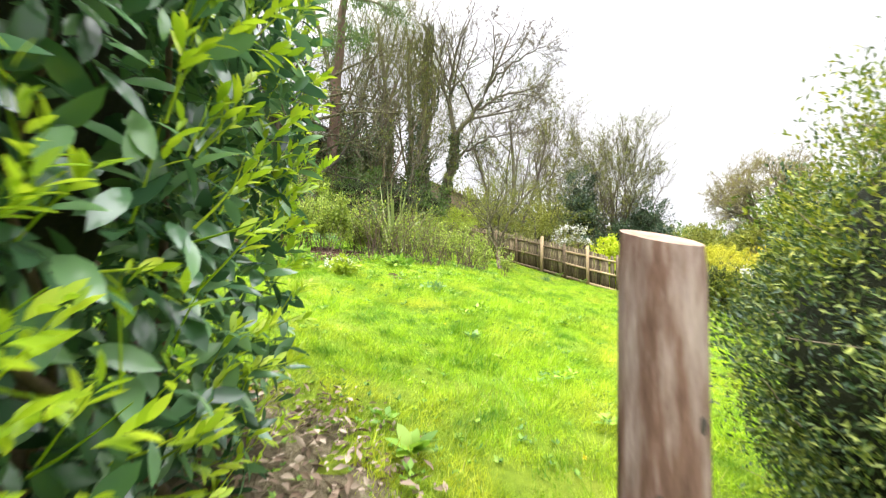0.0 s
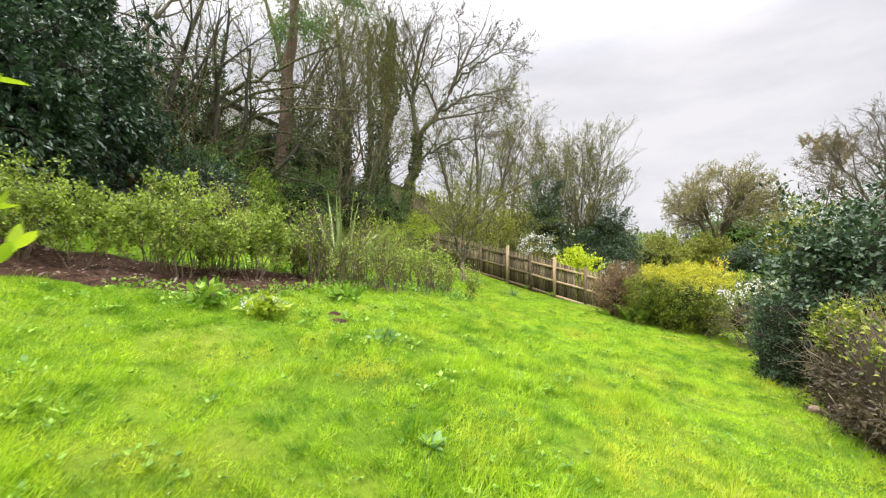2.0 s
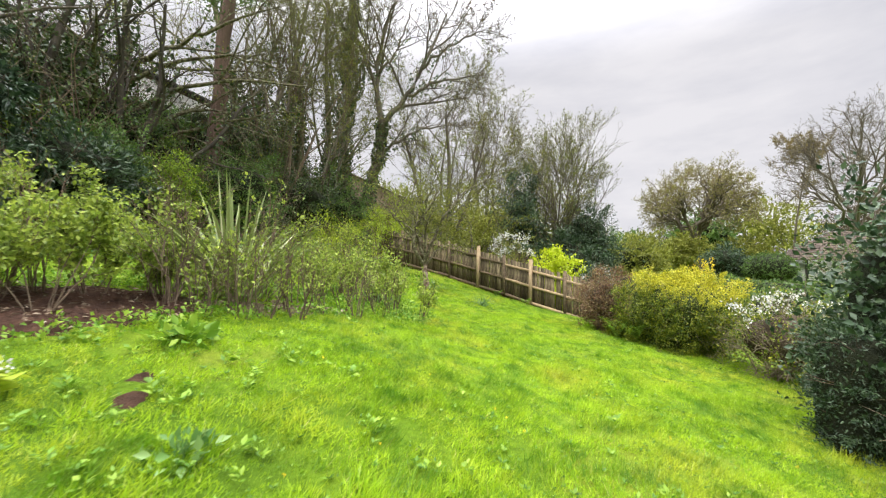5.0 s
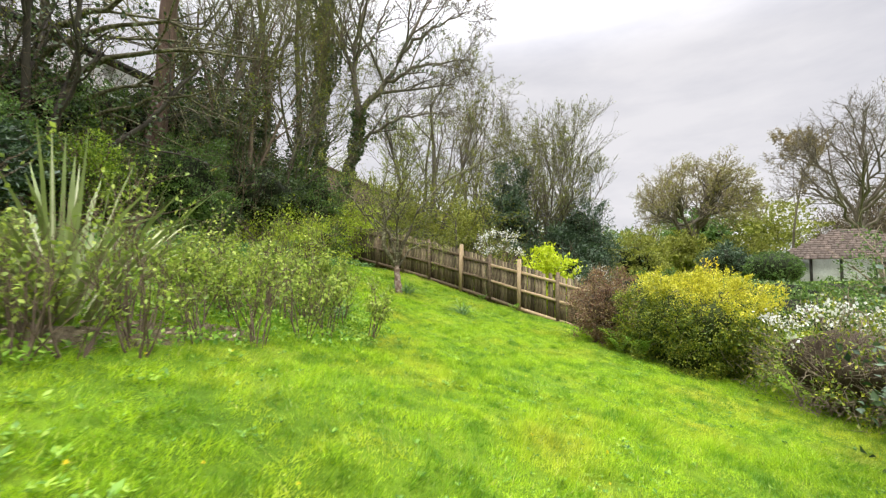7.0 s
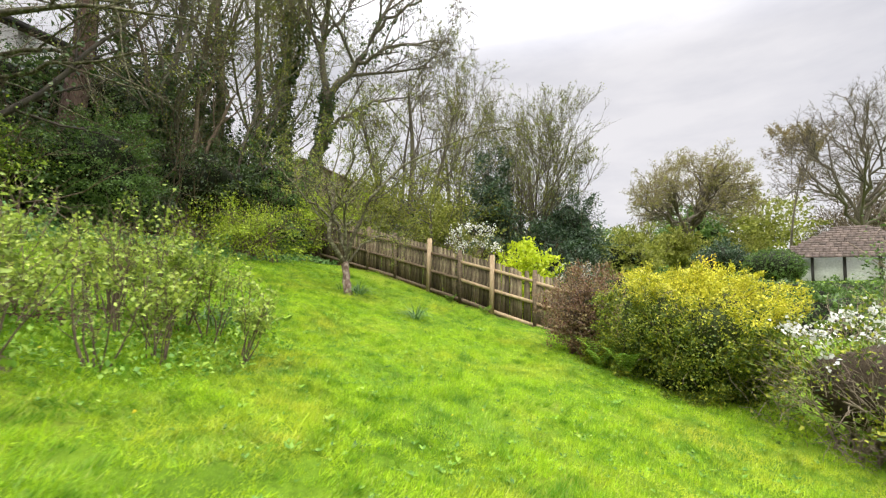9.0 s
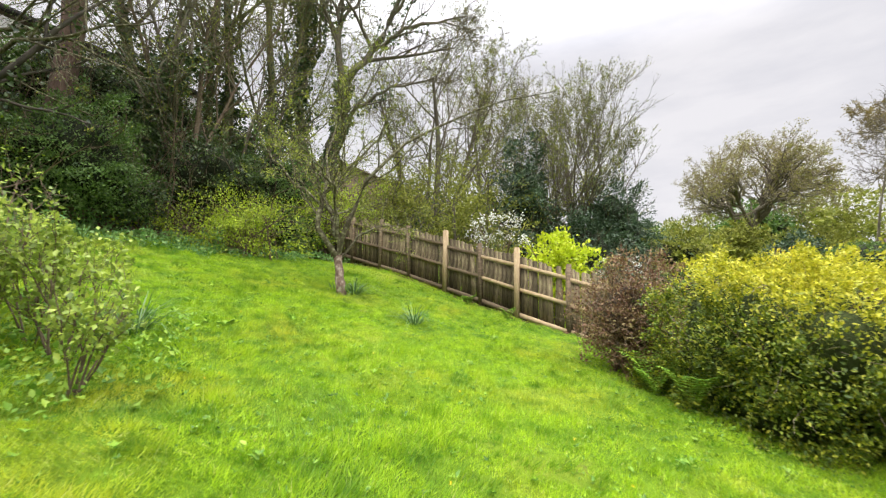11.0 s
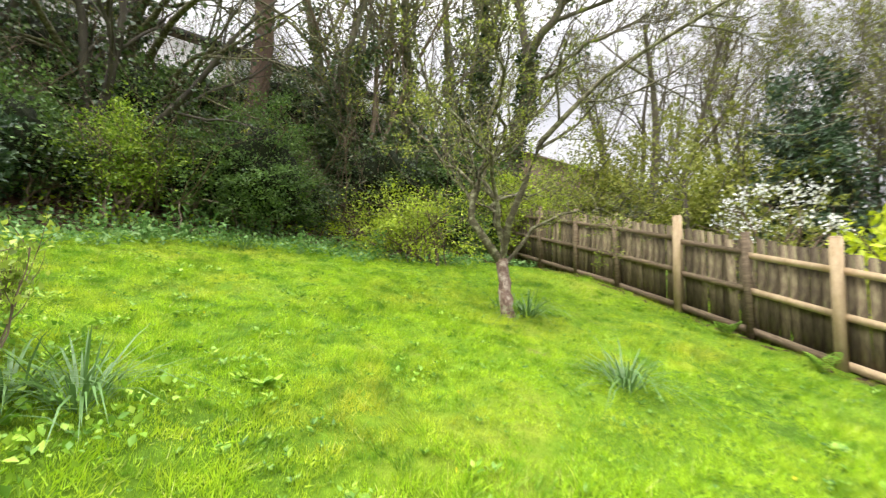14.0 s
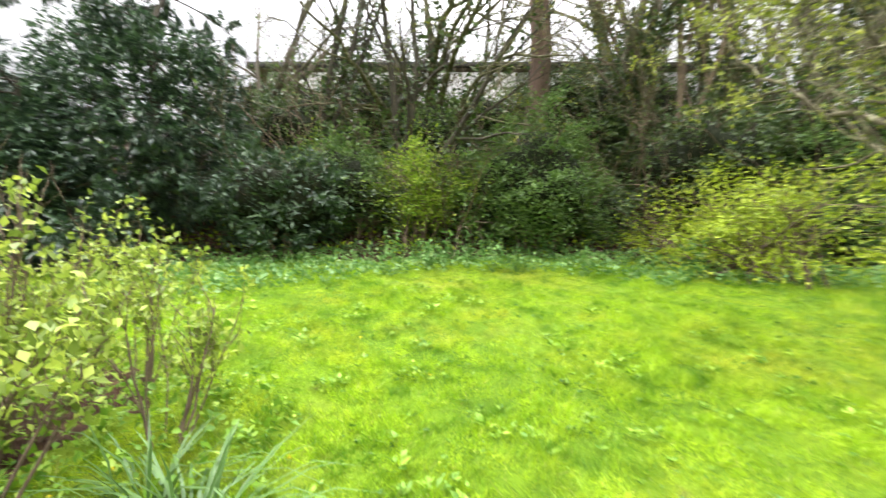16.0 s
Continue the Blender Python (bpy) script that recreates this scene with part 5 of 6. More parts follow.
stem_tree("coppiced_tree", "many-stemmed bare tree leaning out over the bank", -5.9, 15.2, 201, [((0.35, 0.1, 1), 5.5, 0.11, 0.1), ((-0.1, -0.1, 1), 6.5, 0.11, 0.07), ((0.75, 0.5, 0.9), 5.5, 0.09, 0.12), ((-0.35, 0, 1), 5.5, 0.08, 0.08)], "bark_dark", 1500, "moss", 900)
stem_tree("coppiced_tree", "bare dark stems with ivy on the bank", -7.0, 13.6, 202, [((0.0, 0.05, 1), 7, 0.13, 0.06), ((0.2, 0, 1), 6, 0.09, 0.07), ((-0.25, 0.1, 1), 6.5, 0.10, 0.07)], "bark_dark", 4500, "mid", 900)
stem_tree("coppiced_tree", "crooked bare tree on the bank", -8.3, 11.8, 203, [((-0.4, 0.1, 1), 5.5, 0.16, 0.12), ((0.2, -0.1, 1), 6, 0.13, 0.12)], "bark", 1500, "moss", 600)
guided_tree("overhanging_tree", "dark crooked tree with long low bare limbs reaching over the lawn", -7.5, 16.6, 3.2, 204,
            [(0.0, 0.0, 0.0, 0.26), (0.13, -0.07, 1.7, 0.22), (0.46, -0.2, 3.1, 0.19), (0.79, -0.35, 4.5, 0.16), (0.8, -0.44, 5.9, 0.12), (0.82, -0.44, 7.5, 0.05)],
            [[(0.8, -0.37, 4.8, 0.12), (1.33, -0.48, 5.25, 0.1), (2.36, -0.58, 5.8, 0.075), (3.7, -0.84, 6.35, 0.05), (5.2, -1.1, 6.8, 0.02)],
             [(0.5, -0.23, 3.2, 0.13), (1.34, -0.4, 3.8, 0.11), (2.03, -0.53, 4.25, 0.09), (2.8, -0.67, 4.55, 0.075), (3.8, -0.73, 4.6, 0.055), (4.5, -0.74, 4.56, 0.045), (5.6, -0.84, 4.67, 0.03), (6.7, -0.8, 4.45, 0.015)],
             [(0.7, -0.33, 4.3, 0.1), (1.74, -0.34, 5.15, 0.08), (2.94, -0.45, 5.5, 0.06), (4.2, -0.54, 5.4, 0.04), (5.6, -0.64, 5.05, 0.02)],
             [(0.4, -0.1, 2.7, 0.09), (1.28, -0.23, 2.9, 0.07), (2.2, -0.28, 3.08, 0.06), (3.2, -0.36, 3.36, 0.05), (3.9, -0.4, 3.76, 0.042), (5.1, -0.39, 3.74, 0.028), (6.25, -0.49, 4.1, 0.012)],
             [(0.4, -0.12, 2.9, 0.1), (1.4, -0.07, 3.36, 0.08), (2.27, -0.05, 4.0, 0.06), (3.3, -0.02, 4.1, 0.045), (4.4, 0.04, 3.6, 0.03), (5.4, 0.1, 3.05, 0.015)],
             [(0.3, -0.1, 2.4, 0.12), (-0.3, -0.8, 3.6, 0.1), (-0.6, -1.6, 5.0, 0.07), (-0.5, -2.4, 6.6, 0.03)],
             [(0.2, -0.1, 2.0, 0.12), (0.6, -1.2, 3.4, 0.1), (1.2, -2.4, 4.4, 0.06), (2.0, -3.6, 4.8, 0.03)]],
            "bark_limb", (7, 5, 3), 0.004, 900, 0.2, "moss", 1200, 0.05, rising=False)
stem_tree("ivy_stump_tree", "leaning ivy-smothered trunk on the bank", -4.3, 19.6, 205, [((0.1, 0, 1), 6.5, 0.17, 0.06), ((0.35, 0.2, 1), 5, 0.11, 0.08)], "bark", 9000, None, 0)
stem_tree("thicket_tree", "bare thicket of thin stems on the bank", -2.3, 20.9, 206, [((0.1, 0, 1), 6, 0.08, 0.1), ((-0.4, 0, 1), 6, 0.08, 0.1), ((0.5, 0.2, 1), 5.5, 0.07, 0.1), ((0.0, 0.3, 1), 6, 0.07, 0.1)], "bark", 3500, "moss", 2500, 7)

rng_u = np.random.default_rng(44)
for k in range(16):
    s = rng_u.uniform(0.30, 0.78)
    ux = np.interp(s, np.linspace(0, 1, len(FOOT)), [q[0] for q in FOOT])
    uy = np.interp(s, np.linspace(0, 1, len(FOOT)), [q[1] for q in FOOT])
    off = rng_u.uniform(0.6, 2.6)
    ux, uy = ux - 0.85 * off, uy + 0.5 * off
    us = rng_u.uniform(0.7, 1.25)
    shrub("bank_bush", ("dark ivy bush in the bank undergrowth", "green bramble bush in the bank undergrowth", "spring-green bush in the bank undergrowth")[k % 3], ux, uy, (us, us * 0.9, us * 1.5), 900 + k, ("ivy", "mid", "sapling")[k % 3],
          leaf_n=(6000, 6000, 3000)[k % 3], leaf_size=0.07, shell=0.7, core=(0.55, 0.5, 0.0)[k % 3], lump=0.6, clumps=45, knob=0.18, twigs=120, category="bush", droop=0.2)
# evergreen and spring shrubs along the bank
def evergreen(x, y, seed, high, wide, n):
    """Broad-leaved evergreen: spreading limbs, drooping side branches and leaves hung along them."""
    rng = np.random.default_rng(seed)
    root = thing("evergreen_tree", x, y, ground_z(x, y) - 0.15, "large drooping dark evergreen tree on the bank", "tree")
    s = np.linspace(0, 1, 9)[:, None]
    tr = np.array([0.3, 0.1, high * 0.92]) * s + rng.normal(0, 0.06, (9, 3)) * s
    part("trunk", Geo().tubes([tr], [np.linspace(0.2, 0.04, 9)], 9), "bark_dark", root)
    m = 38
    f = rng.uniform(0.02, 1, m) ** 0.9
    a = rng.uniform(0, 2 * np.pi, m)
    st = np.stack([np.interp(f, s[:, 0], tr[:, k]) for k in range(3)], -1)
    ln = wide * (1.08 - 0.62 * f) * rng.uniform(0.7, 1.15, m)
    p, r = grow(rng, st, np.stack([np.cos(a), np.sin(a), rng.uniform(-0.1, 0.6, m)], -1), ln, 0.02 + 0.02 * (1 - f), 8, 0.1, -0.07, 0.3)
    for one, rad in zip(p, r):
        part("limb", Geo().tubes([one], [rad], 6), "bark_dark", root)
    b, w, l2, r2 = sprout(rng, p, r, 9, 0.2, 0.98, 48, 0.4, 0.6)
    p2, q2 = grow(rng, b, w, l2, np.maximum(r2, 0.008), 6, 0.14, -0.12, 0.4)
    b, w, l3, r3 = sprout(rng, p2, q2, 5, 0.2, 1.0, 45, 0.5, 0.6)
    p3, q3 = grow(rng, b, w, l3, np.maximum(r3, 0.004), 5, 0.16, -0.16, 0.4)
    part("branchwork", Geo().tubes(p2, q2, 4).tubes(p3, q3, 3), "bark_dark", root)
    q, t, _ = along(rng, p3, n)
    off = unit(np.cross(t, rng.normal(0, 1, t.shape)))
    ls = 0.125 * rng.uniform(0.6, 1.3, n)
    part("crown", Geo().leaves(q, unit(t * 0.9 + off * 0.8 - [0, 0, 0.25]), unit(off * 0.4 + rng.normal(0, 0.35, q.shape) + [0, 0, 0.9]), ls, ls * 0.34, 0.2), "evergreen", root)
    m = n // 3
    d = rnd_dirs(rng, m)
    q = d * np.array([wide * 0.62, wide * 0.62, high * 0.36]) * (0.6 + 0.5 * lumpy(rng, m, 1.1, 0.5, d * 2 + seed))[:, None] * rng.uniform(0.75, 1, (m, 1)) + [0, 0, high * 0.42]
    part("foliage", Geo().leaves(q, unit(d + rng.normal(0, 0.6, d.shape) - [0, 0, 0.4]), rnd_dirs(rng, m, 1.0), 0.14, 0.06, 0.2), "evergreen", root)


evergreen(-7.3, 10.2, 51, 5.8, 2.8, 42000)
evergreen(-7.9, 6.6, 52, 6.0, 2.8, 36000)
evergreen(-6.7, 8.4, 64, 3.8, 2.0, 24000)
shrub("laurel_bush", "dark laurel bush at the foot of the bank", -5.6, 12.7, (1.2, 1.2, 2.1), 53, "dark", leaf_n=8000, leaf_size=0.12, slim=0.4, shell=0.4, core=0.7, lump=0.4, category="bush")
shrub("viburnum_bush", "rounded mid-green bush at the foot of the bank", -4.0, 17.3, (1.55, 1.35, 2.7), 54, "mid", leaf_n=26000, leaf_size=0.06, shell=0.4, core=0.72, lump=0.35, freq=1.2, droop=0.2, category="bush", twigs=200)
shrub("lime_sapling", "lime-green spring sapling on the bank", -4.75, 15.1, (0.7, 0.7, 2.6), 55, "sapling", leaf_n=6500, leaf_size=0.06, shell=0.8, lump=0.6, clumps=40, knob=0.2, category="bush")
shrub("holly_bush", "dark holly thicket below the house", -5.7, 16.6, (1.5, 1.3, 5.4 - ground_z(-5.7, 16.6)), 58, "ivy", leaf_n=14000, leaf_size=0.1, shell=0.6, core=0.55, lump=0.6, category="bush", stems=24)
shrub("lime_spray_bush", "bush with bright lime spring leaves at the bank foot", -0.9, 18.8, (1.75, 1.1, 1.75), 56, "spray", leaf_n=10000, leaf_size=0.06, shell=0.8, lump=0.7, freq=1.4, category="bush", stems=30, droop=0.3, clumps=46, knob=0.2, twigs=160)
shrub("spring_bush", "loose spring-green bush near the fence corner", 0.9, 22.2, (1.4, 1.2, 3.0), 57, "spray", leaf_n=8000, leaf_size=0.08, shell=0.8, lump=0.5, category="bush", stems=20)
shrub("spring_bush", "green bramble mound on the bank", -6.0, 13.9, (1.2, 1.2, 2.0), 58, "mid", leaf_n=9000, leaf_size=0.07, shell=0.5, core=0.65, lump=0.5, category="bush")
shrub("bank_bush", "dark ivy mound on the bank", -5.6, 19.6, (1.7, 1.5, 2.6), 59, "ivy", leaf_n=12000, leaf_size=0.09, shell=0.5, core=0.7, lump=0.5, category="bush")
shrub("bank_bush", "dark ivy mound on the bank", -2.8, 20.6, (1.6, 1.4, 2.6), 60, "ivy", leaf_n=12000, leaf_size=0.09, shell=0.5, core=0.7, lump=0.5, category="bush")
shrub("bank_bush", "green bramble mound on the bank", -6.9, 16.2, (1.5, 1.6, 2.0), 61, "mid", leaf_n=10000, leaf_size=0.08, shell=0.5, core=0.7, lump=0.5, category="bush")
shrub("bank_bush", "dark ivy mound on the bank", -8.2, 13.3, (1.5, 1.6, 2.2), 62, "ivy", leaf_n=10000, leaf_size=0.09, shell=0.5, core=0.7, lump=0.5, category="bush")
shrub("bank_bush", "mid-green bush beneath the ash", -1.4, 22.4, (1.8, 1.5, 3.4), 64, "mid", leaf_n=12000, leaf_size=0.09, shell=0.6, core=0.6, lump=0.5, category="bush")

# ---- trees and shrubs beyond the fence ----
shrub("dark_conifer", "narrow dark conifer behind the fence", 7.9, 24.2, (1.25, 1.2, 6.4), 71, "dark", leaf_n=14000, leaf_size=0.15, slim=0.35, shell=0.4, core=0.6, lump=0.5, clumps=60, knob=0.15, droop=0.4, freq=0.8, category="tree")
shrub("dark_conifer", "broad dark evergreen tree behind the fence", 11.9, 24.6, (1.6, 1.5, 5.2), 72, "dark", leaf_n=16000, leaf_size=0.16, slim=0.3, shell=0.4, core=0.62, lump=0.6, clumps=60, knob=0.15, droop=0.5, freq=0.8, category="tree")
shrub("dark_conifer", "low dark evergreen bush behind the fence", 9.7, 23.4, (1.7, 1.2, 3.6), 76, "dark", leaf_n=14000, leaf_size=0.14, slim=0.35, shell=0.4, core=0.62, lump=0.6, clumps=60, knob=0.15, droop=0.4, freq=0.8, category="tree")
shrub("leafing_tree", "loose olive-green leafing tree behind the fence", 5.6, 23.6, (2.3, 1.7, 5.6), 73, "moss", "bark", leaf_n=12000, leaf_size=0.11, shell=0.85, lump=0.5, freq=0.8, stems=22, category="tree")
shrub("leafing_tree", "loose olive-green leafing tree behind the fence", 2.7, 24.6, (1.6, 1.5, 5.4), 74, "moss", "bark", leaf_n=7000, leaf_size=0.11, shell=0.85, lump=0.5, freq=0.8, stems=18, category="tree")
shrub("green_tree", "fresh green bushy tree in the neighbouring garden", 17.6, 29.0, (2.2, 2.0, 3.6), 75, "moss", "bark", leaf_n=12000, leaf_size=0.16, shell=0.7, core=0.5, lump=0.5, freq=0.7, category="tree")

# ---- houses ----
def slab(parent, name, mat, corners, thick, label=""):
    """A flat plate through four corners, with thickness downwards along its normal."""
    p = np.array(corners, float)
    n = np.cross(p[1] - p[0], p[3] - p[0])
    n = n / np.linalg.norm(n) * thick
    return part(name, Geo().add(np.concatenate([p, p - n]), quad=[(0, 1, 2, 3), (7, 6, 5, 4), (0, 4, 5, 1), (1, 5, 6, 2), (2, 6, 7, 3), (3, 7, 4, 0)]), mat, parent, label, False)


def bank_house():
    """Long low house on top of the bank; its eaves run along the bank."""
    a, b = np.array((-10.4, 12.6)), np.array((-4.2, 25.4))
    root = thing("bank_house", a[0], a[1], 5.0, "low white-walled house with dark eaves on top of the bank", "house")
    d = (b - a) / np.linalg.norm(b - a)
    n = np.array((-d[1], d[0]))
    L = float(np.linalg.norm(b - a))

    def at(s, w, z):
        q = d * s + n * w
        return (q[0], q[1], z)

    top = 3.85
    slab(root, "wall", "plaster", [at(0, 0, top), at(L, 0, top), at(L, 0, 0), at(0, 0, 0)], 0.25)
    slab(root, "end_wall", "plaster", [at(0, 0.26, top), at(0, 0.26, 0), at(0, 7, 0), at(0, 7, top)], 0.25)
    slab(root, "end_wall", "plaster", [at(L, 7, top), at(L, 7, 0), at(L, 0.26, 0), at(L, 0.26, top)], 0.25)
    slab(root, "roof", "roof", [at(-0.5, -0.55, top + 0.14), at(L + 0.5, -0.55, top + 0.14), at(L + 0.5, 7.5, top + 0.5), at(-0.5, 7.5, top + 0.5)], 0.12)
    slab(root, "fascia", "beam", [at(-0.5, -0.553, top + 0.16), at(-0.5, -0.553, top - 0.02), at(L + 0.5, -0.553, top - 0.02), at(L + 0.5, -0.553, top + 0.16)], 0.03)
    for s in (2.0, 5.2, 9.0, 12.0):
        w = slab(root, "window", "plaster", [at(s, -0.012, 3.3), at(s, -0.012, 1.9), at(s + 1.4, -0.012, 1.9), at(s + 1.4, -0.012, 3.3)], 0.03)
        slab(w, "pane", "pane", [at(s + 0.08, -0.045, 3.22), at(s + 0.08, -0.045, 1.98), at(s + 1.32, -0.045, 1.98), at(s + 1.32, -0.045, 3.22)], 0.01)


bank_house()


def gable_house(x, y, z, turn, w, l, eave, ridge, wall, label, tiles=False, posts=False, name="gabled_house"):
    root = thing(name, x, y, z, label, "house", turn=turn)
    for sy in (-l / 2, l / 2):
        g = Geo().add([(-w / 2, sy, 0), (w / 2, sy, 0), (w / 2, sy, eave), (0, sy, ridge), (-w / 2, sy, eave)] + [(-w / 2, sy * 0.97, 0), (w / 2, sy * 0.97, 0), (w / 2, sy * 0.97, eave), (0, sy * 0.97, ridge), (-w / 2, sy * 0.97, eave)],
                      quad=[(0, 1, 2, 4), (5, 9, 7, 6), (0, 5, 6, 1), (1, 6, 7, 2), (4, 9, 5, 0)], tri=[(2, 3, 4), (7, 9, 8)])
        part("gable_wall", g, wall, root, "", False)
    for sx in (-1, 1):
        slab(root, "wall", wall, [(sx * w / 2, -l / 2 * 0.97, eave), (sx * w / 2, l / 2 * 0.97, eave), (sx * w / 2, l / 2 * 0.97, 0), (sx * w / 2, -l / 2 * 0.97, 0)], 0.2)
        k = (ridge - eave) / (w / 2)
        ov = 0.45
        slab(root, "roof", "roof", [(0, -l / 2 - 0.3, ridge + 0.12), (sx * (w / 2 + ov), -l / 2 - 0.3, eave - ov * k + 0.12), (sx * (w / 2 + ov), l / 2 + 0.3, eave - ov * k + 0.12), (0, l / 2 + 0.3, ridge + 0.12)][::sx], 0.12)
    return root


gable_house(-2.4, 42.0, 5.3, 0, 10.5, 9, 3.0, 5.2, "brick", "brown-roofed brick house beyond the trees")


def bungalow():
    """White bungalow with timber posts and a hipped clay tile roof."""
    a, b = np.array((27.2, 27.7)), np.array((31.0, 22.9))
    z0 = 1.35
    root = thing("bungalow", a[0], a[1], z0, "white plastered bungalow with dark posts and hipped red tile roof", "house")
    d = (b - a) / np.linalg.norm(b - a)
    n = np.array((-d[1], d[0]))
    if n @ np.array((-1, -1)) > 0:
        n = -n
    L, W, E, RZ = float(np.linalg.norm(b - a)), 5.0, 2.15, 4.0

    def at(s, w, z):
        q = d * s + n * w
        return (q[0], q[1], z)

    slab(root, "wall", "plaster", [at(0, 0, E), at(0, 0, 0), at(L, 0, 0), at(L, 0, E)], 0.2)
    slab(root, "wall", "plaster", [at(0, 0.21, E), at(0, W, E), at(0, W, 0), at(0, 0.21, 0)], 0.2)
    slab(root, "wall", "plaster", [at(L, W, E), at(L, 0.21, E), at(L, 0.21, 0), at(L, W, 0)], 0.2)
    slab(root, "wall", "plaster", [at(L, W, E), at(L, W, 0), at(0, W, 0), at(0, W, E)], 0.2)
    for s in (0.05, 1.25, 2.6, 4.0, 5.2):
        slab(root, "post", "beam", [at(s, -0.35, E), at(s, -0.35, 0), at(s + 0.14, -0.35, 0), at(s + 0.14, -0.35, E)], 0.14)
    slab(root, "window", "pane", [at(4.4, -0.02, 1.9), at(4.4, -0.02, 0.9), at(5.1, -0.02, 0.9), at(5.1, -0.02, 1.9)], 0.02)
    o = 0.6
    r0, r1 = at(W / 2, W / 2, RZ), at(L - W / 2 + 0.3, W / 2, RZ)
    e = [at(-o, -o, E - 0.1), at(L + o, -o, E - 0.1), at(L + o, W + o, E - 0.1), at(-o, W + o, E - 0.1)]
    faces = [(e[0], e[1], r1, r0), (e[3], e[0], r0, r0), (e[1], e[2], r1, r1), (e[2], e[3], r0, r1)]
    for f in faces:
        part("roof", Geo().add(np.array(f), quad=[(0, 1, 2, 3)]) if f[2] != f[3] else Geo().add(np.array(f[:3]), tri=[(0, 1, 2)]), "tile", root, "", False)
    # courses of tiles on the slope that faces the garden
    e0, e1, p0, p1 = [np.array(v) for v in (e[0], e[1], r0, r1)]
    nrm = np.cross(e1 - e0, p0 - e0)
    nrm = nrm / np.linalg.norm(nrm)
    nrm = nrm if nrm[2] > 0 else -nrm
    ax = (e1 - e0) / np.linalg.norm(e1 - e0)
    ay = np.cross(nrm, ax)
    ay = ay if ay[2] > 0 else -ay
    me = Geo().box((0.30, 0.30, 0.03)).mesh("roof_tile", False)
    for r in range(13):
        t = r / 13
        lo, hi = e0 + (p0 - e0) * t, e1 + (p1 - e1) * t
        k = int(np.linalg.norm(hi - lo) / 0.32)
        for j in range(k):
            c = lo + ax * (0.16 + 0.32 * j + 0.1 * (r % 2)) + ay * 0.12 + nrm * (0.03 + 0.008 * (j % 2))
            m = Matrix(((ax[0], ay[0], nrm[0], c[0]), (ax[1], ay[1], nrm[1], c[1]), (ax[2], ay[2], nrm[2], c[2]), (0, 0, 0, 1)))
            part("roof_tile", me, "tile", root, "", False, m)


bungalow()

rng_m = np.random.default_rng(66)
for k in range(10):
    s = k / 9
    mx_, my_ = -9.4 + 6.0 * s + rng_m.normal(0, 0.15), 12.6 + 12.2 * s + rng_m.normal(0, 0.15)
    top = 8.05 + rng_m.normal(0, 0.22) + (-0.35 if k in (3, 4) else 0.55)
    shrub("ivy_mound", "ivy-covered mound in front of the bank house", mx_, my_, (1.0, 1.1, max(top - ground_z(mx_, my_), 0.9)), 600 + k, ("ivy", "mid", "ivy")[k % 3], leaf_n=6500, leaf_size=0.085, shell=0.5, core=0.7, lump=0.5, category="bush", clumps=60, knob=0.15, twigs=60)

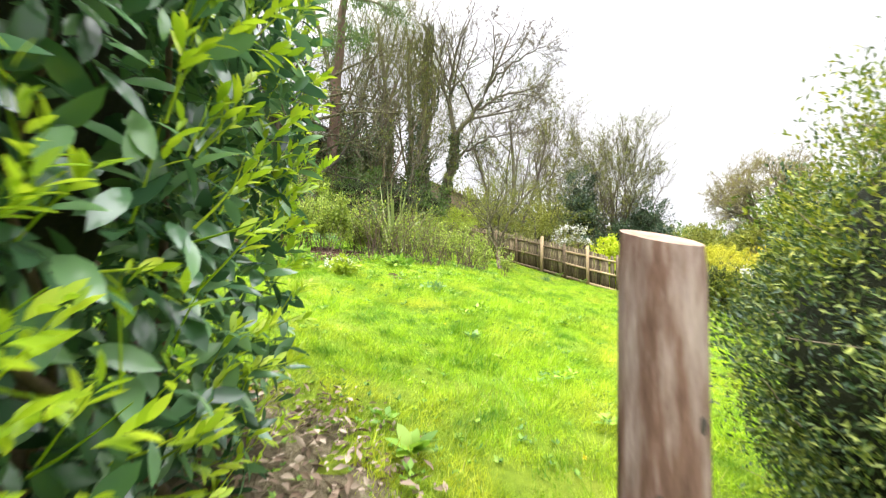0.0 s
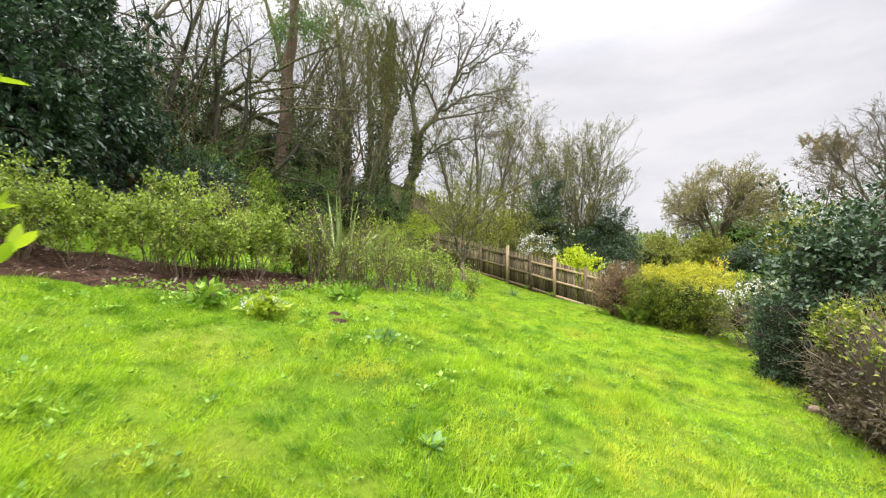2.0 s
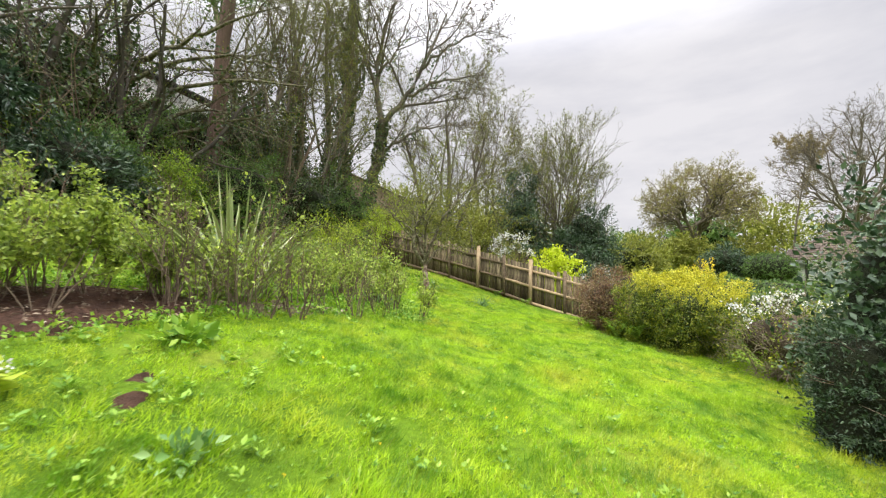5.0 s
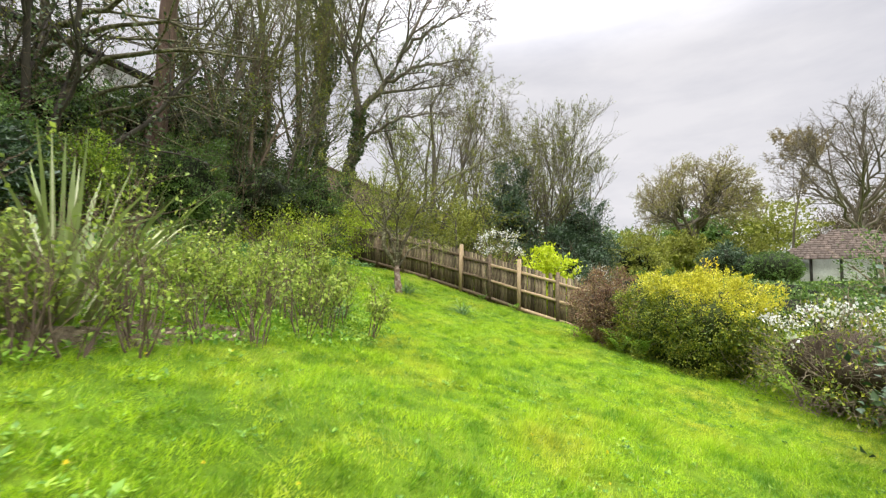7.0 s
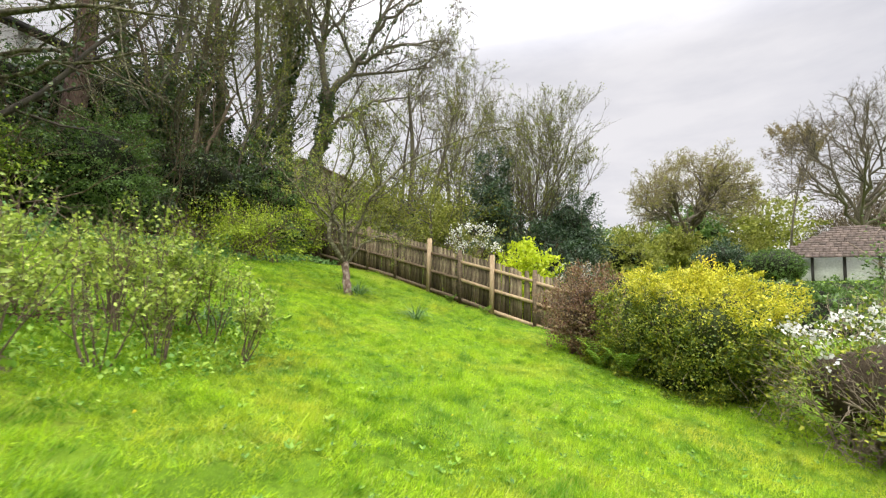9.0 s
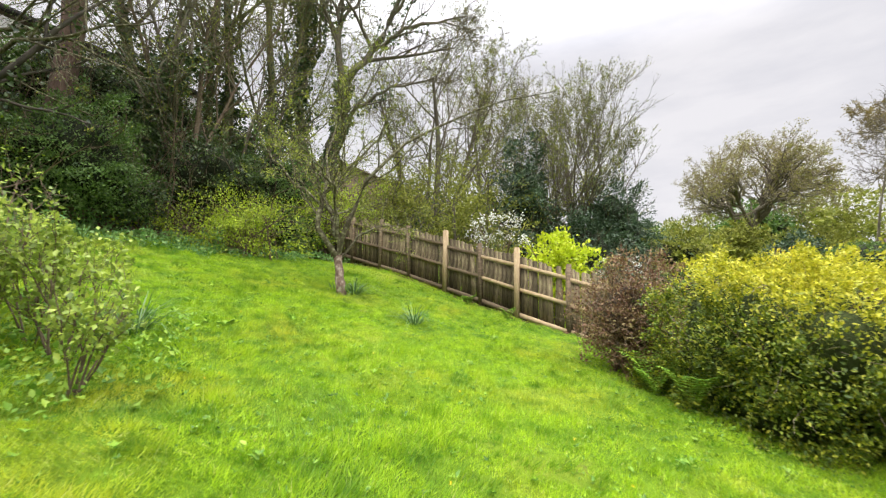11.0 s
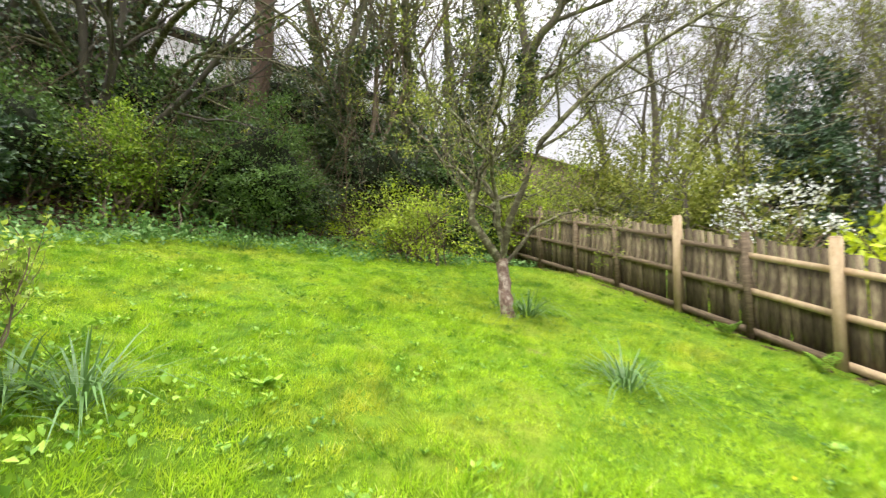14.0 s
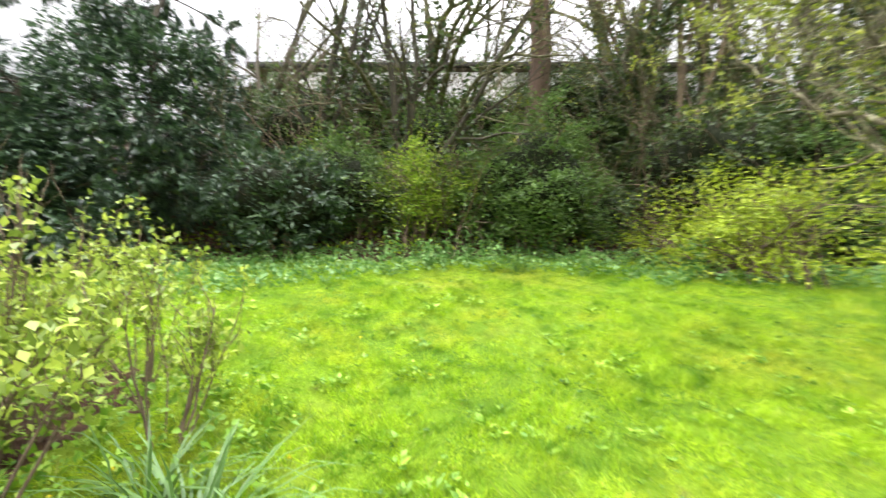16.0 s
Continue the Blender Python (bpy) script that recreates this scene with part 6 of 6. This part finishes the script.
# ---- neighbouring gardens and distance ----
def dome_tree(name, x, y, z, seed, trunk_top, centre, half, label, n=44, low=-0.12, bark="bark", twig="stem_pale", twig_r=0.013, leaf="oak_bud", leaf_n=22000, radius=0.36, per=(10, 8)):
    """A wide domed crown: limbs fan out and fork on their way to the dome, and fine twigs clothe its outside."""
    rng = np.random.default_rng(seed)
    root = thing(name, x, y, z, label, "tree")
    s = np.linspace(0, 1, 8)[:, None]
    tr = np.array(trunk_top) * s + np.sin(s * np.pi) * np.array([0.25, -0.2, 0]) + rng.normal(0, 0.03, (8, 3))
    part("trunk", Geo().tubes([tr], [np.linspace(radius, radius * 0.7, 8)], 9), bark, root)
    i = np.arange(n)
    vz = low + (1 - low) * (i + 0.5) / n
    az = i * 2.39996 + rng.normal(0, 0.2, n)
    rr = np.sqrt(np.clip(1 - vz * vz, 0, 1))
    v = np.stack([rr * np.cos(az), rr * np.sin(az), vz], -1)
    tips = np.array(centre) + v * np.array(half) * rng.uniform(0.8, 0.98, (n, 1))
    t = np.linspace(0, 1, 9)[None, :, None]

    def bows(a, b, lift, rough):
        return a[:, None] * (1 - t) + b[:, None] * t + np.array([0, 0, 1.0]) * np.sin(t * np.pi) * lift + rng.normal(0, rough, (len(a), 9, 3)) * np.sin(t * np.pi)

    k = 9
    heads = tips[rng.permutation(n)[:k]]
    start = np.repeat(tr[-1][None], k, 0)
    start[::2] = tr[5]
    main = bows(start, start + (heads - start) * 0.8, 0.07 * half[2], 0.2)
    own = np.argmin(np.linalg.norm(tips[:, None] - heads[None], axis=2), 1)
    fork = main[own, rng.integers(3, 7, n)]
    side = bows(fork, tips, 0.05 * half[2], 0.14)
    lim = np.concatenate([main, side])
    rad = np.concatenate([np.linspace(radius * 0.5, 0.05, 9)[None] * rng.uniform(0.8, 1.1, (k, 1)), np.linspace(radius * 0.24, 0.025, 9)[None] * rng.uniform(0.7, 1.1, (n, 1))])
    for one, r in zip(lim, rad):
        part("limb", Geo().tubes([one], [r], 6), bark, root)
    a, w, ln, rd = sprout(rng, lim, rad, per[0], 0.4, 0.98, 44, 0.36, 0.5)
    p, r = grow(rng, a, w, ln, np.maximum(rd, twig_r * 1.4), 5, 0.14, 0.05)
    a, w, ln, rd = sprout(rng, p, r, per[1], 0.2, 1.0, 42, 0.5, 0.6)
    p2, r2 = grow(rng, a, w, ln, np.maximum(rd, twig_r), 4, 0.18, 0.03)
    a, w, ln, rd = sprout(rng, p2, r2, 3, 0.3, 1.0, 38, 0.55, 0.8)
    p3, r3 = grow(rng, a, w, ln, np.maximum(rd, twig_r * 0.8), 3, 0.18, 0.02)
    part("branchwork", Geo().tubes(p, r, 4), bark, root)
    part("twig_mass", Geo().tubes(p2, r2, 3).tubes(p3, r3, 3), twig, root)
    if leaf_n:
        q, _, _ = along(rng, p3, leaf_n)
        ls = 0.12 * rng.uniform(0.5, 1.3, leaf_n)
        part("crown", Geo().leaves(q + rng.normal(0, 0.06, q.shape), rnd_dirs(rng, leaf_n), rnd_dirs(rng, leaf_n, 1), ls, ls * 0.5), leaf, root)


dome_tree("oak_tree", 26.7, 36.3, 2.6, 501, (0.9, -0.6, 3.2), (1.0, -0.9, 4.7), (4.9, 4.9, 4.7), "wide domed oak with fine brown twigs and first leaves", low=-0.05)
dome_tree("spreading_tree", 38.8, 31.9, 3.0, 505, (0.0, 0.0, 4.2), (0.4, 0.0, 7.6), (5.6, 5.6, 6.2), "big bare spreading tree beyond the bungalow", n=48, low=-0.35, twig="bark", twig_r=0.012, leaf="bud", leaf_n=1500, radius=0.27, per=(8, 6))
shrub("leafy_tree", "soft green leafing tree below the oak", 24.6, 33.4, (2.4, 2.2, 3.2), 502, "moss", "bark", leaf_n=11000, leaf_size=0.2, shell=0.85, lump=0.5, freq=0.5, category="tree", z=2.4)
shrub("leafy_tree", "soft olive-green leafing tree", 29.5, 33.0, (2.2, 2.0, 3.4), 503, "moss", "bark", leaf_n=9000, leaf_size=0.2, shell=0.85, lump=0.5, freq=0.5, category="tree", z=2.2)
shrub("dark_bush", "dark evergreen bush beside the oak", 24.2, 35.0, (1.2, 1.2, 2.6), 504, "dark", leaf_n=6000, leaf_size=0.16, shell=0.4, core=0.75, category="bush", z=2.5)
tree("slim_tree", "slim budding tree beyond the bungalow", 40.3, 38.4, 506, [((0.0, 0, 1), 9, 0.11, 0.05)], UP, "bark", "bud", 6000, 0.16, z=4.5, twig_r=0.014)
shrub("topiary_dome", "clipped evergreen dome beside the bungalow", 24.6, 26.0, (1.4, 1.4, 2.0), 507, "mid", leaf_n=14000, leaf_size=0.08, shell=0.12, core=0.93, lump=0.05, category="bush", z=1.9, clumps=400, knob=0.03)
shrub("dark_bush", "dark evergreen bush beside the dome", 23.6, 28.3, (1.6, 1.3, 2.5), 508, "dark", leaf_n=8000, leaf_size=0.13, shell=0.4, core=0.75, category="bush", z=1.9)
for k, (hx, hy, ha, hb, hh, hz, mat) in enumerate(((13.5, 20.5, 3.6, 0.8, 1.6, 0.9, "mid"), (18.0, 20.6, 3.4, 0.9, 1.25, 0.95, "mid"), (14.6, 14.8, 3.2, 1.0, 1.35, 0.6, "mid"), (20.5, 24.6, 3.6, 0.8, 1.0, 1.2, "dark"), (23.0, 21.5, 3.4, 0.8, 1.1, 1.1, "mid"), (12.0, 8.5, 3.0, 1.2, 1.3, 0.5, "mid"), (30.0, 21.0, 3.2, 1.4, 1.8, 1.3, "mid"))):
    shrub("garden_hedge", "low green hedge in the neighbouring garden", hx, hy, (ha, hb, hh), 520 + k, mat, leaf_n=9000, leaf_size=0.12, shell=0.35, core=0.8, lump=0.3, category="hedge", z=hz, turn=-38, clumps=180, knob=0.06)
shrub("yellow_bush", "small bright yellow-flowered bush in the neighbouring garden", 15.7, 21.0, (0.5, 0.5, 1.95), 530, "yellow", leaf_n=1500, leaf_size=0.08, shell=0.7, category="bush", z=1.15)
shrub("wispy_shrub", "tall wispy grey-green shrub behind the blossom", 12.4, 12.0, (1.1, 1.0, 2.9), 532, "mid", "stem_pale", leaf_n=4500, leaf_size=0.07, shell=0.85, lump=0.5, twigs=260, stems=26, category="shrub")
shrub("cascade_bush", "arching grey-green shrub beside the white flowers", 10.9, 10.4, (1.4, 1.4, 1.8), 531, "mid", "stem_pale", leaf_n=7000, leaf_size=0.08, shell=0.6, core=0.5, twigs=300, droop=0.4, category="bush", z=0.5)
rng_far = np.random.default_rng(60)
far_kinds = [
    shrub("far_tree", "distant olive-green tree on the hillside", 52, 52, (5, 5, 9), 541, "moss", "bark", leaf_n=5000, leaf_size=0.45, shell=0.8, lump=0.4, freq=0.25, category="tree", group="distant trees", z=4.0),
    shrub("far_tree", "distant brown bare-twigged tree on the hillside", 58, 45, (5, 5, 9), 542, "brown", "bark", leaf_n=5000, leaf_size=0.4, slim=0.2, shell=0.8, lump=0.4, freq=0.25, category="tree", group="distant trees", z=4.0),
    shrub("far_tree", "distant dark evergreen tree on the hillside", 46, 56, (4, 4, 8), 543, "mid", "bark", leaf_n=5000, leaf_size=0.45, shell=0.6, core=0.6, lump=0.4, freq=0.25, category="tree", group="distant trees", z=4.0)]
for k in range(46):
    a = math.radians(rng_far.uniform(-28, 78))
    r = rng_far.uniform(48, 100)
    s = rng_far.uniform(0.7, 1.25)
    fx, fy = 2 + r * math.sin(a), 6 + r * math.cos(a)
    if math.degrees(a) < 12:
        continue
    ob = copy_thing(far_kinds[k % 3], pose(fx, fy, ground_z(fx, fy) - 0.5, 0, 0, rng_far.uniform(0, 360)))
    ob.scale = (s, s, s)
for k in range(14):
    fx, fy = rng_far.uniform(-8, 14), rng_far.uniform(46, 60)
    copy_thing(far_kinds[(0, 1, 0)[k % 3]], pose(fx, fy, ground_z(fx, fy) - 2.5, 0, 0, rng_far.uniform(0, 360)))
# trees behind the start that close the garden
for k, (fx, fy) in enumerate(((-6, -6), (-2, -8), (3, -7), (8, -5), (12, -1))):
    shrub("garden_bush", "green garden bush behind the entrance", fx, fy, (2.2, 2.0, 3.6), 560 + k, "mid", leaf_n=4000, leaf_size=0.16, core=0.75, category="bush")


# ---- woodland floor and thicket ----
def stuff(name, label, category, geo, mat):
    ob = part(name, geo, mat)
    return tagged(ob, label, category, kind="stuff")


rng_s = np.random.default_rng(90)
n = 60000
sx, sy = rng_s.uniform(-11, 3, n), rng_s.uniform(2, 28, n)
dd = to_line(sx, sy, FOOT)
keep = (dd > -0.25 + 0.5 * rng_s.uniform(0, 1, n)) & (dd < 7)
sx, sy, dd = sx[keep], sy[keep], dd[keep]
p = np.stack([sx, sy, height(sx, sy) + 0.02 + rng_s.uniform(0, 1, len(sx)) ** 2 * 0.28], -1)
kind = rng_s.uniform(0, 1, len(sx))
for lo, hi, mat, name, label in ((0, 0.55, "ivy", "bank_ivy", "carpet of dark ivy over the bank"), (0.55, 0.8, "spray", "bank_seedlings", "fresh green seedlings over the bank"), (0.8, 1.0, "litter", "leaf_litter", "brown dead leaves lying on the bank")):
    k = (kind >= lo) & (kind < hi)
    m = int(k.sum())
    q = p[k].copy()
    if mat == "litter":
        q[:, 2] = height(q[:, 0], q[:, 1]) + 0.04
    ls = 0.09 * rng_s.uniform(0.6, 1.4, m)
    stuff(name, label, "undergrowth", Geo().leaves(q, rnd_dirs(rng_s, m, 0.3), rnd_dirs(rng_s, m, 1.6), ls, ls * 0.75), mat)

m = 620
sx, sy = rng_s.uniform(-10, 2.5, m * 6), rng_s.uniform(8, 27, m * 6)
dd = to_line(sx, sy, FOOT)
k = (dd > 0.7) & (dd < 6.5)
sx, sy = sx[k][:m], sy[k][:m]
m = len(sx)
st = np.stack([sx, sy, height(sx, sy) - 0.05], -1)
wy = rnd_dirs(rng_s, m, 3.0)
pt, rt = grow(rng_s, st, wy, rng_s.uniform(1.2, 4.2, m), rng_s.uniform(0.008, 0.022, m), 7, 0.14, 0.02)
g = Geo().tubes(pt, rt, 4)
a, d, ln, rd = sprout(rng_s, pt, rt, 7, 0.25, 0.97, 45, 0.4, 0.6)
p2, r2 = grow(rng_s, a, d, ln, np.maximum(rd, 0.004), 5, 0.2, 0.02)
g.tubes(p2, r2, 3)
stuff("thicket", "tangle of thin bare brown stems and twigs on the bank", "undergrowth", g, "stem")
q, t, _ = along(rng_s, p2, 16000)
ls = 0.06 * rng_s.uniform(0.5, 1.4, 16000)
stuff("thicket_leaves", "scattered small spring leaves on the thicket", "undergrowth", Geo().leaves(q + rng_s.normal(0, 0.05, q.shape), rnd_dirs(rng_s, 16000, 0.2), rnd_dirs(rng_s, 16000, 1.2), ls, ls * 0.6), "mid")

# nettles and ground cover along the foot of the bank
n = 46000
sx, sy = rng_s.uniform(-7.5, 4.2, n), rng_s.uniform(10.5, 23, n)
dd = to_line(sx, sy, FOOT) + wob(sx, sy, 0.9, 0.7)
lim = -1.5 - 0.9 * smooth((14.5 - sy) / 3)
keep = (dd < 0.4) & (dd > lim) & (rng_s.uniform(0, 1, n) < 0.85)
sx, sy = sx[keep], sy[keep]
hh = 0.10 + 0.16 * np.clip(0.5 + wob(sx, sy, 1.1, 1.0), 0, 1)
p = np.stack([sx, sy, surface(sx, sy) + hh * rng_s.uniform(0.15, 1, len(sx))], -1)
ls = 0.075 * rng_s.uniform(0.6, 1.4, len(sx))
stuff("ground_cover", "low nettles and ground cover along the foot of the bank", "undergrowth", Geo().leaves(p, rnd_dirs(rng_s, len(sx), 0.2), rnd_dirs(rng_s, len(sx), 2.2), ls, ls * 0.65), "nettle")
for k in range(26):
    tx, ty = rng_s.uniform(-4.2, 0.8), rng_s.uniform(13, 19.5)
    d0 = float(to_line(np.array([tx]), np.array([ty]), FOOT)[0])
    if -1.6 < d0 < 0.2:
        g, gl = Geo(), Geo()
        hgt = rng_s.uniform(0.4, 0.75)
        pt, rt = grow(rng_s, np.zeros((3, 3)), rnd_dirs(rng_s, 3, 3), np.full(3, hgt), np.full(3, 0.005), 5, 0.08, 0.1)
        root = thing("tall_weed", tx, ty, ground_z(tx, ty), "tall leafy weed with pale flower heads at the bank foot", "plant", "tall weeds")
        part("stem", g.tubes(pt, rt, 4), "nettle", root)
        q, t, _ = along(rng_s, pt, 60)
        part("foliage", gl.leaves(q, rnd_dirs(rng_s, 60, 0), rnd_dirs(rng_s, 60, 1.5), 0.10, 0.055), "nettle", root)

# ---- lawn grass ----
WALKED = [(0, 1), (1.5, 5), (3.6, 8), (3.5, 11), (1.0, 13.5)]


def slivers(base, way, length, width, rng):
    """Fine grass: one narrow triangle a blade."""
    n = len(base)
    side = unit(np.cross(way, rng.normal(0, 1, (n, 3)))) * np.broadcast_to(width, n)[:, None] * 0.5
    v = np.stack([base - side, base + side, base + unit(way) * np.broadcast_to(length, n)[:, None]], 1)
    return Geo().add(v, tri=np.arange(n * 3).reshape(n, 3))


def open_turf(x, y, edge):
    """Where grass grows: off the beds, the bank and the bare patches."""
    return (to_line(x, y, FOOT) < -0.4) & (in_mulch(x, y) < -0.03) & (np.hypot((x + 0.75) / 0.8, (y - 1.3) / 1.2) > 0.72 + edge) & (np.hypot((x + 0.68 + 0.3 * (y - 5.95)) / 0.8, (y - 5.95) / 2.2) > 0.13) & (np.hypot(x + 0.45, y - 11.0) > 0.6) & (in_stems(x, y) < 0.1 + edge)


n = 1600000
sx, sy = rng_s.uniform(-5.5, 8.2, n), rng_s.uniform(0.2, 21, n)
near = np.abs(to_line(sx, sy, WALKED))
keep = rng_s.uniform(0, 1, n) < np.clip(1.15 - near / 6.0, 0.2, 1)
sx, sy = sx[keep], sy[keep]
keep = open_turf(sx, sy, 0.1 * rng_s.normal(0, 1, len(sx)))
sx, sy = sx[keep], sy[keep]
m = len(sx)
clump = np.clip(0.45 + wob(sx, sy, 0.9, 0.8) + wob(sx, sy, 3.4, 0.9) + wob(sx, sy, 8.0, 0.8), 0, 1.7)
bl = (0.027 + 0.06 * clump ** 1.6) * rng_s.uniform(0.6, 1.45, m)
p = np.stack([sx, sy, surface(sx, sy) - 0.006], -1)
lean = rnd_dirs(rng_s, m, 1.2)
lean[:, 2] = np.abs(lean[:, 2]) + 0.2
lean[:, 0] += 0.35
stuff("lawn_grass", "rough bright green spring grass of the lawn", "grass", slivers(p, lean, bl, 0.005 + 0.004 * rng_s.uniform(0, 1, m), rng_s), "blade")

n = 36000
tx, ty = rng_s.uniform(-5, 8, n), rng_s.uniform(0.6, 20, n)
near = np.abs(to_line(tx, ty, WALKED))
ok = open_turf(tx, ty, 0.1) & (wob(tx, ty, 1.3, 1.0) + wob(tx, ty, 0.45, 0.8) + wob(tx, ty, 4.0, 0.8) > 0.12) & (near < 5.5)
tx, ty = tx[ok], ty[ok]
k, per = len(tx), 15
lie = np.repeat(unit(np.stack([wob(tx, ty, 0.7, 2.0), wob(ty, tx, 0.7, 2.0), np.zeros(k)], -1)) * 0.8, per, 0)
base = np.repeat(np.stack([tx, ty, surface(tx, ty) - 0.01], -1), per, 0) + rng_s.normal(0, 0.03, (k * per, 3)) * [1, 1, 0]
way = unit(lie + rng_s.normal(0, 0.4, (k * per, 3)) * [1, 1, 0] + [0, 0, 0.9])
tl = np.repeat(rng_s.uniform(0.05, 0.12, k), per) * rng_s.uniform(0.6, 1.2, k * per)
stuff("grass_tufts", "longer leaning tufts of grass in the lawn", "grass", slivers(base, way, tl, 0.0062, rng_s), "tuft")

# weeds among the grass: clover, dandelion leaves, dead blades
n = 22000
wx, wy_ = rng_s.uniform(-3.5, 7.5, n), rng_s.uniform(0.8, 18.5, n)
ok = (to_line(wx, wy_, FOOT) < -0.6) & (in_mulch(wx, wy_) < 0) & (wob(wx, wy_, 0.8, 1.0) + rng_s.uniform(-0.5, 0.5, n) > -0.02)
wx, wy_ = wx[ok], wy_[ok]
k = len(wx)
per = 6
ang = rng_s.uniform(0, 2 * np.pi, k * per)
base = np.repeat(np.stack([wx, wy_, surface(wx, wy_) + 0.02], -1), per, 0)
size = np.repeat(0.016 + 0.03 * rng_s.uniform(0, 1, k) ** 3, per) * rng_s.uniform(0.6, 1.3, k * per)
way = np.stack([np.cos(ang), np.sin(ang), rng_s.uniform(0.15, 0.9, k * per)], -1)
stuff("lawn_weeds", "small clover and dandelion rosettes in the grass", "weeds", Geo().leaves(base, way, np.array([0, 0, 1.0]) + rng_s.normal(0, 0.2, (k * per, 3)), size, size * 0.5, 0.12), "clover")
# broad-leaved rosettes in patches, thickest where the bed meets the lawn
n = 15000
wx, wy_ = rng_s.uniform(-3.5, 7, n), rng_s.uniform(1.0, 16, n)
rich = 0.5 * np.exp(-((wx + 0.5) ** 2 / 1.6 + (wy_ - 6.9) ** 2 / 2.2)) + 0.25 * np.exp(-((wx - 0.6) ** 2 / 2.5 + (wy_ - 12.9) ** 2 / 3))
ok = (wob(wx, wy_, 0.9, 0.7) + wob(wx, wy_, 3.0, 1.2) - 0.07 * wx + rich + rng_s.uniform(-0.12, 0.12, n) > 0.56) & open_turf(wx, wy_, 0.12)
wx, wy_ = wx[ok], wy_[ok]
k, per = len(wx), 8
ang = rng_s.uniform(0, 2 * np.pi, k * per)
base = np.repeat(np.stack([wx, wy_, surface(wx, wy_) + 0.02], -1), per, 0) + np.stack([np.cos(ang) * 0.015, np.sin(ang) * 0.015, rng_s.uniform(0, 0.045, k * per)], -1)
ls = np.repeat(rng_s.uniform(0.025, 0.065, k), per) * rng_s.uniform(0.6, 1.2, k * per)
way = np.stack([np.cos(ang), np.sin(ang), rng_s.uniform(0.05, 0.9, k * per)], -1)
stuff("broad_weeds", "patches of broad-leaved weeds in the lawn", "weeds", Geo().leaves(base, way, np.array([0, 0, 1.0]) + rng_s.normal(0, 0.25, (k * per, 3)), ls, ls * 0.55, 0.14), "weed")
# leafy weeds where the bed runs out into the grass
n = 22000
wx, wy_ = rng_s.uniform(-3, 1.9, n), rng_s.uniform(5.2, 12.8, n)
d_bed = np.abs(to_line(wx, wy_, BED))
ok = (d_bed < 1.3 + wob(wx, wy_, 1.2, 0.8)) & (in_mulch(wx, wy_) < 0.1) & (in_stems(wx, wy_) < 0.15)
wx, wy_ = wx[ok], wy_[ok]
k = len(wx)
ls = 0.046 * rng_s.uniform(0.5, 1.5, k)
stuff("bed_weeds", "low leafy weeds under the shrubs", "weeds", Geo().leaves(np.stack([wx, wy_, surface(wx, wy_) + rng_s.uniform(0.01, 0.13, k)], -1), rnd_dirs(rng_s, k, 0.3), rnd_dirs(rng_s, k, 2), ls, ls * 0.65), "weed")
# bark chips and dead leaves on bare soil
n = 9000
wx, wy_ = rng_s.uniform(-6.5, 0.3, n), rng_s.uniform(0.2, 9.2, n)
ok = (in_mulch(wx, wy_) > 0.0) | (in_stems(wx, wy_) > 0.0) | (np.hypot((wx + 0.75) / 0.8, (wy_ - 1.3) / 1.2) < 0.85)
wx, wy_ = wx[ok], wy_[ok]
k = len(wx)
ls = 0.05 * rng_s.uniform(0.4, 1.5, k)
stuff("mulch_chips", "loose bark chips and dead leaves on the soil", "mulch", Geo().leaves(np.stack([wx, wy_, surface(wx, wy_) + 0.05 + rng_s.uniform(0, 0.02, k)], -1), rnd_dirs(rng_s, k, 0.0) * [1, 1, 0.3], rnd_dirs(rng_s, k, 2.5), ls, ls * 0.5), "litter")
n = 5200
wx, wy_ = rng_s.uniform(-1.9, 0.2, n), rng_s.uniform(0.0, 2.8, n)
ok = np.hypot((wx + 0.75) / 0.8, (wy_ - 1.3) / 1.2) < 0.86 + 0.12 * rng_s.normal(0, 1, n)
wx, wy_ = wx[ok], wy_[ok]
k = len(wx)
ls = 0.055 * rng_s.uniform(0.4, 1.4, k)
stuff("leaf_litter", "pale dead leaves and straw under the laurel", "litter", Geo().leaves(np.stack([wx, wy_, surface(wx, wy_) + rng_s.uniform(0.015, 0.05, k)], -1), rnd_dirs(rng_s, k, 0.0) * [1, 1, 0.35], rnd_dirs(rng_s, k, 2.0), ls, ls * 0.38), "litter")
n = 60
wx, wy_ = rng_s.uniform(-1, 5, n), rng_s.uniform(2.0, 14, n)
fl = Geo()
for _ in range(9):
    fl.leaves(np.stack([wx, wy_, surface(wx, wy_) + 0.06], -1), rnd_dirs(rng_s, n, 0.2), rnd_dirs(rng_s, n, 2), 0.014, 0.008)
stuff("dandelions", "tiny yellow flowers dotted over the lawn", "flowers", fl, "yellow")
